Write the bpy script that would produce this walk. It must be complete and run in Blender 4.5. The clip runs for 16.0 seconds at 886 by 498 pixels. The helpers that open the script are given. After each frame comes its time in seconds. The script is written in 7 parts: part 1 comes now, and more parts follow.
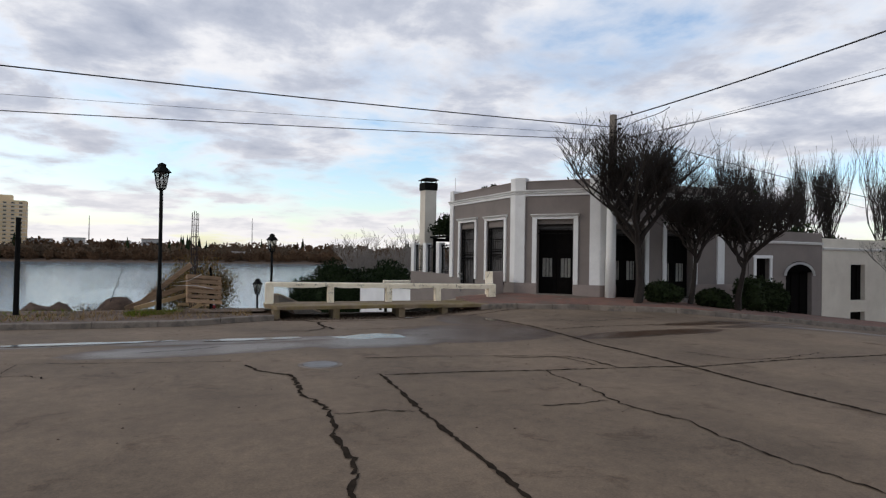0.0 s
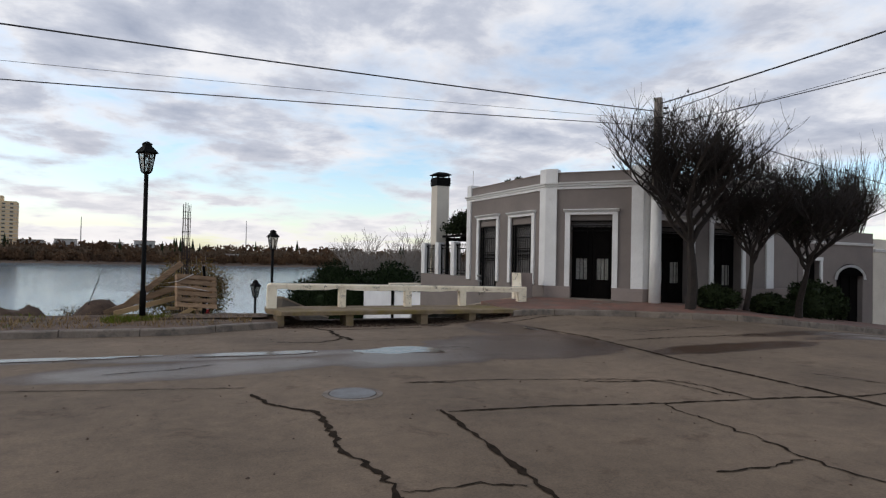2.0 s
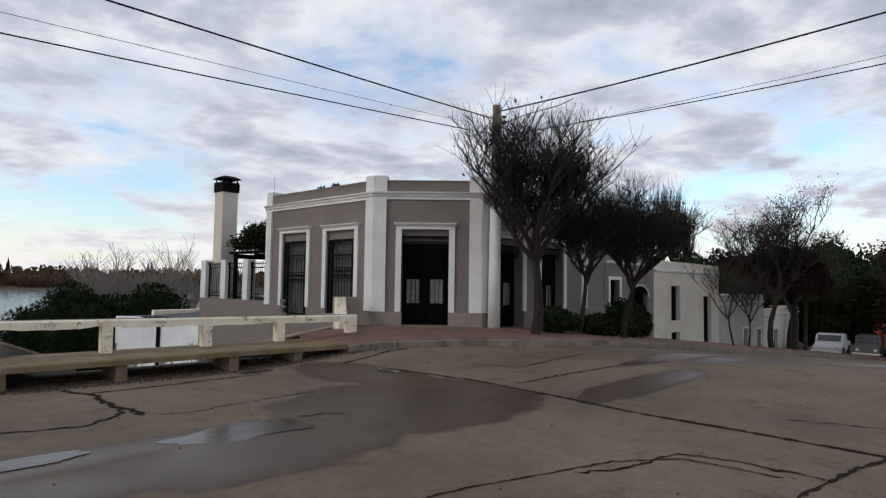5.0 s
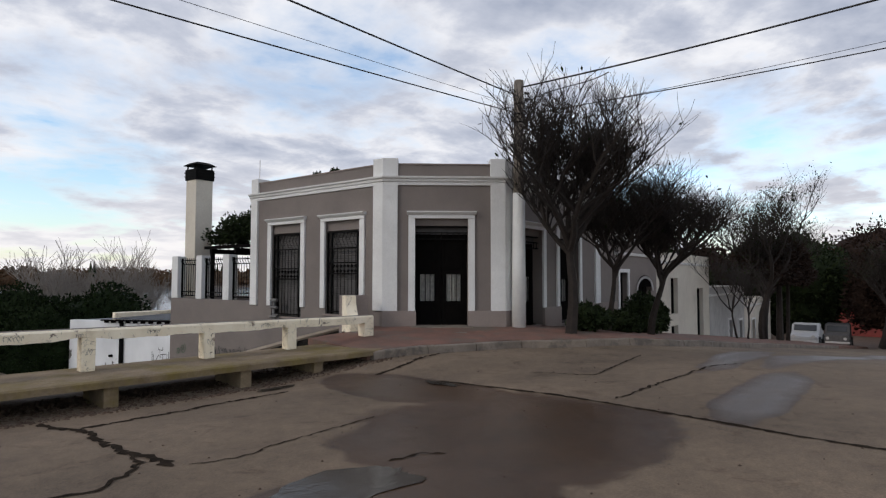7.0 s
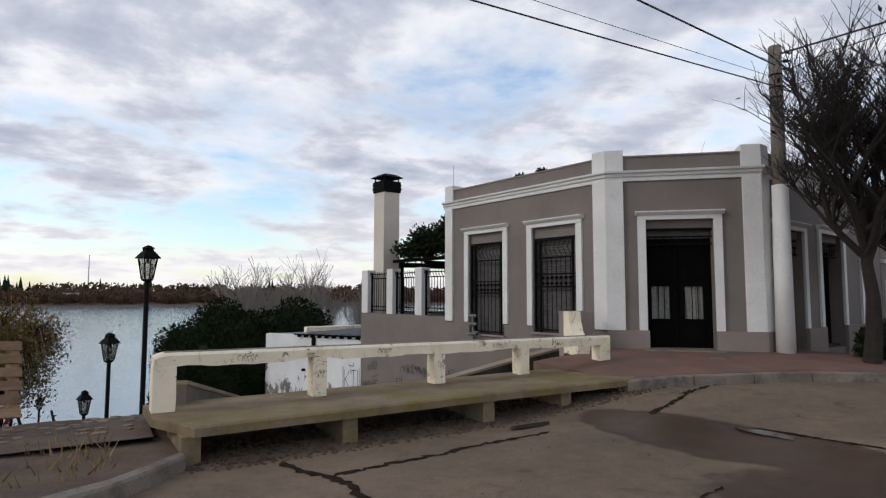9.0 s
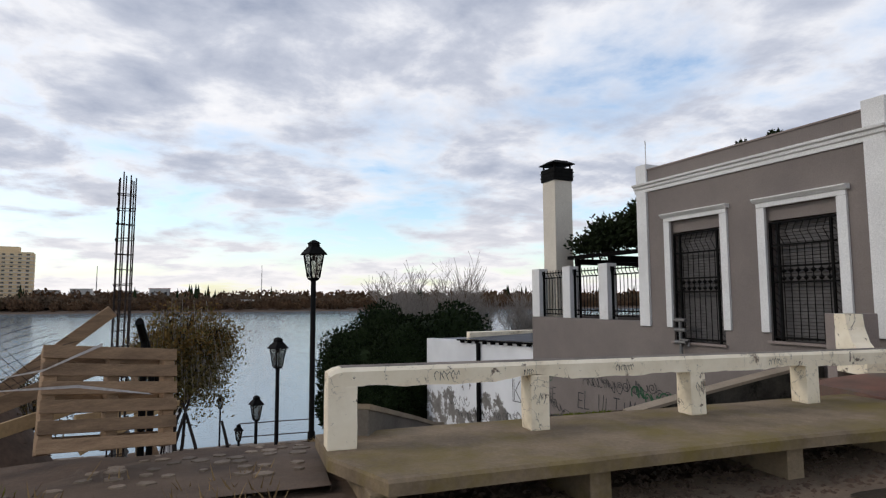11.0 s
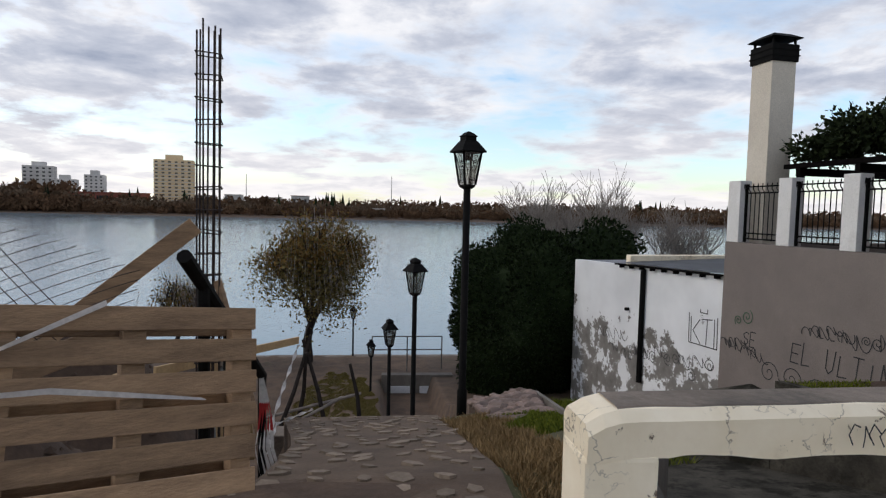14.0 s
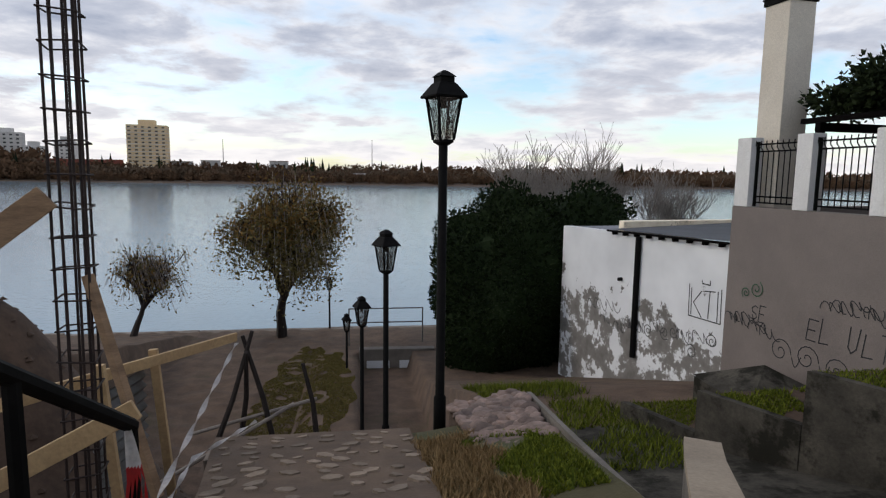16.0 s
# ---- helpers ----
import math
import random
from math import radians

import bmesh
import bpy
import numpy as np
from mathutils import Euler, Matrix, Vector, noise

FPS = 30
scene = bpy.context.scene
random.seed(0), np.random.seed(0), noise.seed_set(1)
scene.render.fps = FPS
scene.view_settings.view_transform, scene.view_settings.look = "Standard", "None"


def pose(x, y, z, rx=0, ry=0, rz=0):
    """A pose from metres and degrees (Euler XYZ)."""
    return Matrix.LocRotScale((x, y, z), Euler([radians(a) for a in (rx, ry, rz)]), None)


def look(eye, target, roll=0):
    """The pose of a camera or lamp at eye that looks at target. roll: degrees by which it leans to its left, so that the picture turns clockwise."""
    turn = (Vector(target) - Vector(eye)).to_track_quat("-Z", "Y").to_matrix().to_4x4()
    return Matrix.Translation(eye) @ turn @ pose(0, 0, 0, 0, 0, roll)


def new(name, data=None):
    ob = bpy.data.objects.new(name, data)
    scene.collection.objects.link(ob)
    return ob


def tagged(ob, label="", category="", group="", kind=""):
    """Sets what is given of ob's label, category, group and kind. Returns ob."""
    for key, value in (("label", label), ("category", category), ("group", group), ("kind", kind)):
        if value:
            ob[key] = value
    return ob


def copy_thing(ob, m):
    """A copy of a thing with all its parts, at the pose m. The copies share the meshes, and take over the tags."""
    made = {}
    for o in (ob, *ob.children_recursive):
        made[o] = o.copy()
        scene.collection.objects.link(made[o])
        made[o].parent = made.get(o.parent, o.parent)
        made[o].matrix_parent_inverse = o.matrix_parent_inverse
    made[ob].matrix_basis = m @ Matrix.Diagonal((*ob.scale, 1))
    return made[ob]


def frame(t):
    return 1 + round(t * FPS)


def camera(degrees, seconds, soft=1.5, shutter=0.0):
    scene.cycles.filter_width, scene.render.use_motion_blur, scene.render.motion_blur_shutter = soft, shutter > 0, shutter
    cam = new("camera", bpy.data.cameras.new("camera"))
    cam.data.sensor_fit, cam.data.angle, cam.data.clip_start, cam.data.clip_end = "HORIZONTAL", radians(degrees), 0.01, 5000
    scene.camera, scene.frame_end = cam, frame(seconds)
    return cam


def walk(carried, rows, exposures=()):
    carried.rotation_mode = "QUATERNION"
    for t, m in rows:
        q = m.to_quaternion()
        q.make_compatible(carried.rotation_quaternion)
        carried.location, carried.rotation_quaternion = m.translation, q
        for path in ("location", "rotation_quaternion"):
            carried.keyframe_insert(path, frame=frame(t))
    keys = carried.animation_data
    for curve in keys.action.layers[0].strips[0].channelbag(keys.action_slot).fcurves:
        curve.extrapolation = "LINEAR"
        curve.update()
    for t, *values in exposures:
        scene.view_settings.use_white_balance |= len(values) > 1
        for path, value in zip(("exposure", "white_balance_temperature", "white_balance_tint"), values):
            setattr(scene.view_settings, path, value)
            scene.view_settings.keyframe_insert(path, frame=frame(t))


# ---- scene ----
cam = camera(73.8, 16.0, soft=1.25)
PATH = [
    (0, (0.835, -0.479, 1.549), (1.506, 1.405, 1.57), 0.9),
    (0.5, (0.757, 0.092, 1.555), (1.438, 1.972, 1.587), 1.1),
    (1, (0.705, 0.631, 1.545), (1.391, 2.509, 1.552), 1.2),
    (1.5, (0.754, 1.236, 1.393), (1.441, 3.114, 1.444), 0.5),
    (2, (0.76, 1.852, 1.396), (1.449, 3.73, 1.43), 1.2),
    (2.5, (0.75, 2.463, 1.392), (1.455, 4.334, 1.411), 1.0),
    (3, (0.757, 2.983, 1.38), (1.555, 4.817, 1.376), 1.0),
    (3.5, (0.835, 3.55, 1.387), (1.82, 5.29, 1.4), 0.4),
    (4, (0.846, 4.099, 1.404), (2.046, 5.697, 1.481), 0.5),
    (4.5, (0.829, 4.613, 1.411), (2.156, 6.105, 1.516), 0.3),
    (4.7, (0.829, 4.853, 1.42), (2.166, 6.336, 1.532), 0.6),
    (6.8, (0.749, 7.238, 1.452), (2.219, 8.594, 1.503), 0.3),
    (7, (0.859, 7.481, 1.425), (2.321, 8.842, 1.522), 0.1),
    (7.5, (0.893, 8.102, 1.362), (2.339, 9.478, 1.485), -0.1),
    (8, (0.889, 8.71, 1.363), (2.265, 10.156, 1.477), 0.2),
    (8.5, (0.876, 9.258, 1.329), (2.136, 10.806, 1.461), 0.0),
    (9, (0.899, 9.798, 1.344), (1.975, 11.477, 1.497), 0.1),
    (9.2, (0.905, 10.022, 1.34), (1.923, 11.736, 1.495), 0.2),
    (11.3, (1.107, 12.298, 1.243), (1.681, 14.208, 1.401), 0.2),
    (11.5, (1.126, 12.501, 1.253), (1.654, 14.427, 1.351), 0.8),
    (12, (1.199, 13.039, 1.217), (1.621, 14.992, 1.3), 0.7),
    (12.5, (1.222, 13.581, 1.186), (1.541, 15.554, 1.263), 0.7),
    (13, (1.155, 14.123, 1.184), (1.444, 16.101, 1.243), 0.7),
    (13.5, (1.111, 14.534, 1.292), (1.365, 16.517, 1.239), 1.1),
    (14, (1.083, 14.92, 1.301), (1.318, 16.902, 1.171), 1.3),
    (14.5, (1.188, 15.302, 1.293), (1.435, 17.28, 1.137), 0.7),
    (15, (1.25, 15.692, 1.265), (1.519, 17.666, 1.085), 0.8),
    (15.5, (1.274, 16.028, 1.296), (1.549, 17.99, 1.019), 1.3),
    (16, (1.364, 16.377, 1.286), (1.659, 18.339, 1.038), 0.8),
]
walk(cam, [(t, look(eye, target, roll)) for t, eye, target, roll in PATH], exposures=[(0, -0.13, 6520, 11.5), (4.5, -0.17, 6520, 11.5), (8, -0.09, 6520, 11.5), (16, -0.08, 6520, 11.5)])

# ---- world, sun, exposure ----
SUN_EL, SUN_AZ = 32.0, -75.0


def nodes_of(tree):
    tree.nodes.clear()

    def n(kind, **values):
        node = tree.nodes.new(kind)
        for key, value in values.items():
            if key in node.inputs:
                node.inputs[key].default_value = value
        return node
    return n


def math_node(n, L, op, a, b=None, clamp=False):
    m = n("ShaderNodeMath")
    m.operation, m.use_clamp = op, clamp
    for i, v in enumerate((a, b)):
        if v is None:
            continue
        if isinstance(v, (int, float)):
            m.inputs[i].default_value = v
        else:
            L(v, m.inputs[i])
    return m.outputs[0]


def ramp_node(n, L, fac, stops):
    r = n("ShaderNodeValToRGB")
    els = r.color_ramp.elements
    while len(els) < len(stops):
        els.new(0.5)
    for e, (p, c) in zip(els, stops):
        e.position = p
        e.color = c if len(c) == 4 else (*c, 1)
    L(fac, r.inputs[0])
    return r.outputs[0]


def grey(v):
    return (v, v, v)


world = bpy.data.worlds.new("sky")
scene.world = world
world.use_nodes = True
W = world.node_tree
n, L = nodes_of(W), W.links.new
tc = n("ShaderNodeTexCoord").outputs["Generated"]
sep = n("ShaderNodeSeparateXYZ")
L(tc, sep.inputs[0])
up = math_node(n, L, "MAXIMUM", sep.outputs[2], 0.0)
lift = math_node(n, L, "ADD", up, 0.16)
cx = math_node(n, L, "DIVIDE", sep.outputs[0], lift)
cy = math_node(n, L, "DIVIDE", sep.outputs[1], lift)
comb = n("ShaderNodeCombineXYZ")
L(cx, comb.inputs[0]), L(cy, comb.inputs[1])
sky = n("ShaderNodeTexSky")
sky.sky_type, sky.sun_disc = "NISHITA", False
sky.sun_elevation, sky.sun_rotation = radians(SUN_EL), radians(SUN_AZ)
big = n("ShaderNodeTexNoise", Scale=0.95, Detail=8.0, Roughness=0.55, Distortion=0.25)
L(comb.outputs[0], big.inputs["Vector"])
fine = n("ShaderNodeTexNoise", Scale=2.6, Detail=9.0, Roughness=0.58, Distortion=0.2)
L(comb.outputs[0], fine.inputs["Vector"])
# cover: nearly closed overhead, broken by blue low down
gap = ramp_node(n, L, up, [(0.0, grey(0.66)), (0.05, grey(0.56)), (0.11, grey(0.47)), (0.2, grey(0.57)), (0.38, grey(0.66)), (1.0, grey(0.7))])
cover = math_node(n, L, "ADD", big.outputs[0], gap)
cover = math_node(n, L, "ADD", cover, math_node(n, L, "MULTIPLY", fine.outputs[0], 0.35))
cover = math_node(n, L, "MULTIPLY", math_node(n, L, "SUBTRACT", cover, 1.1), 6.5, True)
# cloud tone: white rims, grey-violet bellies, greyer overhead
belly = math_node(n, L, "MULTIPLY", fine.outputs[0], 0.75)
belly = math_node(n, L, "ADD", belly, math_node(n, L, "MULTIPLY", big.outputs[0], 0.65))
shade = math_node(n, L, "ADD", belly, math_node(n, L, "MULTIPLY", up, 0.26))
tone = ramp_node(n, L, shade, [(0.58, (1.0, 1.0, 1.0)), (0.7, (0.84, 0.86, 0.9)), (0.8, (0.56, 0.6, 0.69)), (0.95, (0.34, 0.39, 0.5))])
low = ramp_node(n, L, up, [(0.0, grey(0.75)), (0.06, grey(0.45)), (0.2, grey(0.0))])
warm = n("ShaderNodeMixRGB", Color2=(0.97, 0.93, 0.9, 1))
L(low, warm.inputs[0]), L(tone, warm.inputs[1])
blue = n("ShaderNodeMixRGB", Fac=1.0, Color2=(0.19, 0.2, 0.2, 1))
blue.blend_type = "MULTIPLY"
L(sky.outputs[0], blue.inputs[1])
mix = n("ShaderNodeMixRGB")
L(cover, mix.inputs[0]), L(blue.outputs[0], mix.inputs[1]), L(warm.outputs[0], mix.inputs[2])
bg = n("ShaderNodeBackground", Strength=1.12)
L(mix.outputs[0], bg.inputs[0])
L(bg.outputs[0], n("ShaderNodeOutputWorld").inputs[0])

sun = new("sun", bpy.data.lights.new("sun", "SUN"))
sun.data.energy, sun.data.angle, sun.data.color = 0.85, radians(14), (1.0, 0.91, 0.8)
sun.matrix_world = look((0, 0, 30), (30 * math.sin(radians(75)) * math.cos(radians(SUN_EL)), -30 * math.cos(radians(75)) * math.cos(radians(SUN_EL)), 30 - 30 * math.sin(radians(SUN_EL))))


# ---- materials ----
def surf(name, c1, c2=None, scale=3.0, rough=0.85, bump=0.3, grain=40.0, metal=0.0, stain=None, vary=0.0, stretch=(1, 1, 1), stain_scale=0.8, cut=(0.5, 0.62), spec=0.5, obj=False):
    """A surface: two tones by noise, a grain with relief, and stains with a shape of their own."""
    m = bpy.data.materials.new(name)
    m.use_nodes = True
    n, L = nodes_of(m.node_tree), m.node_tree.links.new
    if obj:
        at = n("ShaderNodeTexCoord").outputs["Object"]
    else:
        at = n("ShaderNodeNewGeometry").outputs["Position"]
    mp = n("ShaderNodeMapping", Scale=stretch)
    L(at, mp.inputs[0])
    at = mp.outputs[0]
    c2 = c2 or tuple(v * 0.72 for v in c1)
    a = n("ShaderNodeTexNoise", Scale=scale, Detail=5.0, Roughness=0.6)
    L(at, a.inputs["Vector"])
    col = ramp_node(n, L, a.outputs[0], [(0.35, c1), (0.68, c2)])
    g = n("ShaderNodeTexNoise", Scale=grain, Detail=4.0, Roughness=0.65)
    L(at, g.inputs["Vector"])
    gm = n("ShaderNodeMixRGB", Fac=0.55)
    gm.blend_type = "MULTIPLY"
    L(col, gm.inputs[1]), L(ramp_node(n, L, g.outputs[0], [(0.3, grey(0.62)), (0.7, grey(1.15))]), gm.inputs[2])
    col = gm.outputs[0]
    if stain:
        s = n("ShaderNodeTexNoise", Scale=stain_scale, Detail=6.0, Roughness=0.7)
        L(at, s.inputs["Vector"])
        sm = n("ShaderNodeMixRGB", Color2=(*stain, 1))
        L(ramp_node(n, L, s.outputs[0], [(cut[0], grey(0)), (cut[1], grey(0.9))]), sm.inputs[0]), L(col, sm.inputs[1])
        col = sm.outputs[0]
    if vary:
        o = n("ShaderNodeObjectInfo")
        vm = n("ShaderNodeMixRGB", Fac=1.0)
        vm.blend_type = "MULTIPLY"
        L(col, vm.inputs[1]), L(ramp_node(n, L, o.outputs["Random"], [(0.0, grey(1 - vary)), (1.0, grey(1 + vary))]), vm.inputs[2])
        col = vm.outputs[0]
    b = n("ShaderNodeBsdfPrincipled", Roughness=rough, Metallic=metal)
    b.inputs["Specular IOR Level"].default_value = spec
    L(col, b.inputs["Base Color"])
    if bump:
        bp = n("ShaderNodeBump", Strength=bump, Distance=0.01)
        L(g.outputs[0], bp.inputs["Height"]), L(bp.outputs[0], b.inputs["Normal"])
    L(b.outputs[0], n("ShaderNodeOutputMaterial").inputs[0])
    return m


def leafy(name, c1, c2, rough=0.75):
    """Leaves whose tone varies from leaf to leaf."""
    m = bpy.data.materials.new(name)
    m.use_nodes = True
    n, L = nodes_of(m.node_tree), m.node_tree.links.new
    g = n("ShaderNodeNewGeometry")
    b = n("ShaderNodeBsdfPrincipled", Roughness=rough)
    b.inputs["Specular IOR Level"].default_value = 0.12
    L(ramp_node(n, L, g.outputs["Random Per Island"], [(0.0, c1), (1.0, c2)]), b.inputs["Base Color"])
    L(b.outputs[0], n("ShaderNodeOutputMaterial").inputs[0])
    return m


def road_material():
    """Old street concrete: pale worn slabs, brown damp and a wet gutter that shines."""
    m = bpy.data.materials.new("street_concrete")
    m.use_nodes = True
    n, L = nodes_of(m.node_tree), m.node_tree.links.new
    at = n("ShaderNodeNewGeometry").outputs["Position"]
    a = n("ShaderNodeTexNoise", Scale=0.45, Detail=6.0, Roughness=0.62)
    L(at, a.inputs["Vector"])
    col = ramp_node(n, L, a.outputs[0], [(0.34, (0.205, 0.146, 0.094)), (0.66, (0.12, 0.084, 0.053))])
    g = n("ShaderNodeTexNoise", Scale=55.0, Detail=5.0, Roughness=0.7)
    L(at, g.inputs["Vector"])
    sp = n("ShaderNodeTexNoise", Scale=6.0, Detail=8.0, Roughness=0.75)
    L(at, sp.inputs["Vector"])
    for src, lo, hi in ((g, 0.62, 1.3), (sp, 0.68, 1.22)):
        gm = n("ShaderNodeMixRGB", Fac=0.75)
        gm.blend_type = "MULTIPLY"
        L(col, gm.inputs[1]), L(ramp_node(n, L, src.outputs[0], [(0.3, grey(lo)), (0.7, grey(hi))]), gm.inputs[2])
        col = gm.outputs[0]
    patch = n("ShaderNodeTexNoise", Scale=1.7, Detail=7.0, Roughness=0.72, Distortion=0.6)
    L(at, patch.inputs["Vector"])
    pm_ = n("ShaderNodeMixRGB")
    pm_.blend_type = "MULTIPLY"
    pm_.inputs[2].default_value = (0.6, 0.54, 0.48, 1)
    L(ramp_node(n, L, patch.outputs[0], [(0.56, grey(0)), (0.66, grey(0.85))]), pm_.inputs[0]), L(col, pm_.inputs[1])
    col = pm_.outputs[0]
    s = n("ShaderNodeSeparateXYZ")
    L(at, s.inputs[0])
    wob = n("ShaderNodeTexNoise", Scale=0.7, Detail=7.0, Roughness=0.62)
    L(at, wob.inputs["Vector"])
    wv = math_node(n, L, "MULTIPLY", math_node(n, L, "SUBTRACT", wob.outputs[0], 0.5), 1.9)

    def pool(x, y, rx, ry, tilt=0.0):
        dx = math_node(n, L, "SUBTRACT", s.outputs[0], x)
        dy = math_node(n, L, "SUBTRACT", s.outputs[1], y)
        dy = math_node(n, L, "SUBTRACT", dy, math_node(n, L, "MULTIPLY", dx, tilt))
        ax = math_node(n, L, "POWER", math_node(n, L, "ABSOLUTE", math_node(n, L, "DIVIDE", dx, rx)), 2.0)
        ay = math_node(n, L, "POWER", math_node(n, L, "ABSOLUTE", math_node(n, L, "DIVIDE", dy, ry)), 2.0)
        return math_node(n, L, "SUBTRACT", 1.0, math_node(n, L, "ADD", ax, ay))
    def spread(places):
        top = None
        for args in places:
            p = pool(*args)
            top = p if top is None else math_node(n, L, "MAXIMUM", top, p)
        return math_node(n, L, "ADD", math_node(n, L, "MAXIMUM", top, -2.0), wv)

    seam = math_node(n, L, "MULTIPLY", math_node(n, L, "SUBTRACT", SEAM, s.outputs[0]), 3.0)
    west = math_node(n, L, "MINIMUM", spread(WET_WEST), seam)
    wet = math_node(n, L, "MAXIMUM", west, spread(WET_EAST))
    damp = ramp_node(n, L, wet, [(0.0, grey(0)), (0.14, grey(1))])
    dm = n("ShaderNodeMixRGB")
    dm.blend_type = "MULTIPLY"
    dm.inputs[2].default_value = (0.4, 0.29, 0.19, 1)
    L(damp, dm.inputs[0]), L(col, dm.inputs[1])
    b = n("ShaderNodeBsdfPrincipled")
    L(dm.outputs[0], b.inputs["Base Color"])
    L(ramp_node(n, L, wet, [(0.0, grey(0.88)), (0.1, grey(0.6)), (0.35, grey(0.48)), (0.75, grey(0.34))]), b.inputs["Roughness"])
    bp = n("ShaderNodeBump", Strength=0.35, Distance=0.012)
    L(g.outputs[0], bp.inputs["Height"]), L(bp.outputs[0], b.inputs["Normal"])
    L(b.outputs[0], n("ShaderNodeOutputMaterial").inputs[0])
    return m


def water_material(name, base, scale, bump, rough):
    m = bpy.data.materials.new(name)
    m.use_nodes = True
    n, L = nodes_of(m.node_tree), m.node_tree.links.new
    at = n("ShaderNodeNewGeometry").outputs["Position"]
    mp = n("ShaderNodeMapping", Scale=(1.0, 1.6, 1.0))
    L(at, mp.inputs[0])
    w = n("ShaderNodeTexNoise", Scale=scale, Detail=4.0, Roughness=0.6)
    L(mp.outputs[0], w.inputs["Vector"])
    b = n("ShaderNodeBsdfPrincipled", Roughness=rough, IOR=1.33)
    b.inputs["Base Color"].default_value = (*base, 1)
    bp = n("ShaderNodeBump", Strength=bump, Distance=0.1)
    L(w.outputs[0], bp.inputs["Height"]), L(bp.outputs[0], b.inputs["Normal"])
    L(b.outputs[0], n("ShaderNodeOutputMaterial").inputs[0])
    return m


# damp places on the street: centre, half sizes, lean
# the first ones end at the seam of the slabs at x = SEAM
SEAM = 7.2
WET_WEST = [(5.6, 11.0, 1.9, 1.75, 0.0), (6.55, 13.4, 0.75, 2.0, 0.0), (1.4, 10.9, 3.0, 0.42, 0.0), (-5.0, 11.0, 5.0, 0.32, 0.0), (3.4, 10.3, 1.9, 1.0, 0.1), (0.6, 9.9, 2.4, 0.7, 0.1)]
WET_EAST = [(9.0, 9.6, 2.1, 0.42, 0.08), (13.0, 11.0, 3.0, 0.4, 0.1), (15.0, 10.0, 4.0, 0.5, -0.05), (24.0, 9.5, 7.0, 0.8, 0.0)]
M_ROAD = road_material()
M_TAR = surf("crack_dirt", (0.02, 0.015, 0.011), (0.04, 0.029, 0.02), 8, 1.0, 0.6, spec=0.04)
M_PUDDLE = water_material("puddle_water", (0.05, 0.042, 0.034), 3.0, 0.06, 0.16)
M_WATER = water_material("lake_water", (0.25, 0.36, 0.43), 1.9, 0.34, 0.07)
M_EARTH = surf("earth", (0.135, 0.086, 0.055), (0.07, 0.044, 0.029), 1.6, 0.95, 1.0, 22, stain=(0.05, 0.05, 0.02), stain_scale=0.5, cut=(0.56, 0.75))
M_DIRT = surf("dug_soil", (0.1, 0.062, 0.04), (0.05, 0.031, 0.02), 2.5, 0.98, 1.0, 14)
M_KERB = surf("kerb_concrete", (0.25, 0.205, 0.165), (0.155, 0.125, 0.1), 2.0, 0.9, 0.5, 35, stain=(0.1, 0.085, 0.07), stain_scale=2.5)
M_SEAT = surf("mossy_concrete", (0.27, 0.2, 0.125), (0.15, 0.108, 0.064), 2.6, 0.9, 0.7, 30, stain=(0.17, 0.125, 0.022), stain_scale=1.0, cut=(0.46, 0.66))
M_GREY = surf("taupe_paint", (0.222, 0.188, 0.168), (0.182, 0.154, 0.139), 0.9, 0.85, 0.2, 60, stain=(0.155, 0.13, 0.122), stain_scale=0.55, cut=(0.55, 0.85))
M_GREYB = surf("pale_taupe_paint", (0.29, 0.235, 0.21), (0.23, 0.19, 0.168), 0.9, 0.85, 0.2, 60)
M_WHITE = surf("white_trim_paint", (0.8, 0.79, 0.77), (0.7, 0.69, 0.67), 1.2, 0.7, 0.1, 50, stain=(0.55, 0.53, 0.5), stain_scale=1.6, cut=(0.58, 0.8))
M_CREAM = surf("cream_house_paint", (0.72, 0.66, 0.56), (0.62, 0.56, 0.47), 0.8, 0.85, 0.2, 40, stain=(0.42, 0.37, 0.3), stain_scale=0.7, cut=(0.58, 0.85))
M_PALE_PANEL = surf("pale_panel_white", (0.78, 0.79, 0.8), (0.66, 0.67, 0.68), 0.8, 0.85, 0.3, 30, stain=(0.55, 0.55, 0.54), stain_scale=1.0, cut=(0.55, 0.8))
M_BLACK = surf("black_iron", (0.005, 0.005, 0.005), (0.009, 0.0085, 0.008), 8, 0.7, 0.1, 60, spec=0.07)
M_DARK = surf("dark_joinery", (0.0035, 0.003, 0.003), (0.006, 0.005, 0.0045), 5, 0.8, 0.1, 40, spec=0.04)
M_SHUT = surf("grey_shutter", (0.13, 0.122, 0.12), (0.095, 0.09, 0.088), 6, 0.8, 0.2, 40, spec=0.2)
M_LACE = surf("lace_curtain", (0.62, 0.61, 0.56), (0.42, 0.41, 0.38), 14, 0.9, 0.2, 60)
M_PAVE = surf("red_pavement_tile", (0.2, 0.098, 0.07), (0.12, 0.068, 0.05), 1.6, 0.85, 0.3, 40, vary=0.18, stain=(0.11, 0.09, 0.07), stain_scale=1.0)
M_STONE = surf("path_stone", (0.255, 0.195, 0.142), (0.165, 0.124, 0.088), 4, 0.92, 0.6, 40, vary=0.3)
M_PATH = surf("path_mortar", (0.14, 0.094, 0.062), (0.085, 0.056, 0.037), 2.5, 0.95, 0.7, 40)
M_ROCK = surf("pink_rubble_stone", (0.24, 0.17, 0.14), (0.12, 0.085, 0.07), 7, 0.9, 0.9, 24, vary=0.38)
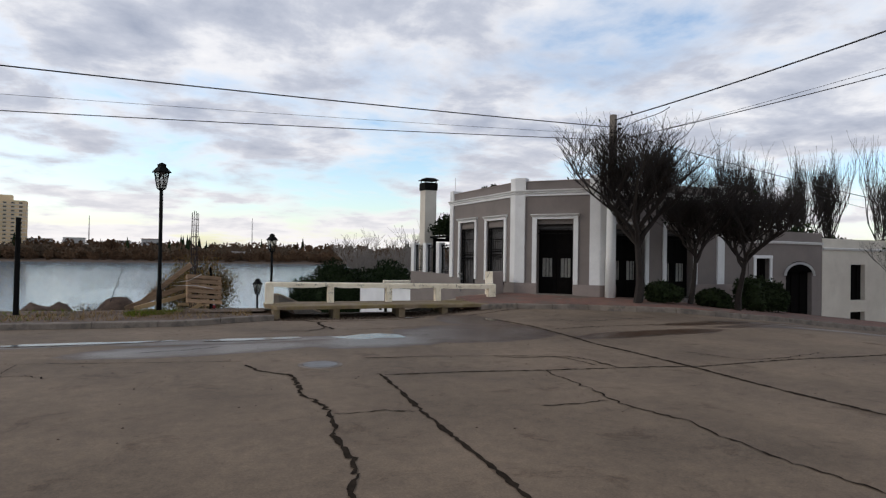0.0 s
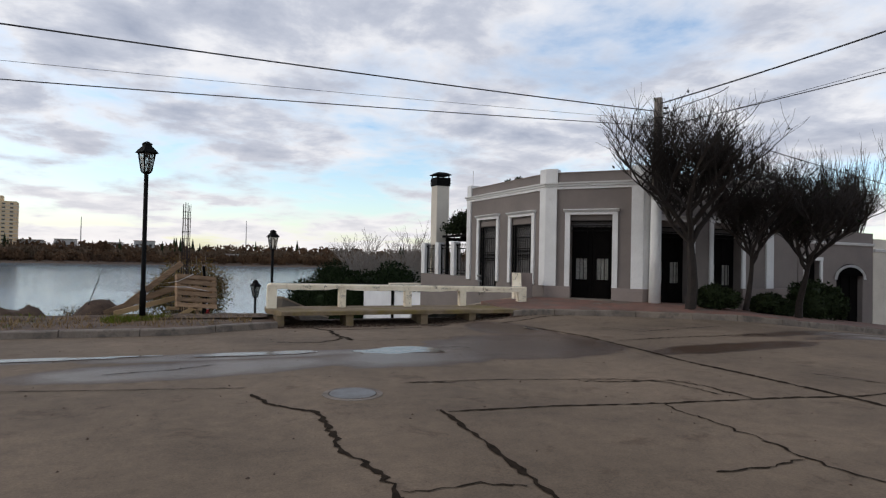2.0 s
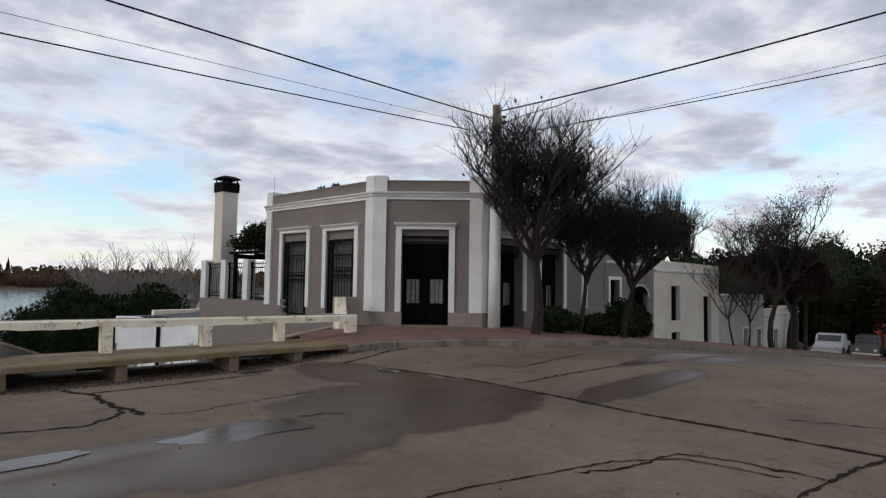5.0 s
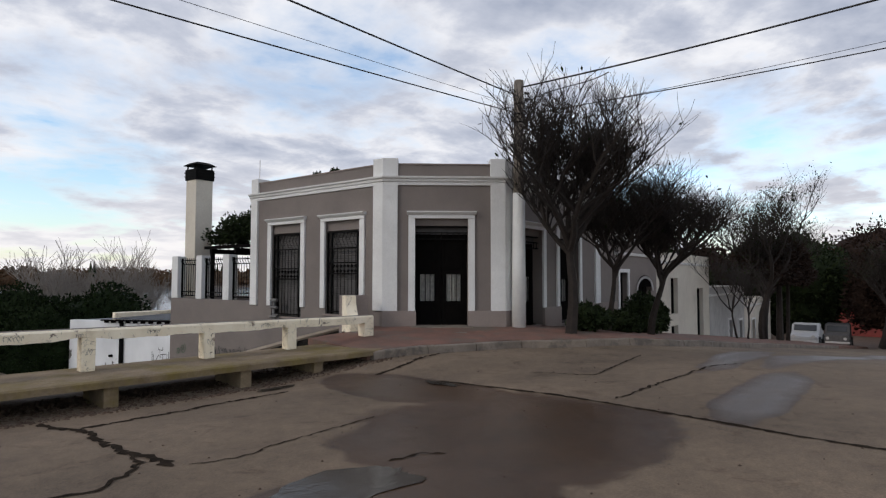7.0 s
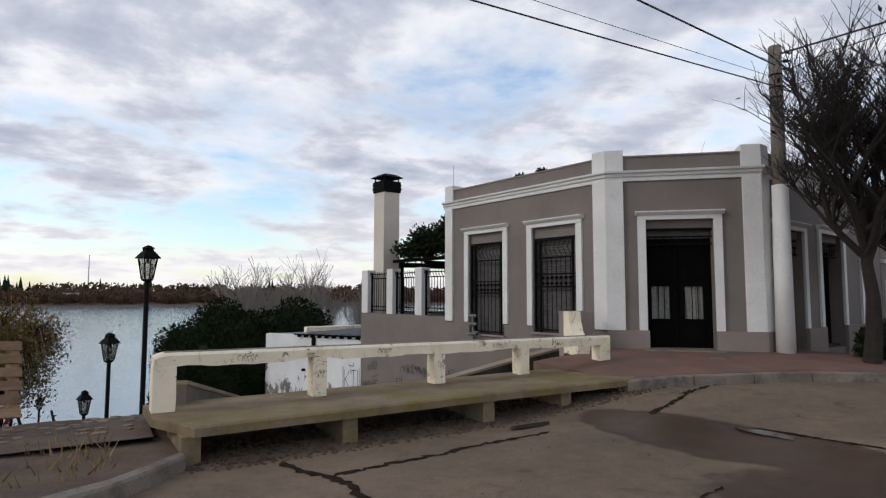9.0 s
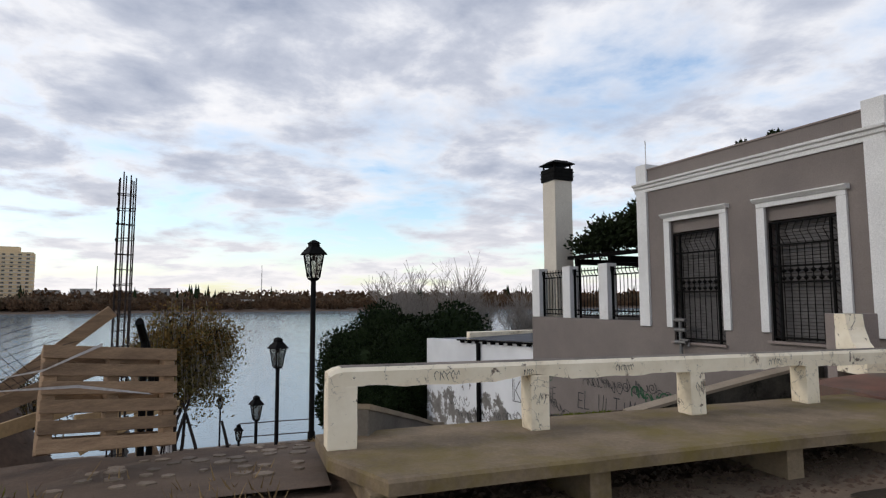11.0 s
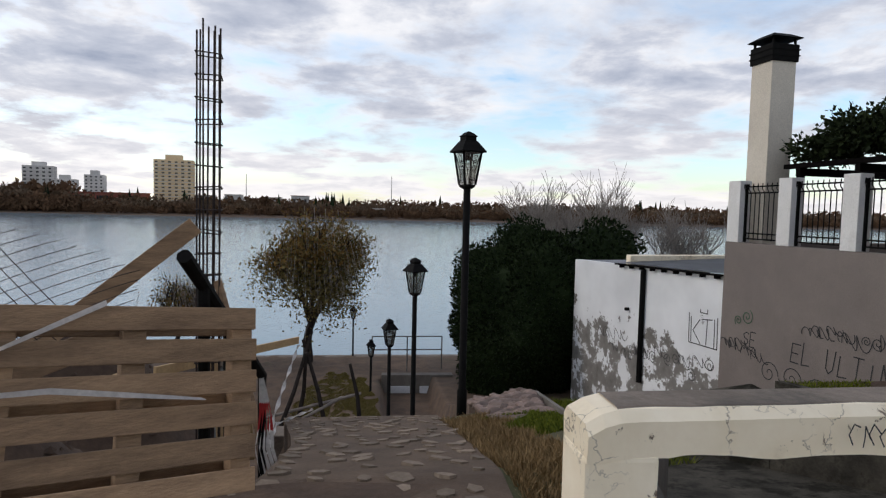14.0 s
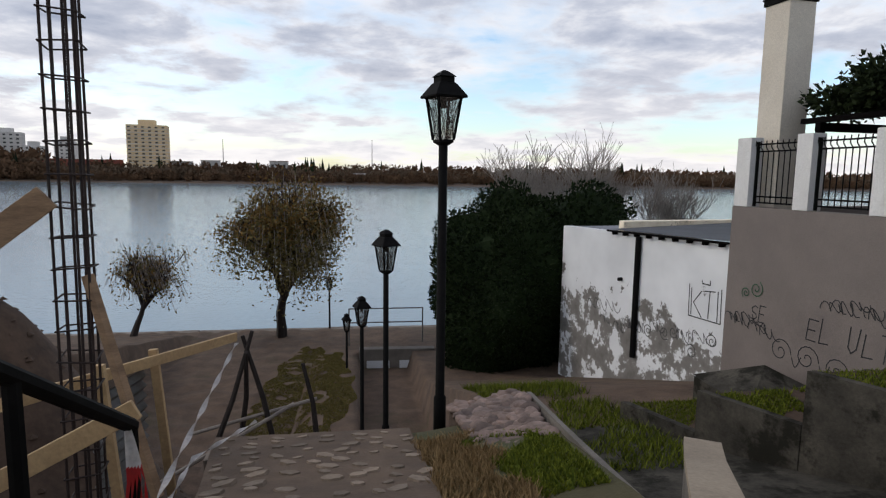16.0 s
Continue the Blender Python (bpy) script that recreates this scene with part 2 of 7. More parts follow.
M_WOODOLD = surf("weathered_pallet_wood", (0.35, 0.225, 0.13), (0.18, 0.112, 0.065), 2.5, 0.85, 0.6, 26, vary=0.3, stretch=(1, 1, 5))
M_WOODNEW = surf("fresh_pine", (0.5, 0.34, 0.17), (0.4, 0.26, 0.13), 3, 0.75, 0.3, 30, vary=0.12)
M_RUST = surf("rusty_steel", (0.032, 0.017, 0.013), (0.018, 0.011, 0.009), 14, 0.8, 0.4, 60)
M_TIN = surf("corrugated_tin", (0.22, 0.22, 0.22), (0.14, 0.13, 0.12), 5, 0.55, 0.2, 40, metal=0.6)
M_POLE = surf("concrete_pole", (0.19, 0.16, 0.13), (0.12, 0.1, 0.08), 3, 0.9, 0.4, 40, stretch=(1, 1, 0.3))
M_BARK = surf("dark_bark", (0.03, 0.022, 0.018), (0.016, 0.012, 0.01), 10, 0.95, 0.7, 30)
M_TWIG = surf("pale_twigs", (0.3, 0.26, 0.22), (0.2, 0.17, 0.15), 6, 0.95, 0.0)
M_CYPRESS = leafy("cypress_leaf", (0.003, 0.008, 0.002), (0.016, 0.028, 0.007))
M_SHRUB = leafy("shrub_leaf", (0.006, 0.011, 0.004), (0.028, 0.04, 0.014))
M_BROWNLEAF = leafy("brown_creeper", (0.016, 0.01, 0.008), (0.034, 0.02, 0.014))
M_WILLOW = leafy("willow_leaf", (0.09, 0.08, 0.026), (0.17, 0.125, 0.05))
M_WILLOWB = leafy("willow_orange", (0.2, 0.115, 0.03), (0.14, 0.085, 0.03))
M_GRASS = leafy("grass_blade", (0.045, 0.068, 0.008), (0.17, 0.19, 0.02))
M_DRY = leafy("dry_grass_blade", (0.34, 0.23, 0.11), (0.13, 0.085, 0.04))
M_LAWNLEAF = leafy("lawn_blade", (0.11, 0.1, 0.028), (0.19, 0.145, 0.05))
M_LAWN = surf("lawn", (0.05, 0.055, 0.015), (0.085, 0.06, 0.026), 0.7, 0.95, 0.8, 30)
M_WOODS = surf("winter_woods", (0.15, 0.088, 0.052), (0.075, 0.047, 0.03), 0.12, 1.0, 0.2, 2.0, spec=0.03)
M_WOODSB = surf("winter_woods_grey", (0.17, 0.12, 0.082), (0.1, 0.072, 0.05), 0.12, 1.0, 0.2, 2.0, spec=0.03)
M_GLASSBLK = surf("window_dark", (0.03, 0.032, 0.035), (0.05, 0.05, 0.05), 0.5, 0.25, 0.0)
M_TOWER = surf("tower_render", (0.74, 0.55, 0.33), (0.64, 0.47, 0.28), 0.1, 0.9, 0.1, 2)
M_PALE = surf("pale_render", (0.62, 0.6, 0.58), (0.5, 0.48, 0.46), 0.1, 0.9, 0.1, 2, vary=0.2)
M_REDTILE = surf("red_roof_tile", (0.3, 0.09, 0.06), (0.22, 0.07, 0.05), 0.3, 0.9, 0.1, 5)
M_REDWALL = surf("red_wall_paint", (0.25, 0.045, 0.035), (0.18, 0.035, 0.03), 0.5, 0.85, 0.1, 5)
M_TAPEW = surf("white_tape", (0.75, 0.72, 0.7), (0.6, 0.57, 0.55), 9, 0.5, 0.1)
M_TAPER = surf("red_tape", (0.5, 0.03, 0.03), (0.4, 0.03, 0.03), 9, 0.5, 0.1)
M_CONC = surf("dark_retaining_concrete", (0.095, 0.086, 0.07), (0.04, 0.037, 0.031), 2.2, 0.92, 0.6, 25, stain=(0.018, 0.017, 0.013), stain_scale=1.6, cut=(0.5, 0.6), spec=0.1)
M_TANC = surf("tan_concrete", (0.36, 0.29, 0.21), (0.27, 0.215, 0.155), 2.0, 0.9, 0.5, 40)
M_CONCG = surf("grey_wing_wall", (0.19, 0.168, 0.142), (0.125, 0.11, 0.092), 2.0, 0.9, 0.4, 40)
M_PAINTG = surf("graffiti_black", (0.03, 0.03, 0.032), (0.05, 0.05, 0.05), 9, 0.8, 0.0)
M_GREENP = surf("graffiti_green", (0.03, 0.09, 0.045), (0.04, 0.12, 0.06), 9, 0.8, 0.0)
M_CARW = surf("pale_car_paint", (0.5, 0.5, 0.5), (0.45, 0.45, 0.45), 2, 0.35, 0.0)
M_TYRE = surf("tyre_rubber", (0.02, 0.02, 0.02), (0.03, 0.03, 0.03), 9, 0.9, 0.1)
M_ROOF = surf("grey_membrane_roof", (0.2, 0.21, 0.23), (0.15, 0.155, 0.17), 1.0, 0.6, 0.2, 20)
M_CABLE = surf("black_cable", (0.015, 0.015, 0.016), (0.02, 0.02, 0.02), 5, 0.6, 0.0)
M_INT = surf("dim_interior", (0.06, 0.05, 0.045), (0.04, 0.035, 0.03), 2, 0.9, 0.1)


def glass_material():
    m = bpy.data.materials.new("lamp_glass")
    m.use_nodes = True
    n, L = nodes_of(m.node_tree), m.node_tree.links.new
    t = n("ShaderNodeBsdfTransparent")
    t.inputs[0].default_value = (0.86, 0.86, 0.84, 1)
    g = n("ShaderNodeBsdfGlossy", Roughness=0.08)
    mx = n("ShaderNodeMixShader")
    mx.inputs[0].default_value = 0.14
    L(t.outputs[0], mx.inputs[1]), L(g.outputs[0], mx.inputs[2])
    L(mx.outputs[0], n("ShaderNodeOutputMaterial").inputs[0])
    return m


M_GLASS = glass_material()


def peeling_material():
    """Whitewash that has come off in flakes low down, showing grey render."""
    m = bpy.data.materials.new("peeling_whitewash")
    m.use_nodes = True
    n, L = nodes_of(m.node_tree), m.node_tree.links.new
    at = n("ShaderNodeNewGeometry").outputs["Position"]
    s = n("ShaderNodeSeparateXYZ")
    L(at, s.inputs[0])
    a = n("ShaderNodeTexNoise", Scale=1.5, Detail=8.0, Roughness=0.68)
    L(at, a.inputs["Vector"])
    f = n("ShaderNodeTexNoise", Scale=0.7, Detail=3.0)
    L(at, f.inputs["Vector"])
    low = math_node(n, L, "MULTIPLY", math_node(n, L, "SUBTRACT", -1.9, s.outputs[2]), 0.14)
    low = math_node(n, L, "MINIMUM", low, 0.1)
    v = math_node(n, L, "ADD", a.outputs[0], low)
    peel = ramp_node(n, L, v, [(0.56, grey(0)), (0.585, grey(1))])
    white = ramp_node(n, L, f.outputs[0], [(0.35, (0.8, 0.81, 0.82)), (0.7, (0.66, 0.67, 0.68))])
    bare = ramp_node(n, L, a.outputs[0], [(0.4, (0.26, 0.245, 0.225)), (0.7, (0.13, 0.12, 0.11))])
    mx = n("ShaderNodeMixRGB")
    L(peel, mx.inputs[0]), L(white, mx.inputs[1]), L(bare, mx.inputs[2])
    b = n("ShaderNodeBsdfPrincipled", Roughness=0.9)
    L(mx.outputs[0], b.inputs["Base Color"])
    bp = n("ShaderNodeBump", Strength=0.5, Distance=0.01)
    bp.invert = True
    L(peel, bp.inputs["Height"]), L(bp.outputs[0], b.inputs["Normal"])
    L(b.outputs[0], n("ShaderNodeOutputMaterial").inputs[0])
    return m


M_SHED = peeling_material()


def bench_paint():
    """Thick cream paint on concrete: flaked in ragged patches, with hairline cracks and grime."""
    m = bpy.data.materials.new("flaking_cream_paint")
    m.use_nodes = True
    n, L = nodes_of(m.node_tree), m.node_tree.links.new
    at = n("ShaderNodeNewGeometry").outputs["Position"]
    warp = n("ShaderNodeTexNoise", Scale=9.0, Detail=4.0, Roughness=0.6)
    L(at, warp.inputs["Vector"])
    tone = n("ShaderNodeTexNoise", Scale=2.2, Detail=6.0, Roughness=0.65)
    L(at, tone.inputs["Vector"])
    col = ramp_node(n, L, tone.outputs[0], [(0.3, (0.97, 0.87, 0.69)), (0.55, (0.86, 0.75, 0.56)), (0.75, (0.58, 0.48, 0.33))])
    patch = n("ShaderNodeTexNoise", Scale=4.2, Detail=9.0, Roughness=0.74, Distortion=0.8)
    L(at, patch.inputs["Vector"])
    flake = ramp_node(n, L, patch.outputs[0], [(0.61, grey(0)), (0.622, grey(1))])
    bare = ramp_node(n, L, warp.outputs[0], [(0.35, (0.34, 0.26, 0.19)), (0.65, (0.16, 0.12, 0.09))])
    mx = n("ShaderNodeMixRGB")
    L(flake, mx.inputs[0]), L(col, mx.inputs[1]), L(bare, mx.inputs[2])
    shift = n("ShaderNodeMixRGB", Fac=0.16)
    L(at, shift.inputs[1]), L(warp.outputs["Color"], shift.inputs[2])
    cells = n("ShaderNodeTexVoronoi", Scale=5.5)
    cells.feature = "DISTANCE_TO_EDGE"
    L(shift.outputs[0], cells.inputs["Vector"])
    line = ramp_node(n, L, cells.outputs["Distance"], [(0.004, grey(1)), (0.014, grey(0))])
    some = ramp_node(n, L, tone.outputs[0], [(0.46, grey(0)), (0.56, grey(0.8))])
    lm = math_node(n, L, "MULTIPLY", line, some)
    dk = n("ShaderNodeMixRGB", Color2=(0.1, 0.075, 0.055, 1))
    L(lm, dk.inputs[0]), L(mx.outputs[0], dk.inputs[1])
    b = n("ShaderNodeBsdfPrincipled", Roughness=0.75)
    L(dk.outputs[0], b.inputs["Base Color"])
    bp = n("ShaderNodeBump", Strength=0.7, Distance=0.012)
    bp.invert = True
    L(math_node(n, L, "ADD", flake, math_node(n, L, "MULTIPLY", warp.outputs[0], 0.5)), bp.inputs["Height"]), L(bp.outputs[0], b.inputs["Normal"])
    L(b.outputs[0], n("ShaderNodeOutputMaterial").inputs[0])
    return m


M_WHITEWASH = bench_paint()


# ---- mesh helpers ----
def mesh_ob(name, bm, material, parent=None, label="", smooth=False):
    data = bpy.data.meshes.new(name)
    bm.to_mesh(data)
    bm.free()
    data.materials.append(material)
    if smooth:
        data.polygons.foreach_set("use_smooth", [True] * len(data.polygons))
    ob = new(name, data)
    if parent is not None:
        ob.parent = parent
    if label:
        ob["label"] = label
    return ob


def part(name, bm, material, parent, label="", smooth=False):
    return mesh_ob(name, bm, material, parent, label, smooth)


def root(name, m, label, category, group="", kind=""):
    ob = new(name)
    ob.matrix_world = m
    return tagged(ob, label, category, group, kind)


def box(bm, x0, x1, y0, y1, z0, z1, bevel=0.0, m=None):
    vs = [bm.verts.new(v) for v in ((x0, y0, z0), (x1, y0, z0), (x1, y1, z0), (x0, y1, z0), (x0, y0, z1), (x1, y0, z1), (x1, y1, z1), (x0, y1, z1))]
    fs = [bm.faces.new([vs[i] for i in f]) for f in ((3, 2, 1, 0), (4, 5, 6, 7), (0, 1, 5, 4), (1, 2, 6, 5), (2, 3, 7, 6), (3, 0, 4, 7))]
    if m is not None:
        bmesh.ops.transform(bm, matrix=m, verts=vs)
    if bevel:
        bmesh.ops.bevel(bm, geom=list({e for f in fs for e in f.edges}), offset=bevel, segments=2, affect="EDGES", profile=0.6)
    return bm


def cube(*a, **k):
    return box(bmesh.new(), *a, **k)


def tube(bm, pts, radii, sides=6, cap=True):
    """A round bar along points."""
    rings = []
    pts = [Vector(p) for p in pts]
    for i, p in enumerate(pts):
        d = (pts[min(i + 1, len(pts) - 1)] - pts[max(i - 1, 0)]).normalized()
        u = d.cross(Vector((0.31, 0.17, 0.93)) if abs(d.z) < 0.9 else Vector((1, 0.1, 0))).normalized()
        v = d.cross(u)
        r = radii[i] if isinstance(radii, (list, tuple)) else radii
        rings.append([bm.verts.new(p + r * (math.cos(2 * math.pi * k / sides) * u + math.sin(2 * math.pi * k / sides) * v)) for k in range(sides)])
    for a, b in zip(rings, rings[1:]):
        for k in range(sides):
            bm.faces.new((a[k], a[(k + 1) % sides], b[(k + 1) % sides], b[k]))
    if cap:
        bm.faces.new(rings[0][::-1]), bm.faces.new(rings[-1])
    return bm


def lathe(bm, profile, sides=12, centre=(0, 0, 0)):
    c = Vector(centre)
    rings = [[bm.verts.new(c + Vector((r * math.cos(2 * math.pi * (k + 0.5) / sides), r * math.sin(2 * math.pi * (k + 0.5) / sides), z))) for k in range(sides)] for r, z in profile]
    for a, b in zip(rings, rings[1:]):
        for k in range(sides):
            bm.faces.new((a[k], a[(k + 1) % sides], b[(k + 1) % sides], b[k]))
    bm.faces.new(rings[0][::-1]), bm.faces.new(rings[-1])
    return bm


def prism(bm, outline, z0, z1):
    """A flat-topped slab over an outline; z0 and z1 may be functions of x, y."""
    lo = z0 if callable(z0) else (lambda x, y: z0)
    hi = z1 if callable(z1) else (lambda x, y: z1)
    b = [bm.verts.new((x, y, lo(x, y))) for x, y in outline]
    t = [bm.verts.new((x, y, hi(x, y))) for x, y in outline]
    k = len(b)
    for i in range(k):
        bm.faces.new((b[i], b[(i + 1) % k], t[(i + 1) % k], t[i]))
    bm.faces.new(t), bm.faces.new(b[::-1])
    return bm


def rough_up(bm, amount, scale=3.0):
    for v in bm.verts:
        v.co += amount * noise.noise_vector(v.co * scale)
    return bm


def facing(a, b):
    """The pose of a wall: local x runs from a to b, y points out of it, z up from 0."""
    d = Vector((b[0] - a[0], b[1] - a[1], 0))
    return Matrix.Translation((a[0], a[1], 0)) @ Matrix.Rotation(math.atan2(d.y, d.x), 4, "Z"), d.length


def wall(bm, length, z0, z1, thick, holes):
    """A wall from y = -thick to 0 with holes (s0, s1, z0, z1) right through it."""
    ss = sorted({0.0, length, *[h[i] for h in holes for i in (0, 1)]})
    for s0, s1 in zip(ss, ss[1:]):
        inside = sorted([h for h in holes if h[0] <= s0 + 1e-6 and h[1] >= s1 - 1e-6], key=lambda h: h[2])
        z = z0
        for h in inside:
            if h[2] > z:
                box(bm, s0, s1, -thick, 0, z, h[2])
            z = h[3]
        if z < z1:
            box(bm, s0, s1, -thick, 0, z, z1)
    bmesh.ops.remove_doubles(bm, verts=bm.verts, dist=0.0005)
    return bm


def cards(name, verts_faces, material, parent=None, label=""):
    v, f = verts_faces
    data = bpy.data.meshes.new(name)
    data.from_pydata(v, [], f)
    data.materials.append(material)
    ob = new(name, data)
    if parent is not None:
        ob.parent = parent
    if label:
        ob["label"] = label
    return ob


# ---- ground ----
def lerp(x, xs, ys):
    return float(np.interp(x, xs, ys))


def street(x, y):
    """Height of the street: level at the corner, falling to the east and gently towards the lake."""
    z = -0.092 * max(0.0, x - 13.0) if x > 14 else -0.046 * max(0.0, x - 12.0) ** 2 * 0.5
    fall = lerp(y, [6, 9.5, 12.7, 15.8], [0, -0.04, -0.11, -0.2]) * lerp(x, [5.5, 8.5], [1, 0])
    dip = 0.05 * math.exp(-((y - 15.6) / 0.9) ** 2) * lerp(x, [1.0, 2.0, 6.5, 8.5], [0, 1, 1, 0])
    return max(z, -7.0) + fall - dip + 0.02 * noise.noise(Vector((x * 0.35, y * 0.35, 0)))


EDGE = ([16.75, 18.95, 20.3, 22.2, 26, 60], [2.4, 2.77, 2.95, 3.2, 3.6, 3.6])


def slope(y):
    """The way down to the lake."""
    return lerp(y, [17.3, 18.05, 21.85, 22.1, 28, 31.4, 40, 44.6, 45.2, 46.2, 60], [-0.1, -0.18, -1.22, -1.8, -4.6, -5.0, -5.9, -6.15, -6.3, -9, -9])


def court(y):
    """The sunken court beside the house."""
    return lerp(y, [17.2, 17.5, 23.3, 27.7, 34.5, 44, 45.2, 46.2, 60], [-0.2, -1.3, -2.5, -3.1, -5.3, -6.1, -6.3, -9, -9])


def PX0(y):
    """The stone ramp's edge towards the building site."""
    return lerp(y, [16.4, 17.4, 18.05, 19.3, 20.0, 21.5, 22.0], [-0.9, 0.1, 0.5, 0.5, 0.4, 0.13, 0.05])


def PX1(y):
    return lerp(y, [16.4, 18.3, 22.0], [1.7, 1.83, 1.88])


def bank_lift(x, y):
    """The bank rises from the ramp to the top of the retaining wall."""
    return lerp(x, [1.95, 2.75], [0, 0.13]) * lerp(y, [17.4, 18.4, 21.8, 22.1], [0, 1, 1, 0])


def land(x, y):
    if y > 300:
        return lerp(y, [300, 452, 456, 480, 700, 2500], [-12, -8.5, -6.3, -4.5, 2.0, 8.0])
    if y < 16.6:
        return street(x, y) - 0.06
    if x > 9.5:
        return street(x, y) - 0.06 if y < 19 + 0.1 * (x - 12) else lerp(y, [19, 27, 45, 46.5], [min(0.0, street(x, 16)), -3.0, -6.3, -9]) if y < 60 else -9
    if x > lerp(y, *EDGE):
        return court(y)
    z = slope(y) + bank_lift(x, y)
    e = PX0(y) + 0.15
    if 1.6 < x and 26.5 < y < 39.6:
        z -= 0.9 * lerp(y, [26.5, 29, 39.5], [0, 1, 0.6])
    if x < e:
        pit = lerp(x - e, [-12, -7, -2.5, -0.5, -0.02], [0.0, 0.3, 1.0, 1.0, 0.0])
        z -= pit * lerp(y, [17.6, 18.8, 22, 24, 30, 40], [0, 0.75, 1.2, 1.0, 0.6, 0.0])
        if x < -6 and y < 44:
            z = max(z, lerp(y, [17, 30, 44], [0.0, -3.0, -6.1]))
        heap = 1.35 * math.exp(-((x + 4.4) / 1.35) ** 2 - ((y - 20.3) / 1.1) ** 2) + 1.0 * math.exp(-((x + 2.2) / 0.8) ** 2 - ((y - 20.6) / 0.9) ** 2)
        z += 3.4 * math.exp(-((x + 3.0) / 1.7) ** 2 - ((y - 23.9) / 1.8) ** 2)
        z += heap * (1 + 0.4 * noise.noise(Vector((x * 1.7, y * 1.7, 2))))
        z += 0.12 * noise.noise(Vector((x * 2.1, y * 2.1, 5)))
    return z + 0.03 * noise.noise(Vector((x * 1.3, y * 1.3, 0)))


def axis(spans):
    out = []
    for a, b, step in spans:
        out += list(np.arange(a, b - 1e-6, step))
    return out + [spans[-1][1]]


def sheet(name, xs, ys, height, material):
    verts = [(x, y, height(x, y)) for y in ys for x in xs]
    w = len(xs)
    faces = [(j * w + i, j * w + i + 1, (j + 1) * w + i + 1, (j + 1) * w + i) for j in range(len(ys) - 1) for i in range(w - 1)]
    data = bpy.data.meshes.new(name)
    data.from_pydata(verts, [], faces)
    data.polygons.foreach_set("use_smooth", [True] * len(faces))
    data.materials.append(material)
    return new(name, data)


GROUND = tagged(sheet("ground", axis([(-1600, -60, 110), (-60, -12, 4), (-12, 12, 0.22), (12, 70, 2), (70, 1700, 130)]), axis([(-400, -20, 60), (-20, 12, 4), (12, 36, 0.22), (36, 48, 0.5), (48, 440, 60), (440, 500, 4), (500, 2500, 250)]), land, M_EARTH),
       "brown bare earth sloping down to a lake", "ground", kind="structure")
# bare dug soil of the building site, with a ragged edge
GROUND.data.materials.append(M_DIRT)
for f in GROUND.data.polygons:
    c = f.center
    if 17.6 < c.y < 29.5 + 2 * noise.noise(c * 0.7) and -7.5 + noise.noise(c) < c.x < PX0(c.y) + 0.2:
        f.material_index = 1



def kerb_line(x):
    """The street's northern edge."""
    return lerp(x, [-60, 0.0, 1.3, 2.0, 7.8, 9.2, 10.7, 11.7, 13.7, 70], [13.6, 14.05, 14.75, 15.75, 15.75, 15.2, 14.75, 13.8, 12.85, 15.5])


def road_sheet():
    xs = axis([(-60, -8, 2), (-8, 18, 0.4), (18, 70, 2.0)])
    rows = list(np.arange(0, 14, 0.5)) + [15, 18, 22, 26, 30]
    verts, faces = [], []
    for d in rows:
        for x in xs:
            y = kerb_line(x) + 0.35 - d
            verts.append((x, y, street(x, y)))
    w, k = len(xs), len(rows)
    for j in range(k - 1):
        for i in range(w - 1):
            faces.append((j * w + i, (j + 1) * w + i, (j + 1) * w + i + 1, j * w + i + 1))
    data = bpy.data.meshes.new("road")
    data.from_pydata(verts, [], faces)
    data.polygons.foreach_set("use_smooth", [True] * len(faces))
    data.materials.append(M_ROAD)
    return tagged(new("road", data), "cracked old concrete street with damp patches", "road", kind="structure")


road = road_sheet()

lake = bmesh.new()
vs = [lake.verts.new(p) for p in ((-1600, 44.9, -6.8), (1700, 44.9, -6.8), (1700, 458, -6.8), (-1600, 458, -6.8))]
lake.faces.new(vs)
tagged(mesh_ob("water", lake, M_WATER), "wide grey-blue lake with small ripples", "water", kind="structure")


# ---- kerbs, verge, pavement ----
def ribbon(bm, f, xs, depth, z0, z1):
    """A kerb that follows y = f(x): a solid strip."""
    rings = []
    for x in xs:
        y = f(x)
        zs = street(x, y)
        j = 0.018 * noise.noise(Vector((x * 2.3, 0, 7)))
        rings.append([bm.verts.new(p) for p in ((x, y + j, zs + z0), (x, y + j + 0.02, zs + z1 - 0.02 + j), (x, y + 0.05, zs + z1 + j), (x, y + depth, zs + z1 + j), (x, y + depth, zs + z0))])
    for a, b in zip(rings, rings[1:]):
        for k in range(4):
            bm.faces.new((a[k], b[k], b[k + 1], a[k + 1]))
    bm.faces.new(rings[0]), bm.faces.new(rings[-1][::-1])
    return bm


def kerb(x0, x1, label):
    xs = list(np.linspace(x0, x1, max(3, int((x1 - x0) / 0.25))))
    return tagged(mesh_ob("kerb", ribbon(bmesh.new(), kerb_line, xs, 0.2, -0.1, 0.13), M_KERB), label, "kerb", "street kerb stones", "structure")


x = -26.0
while x < 1.6:
    step = 2.4 if x < -3 else 1.3
    kerb(x, min(x + step - 0.015, 1.95), "worn pale concrete kerb stone beside the verge")
    x += step

def verge_z(x, y):
    return street(x, min(y, 15.8)) + 0.1


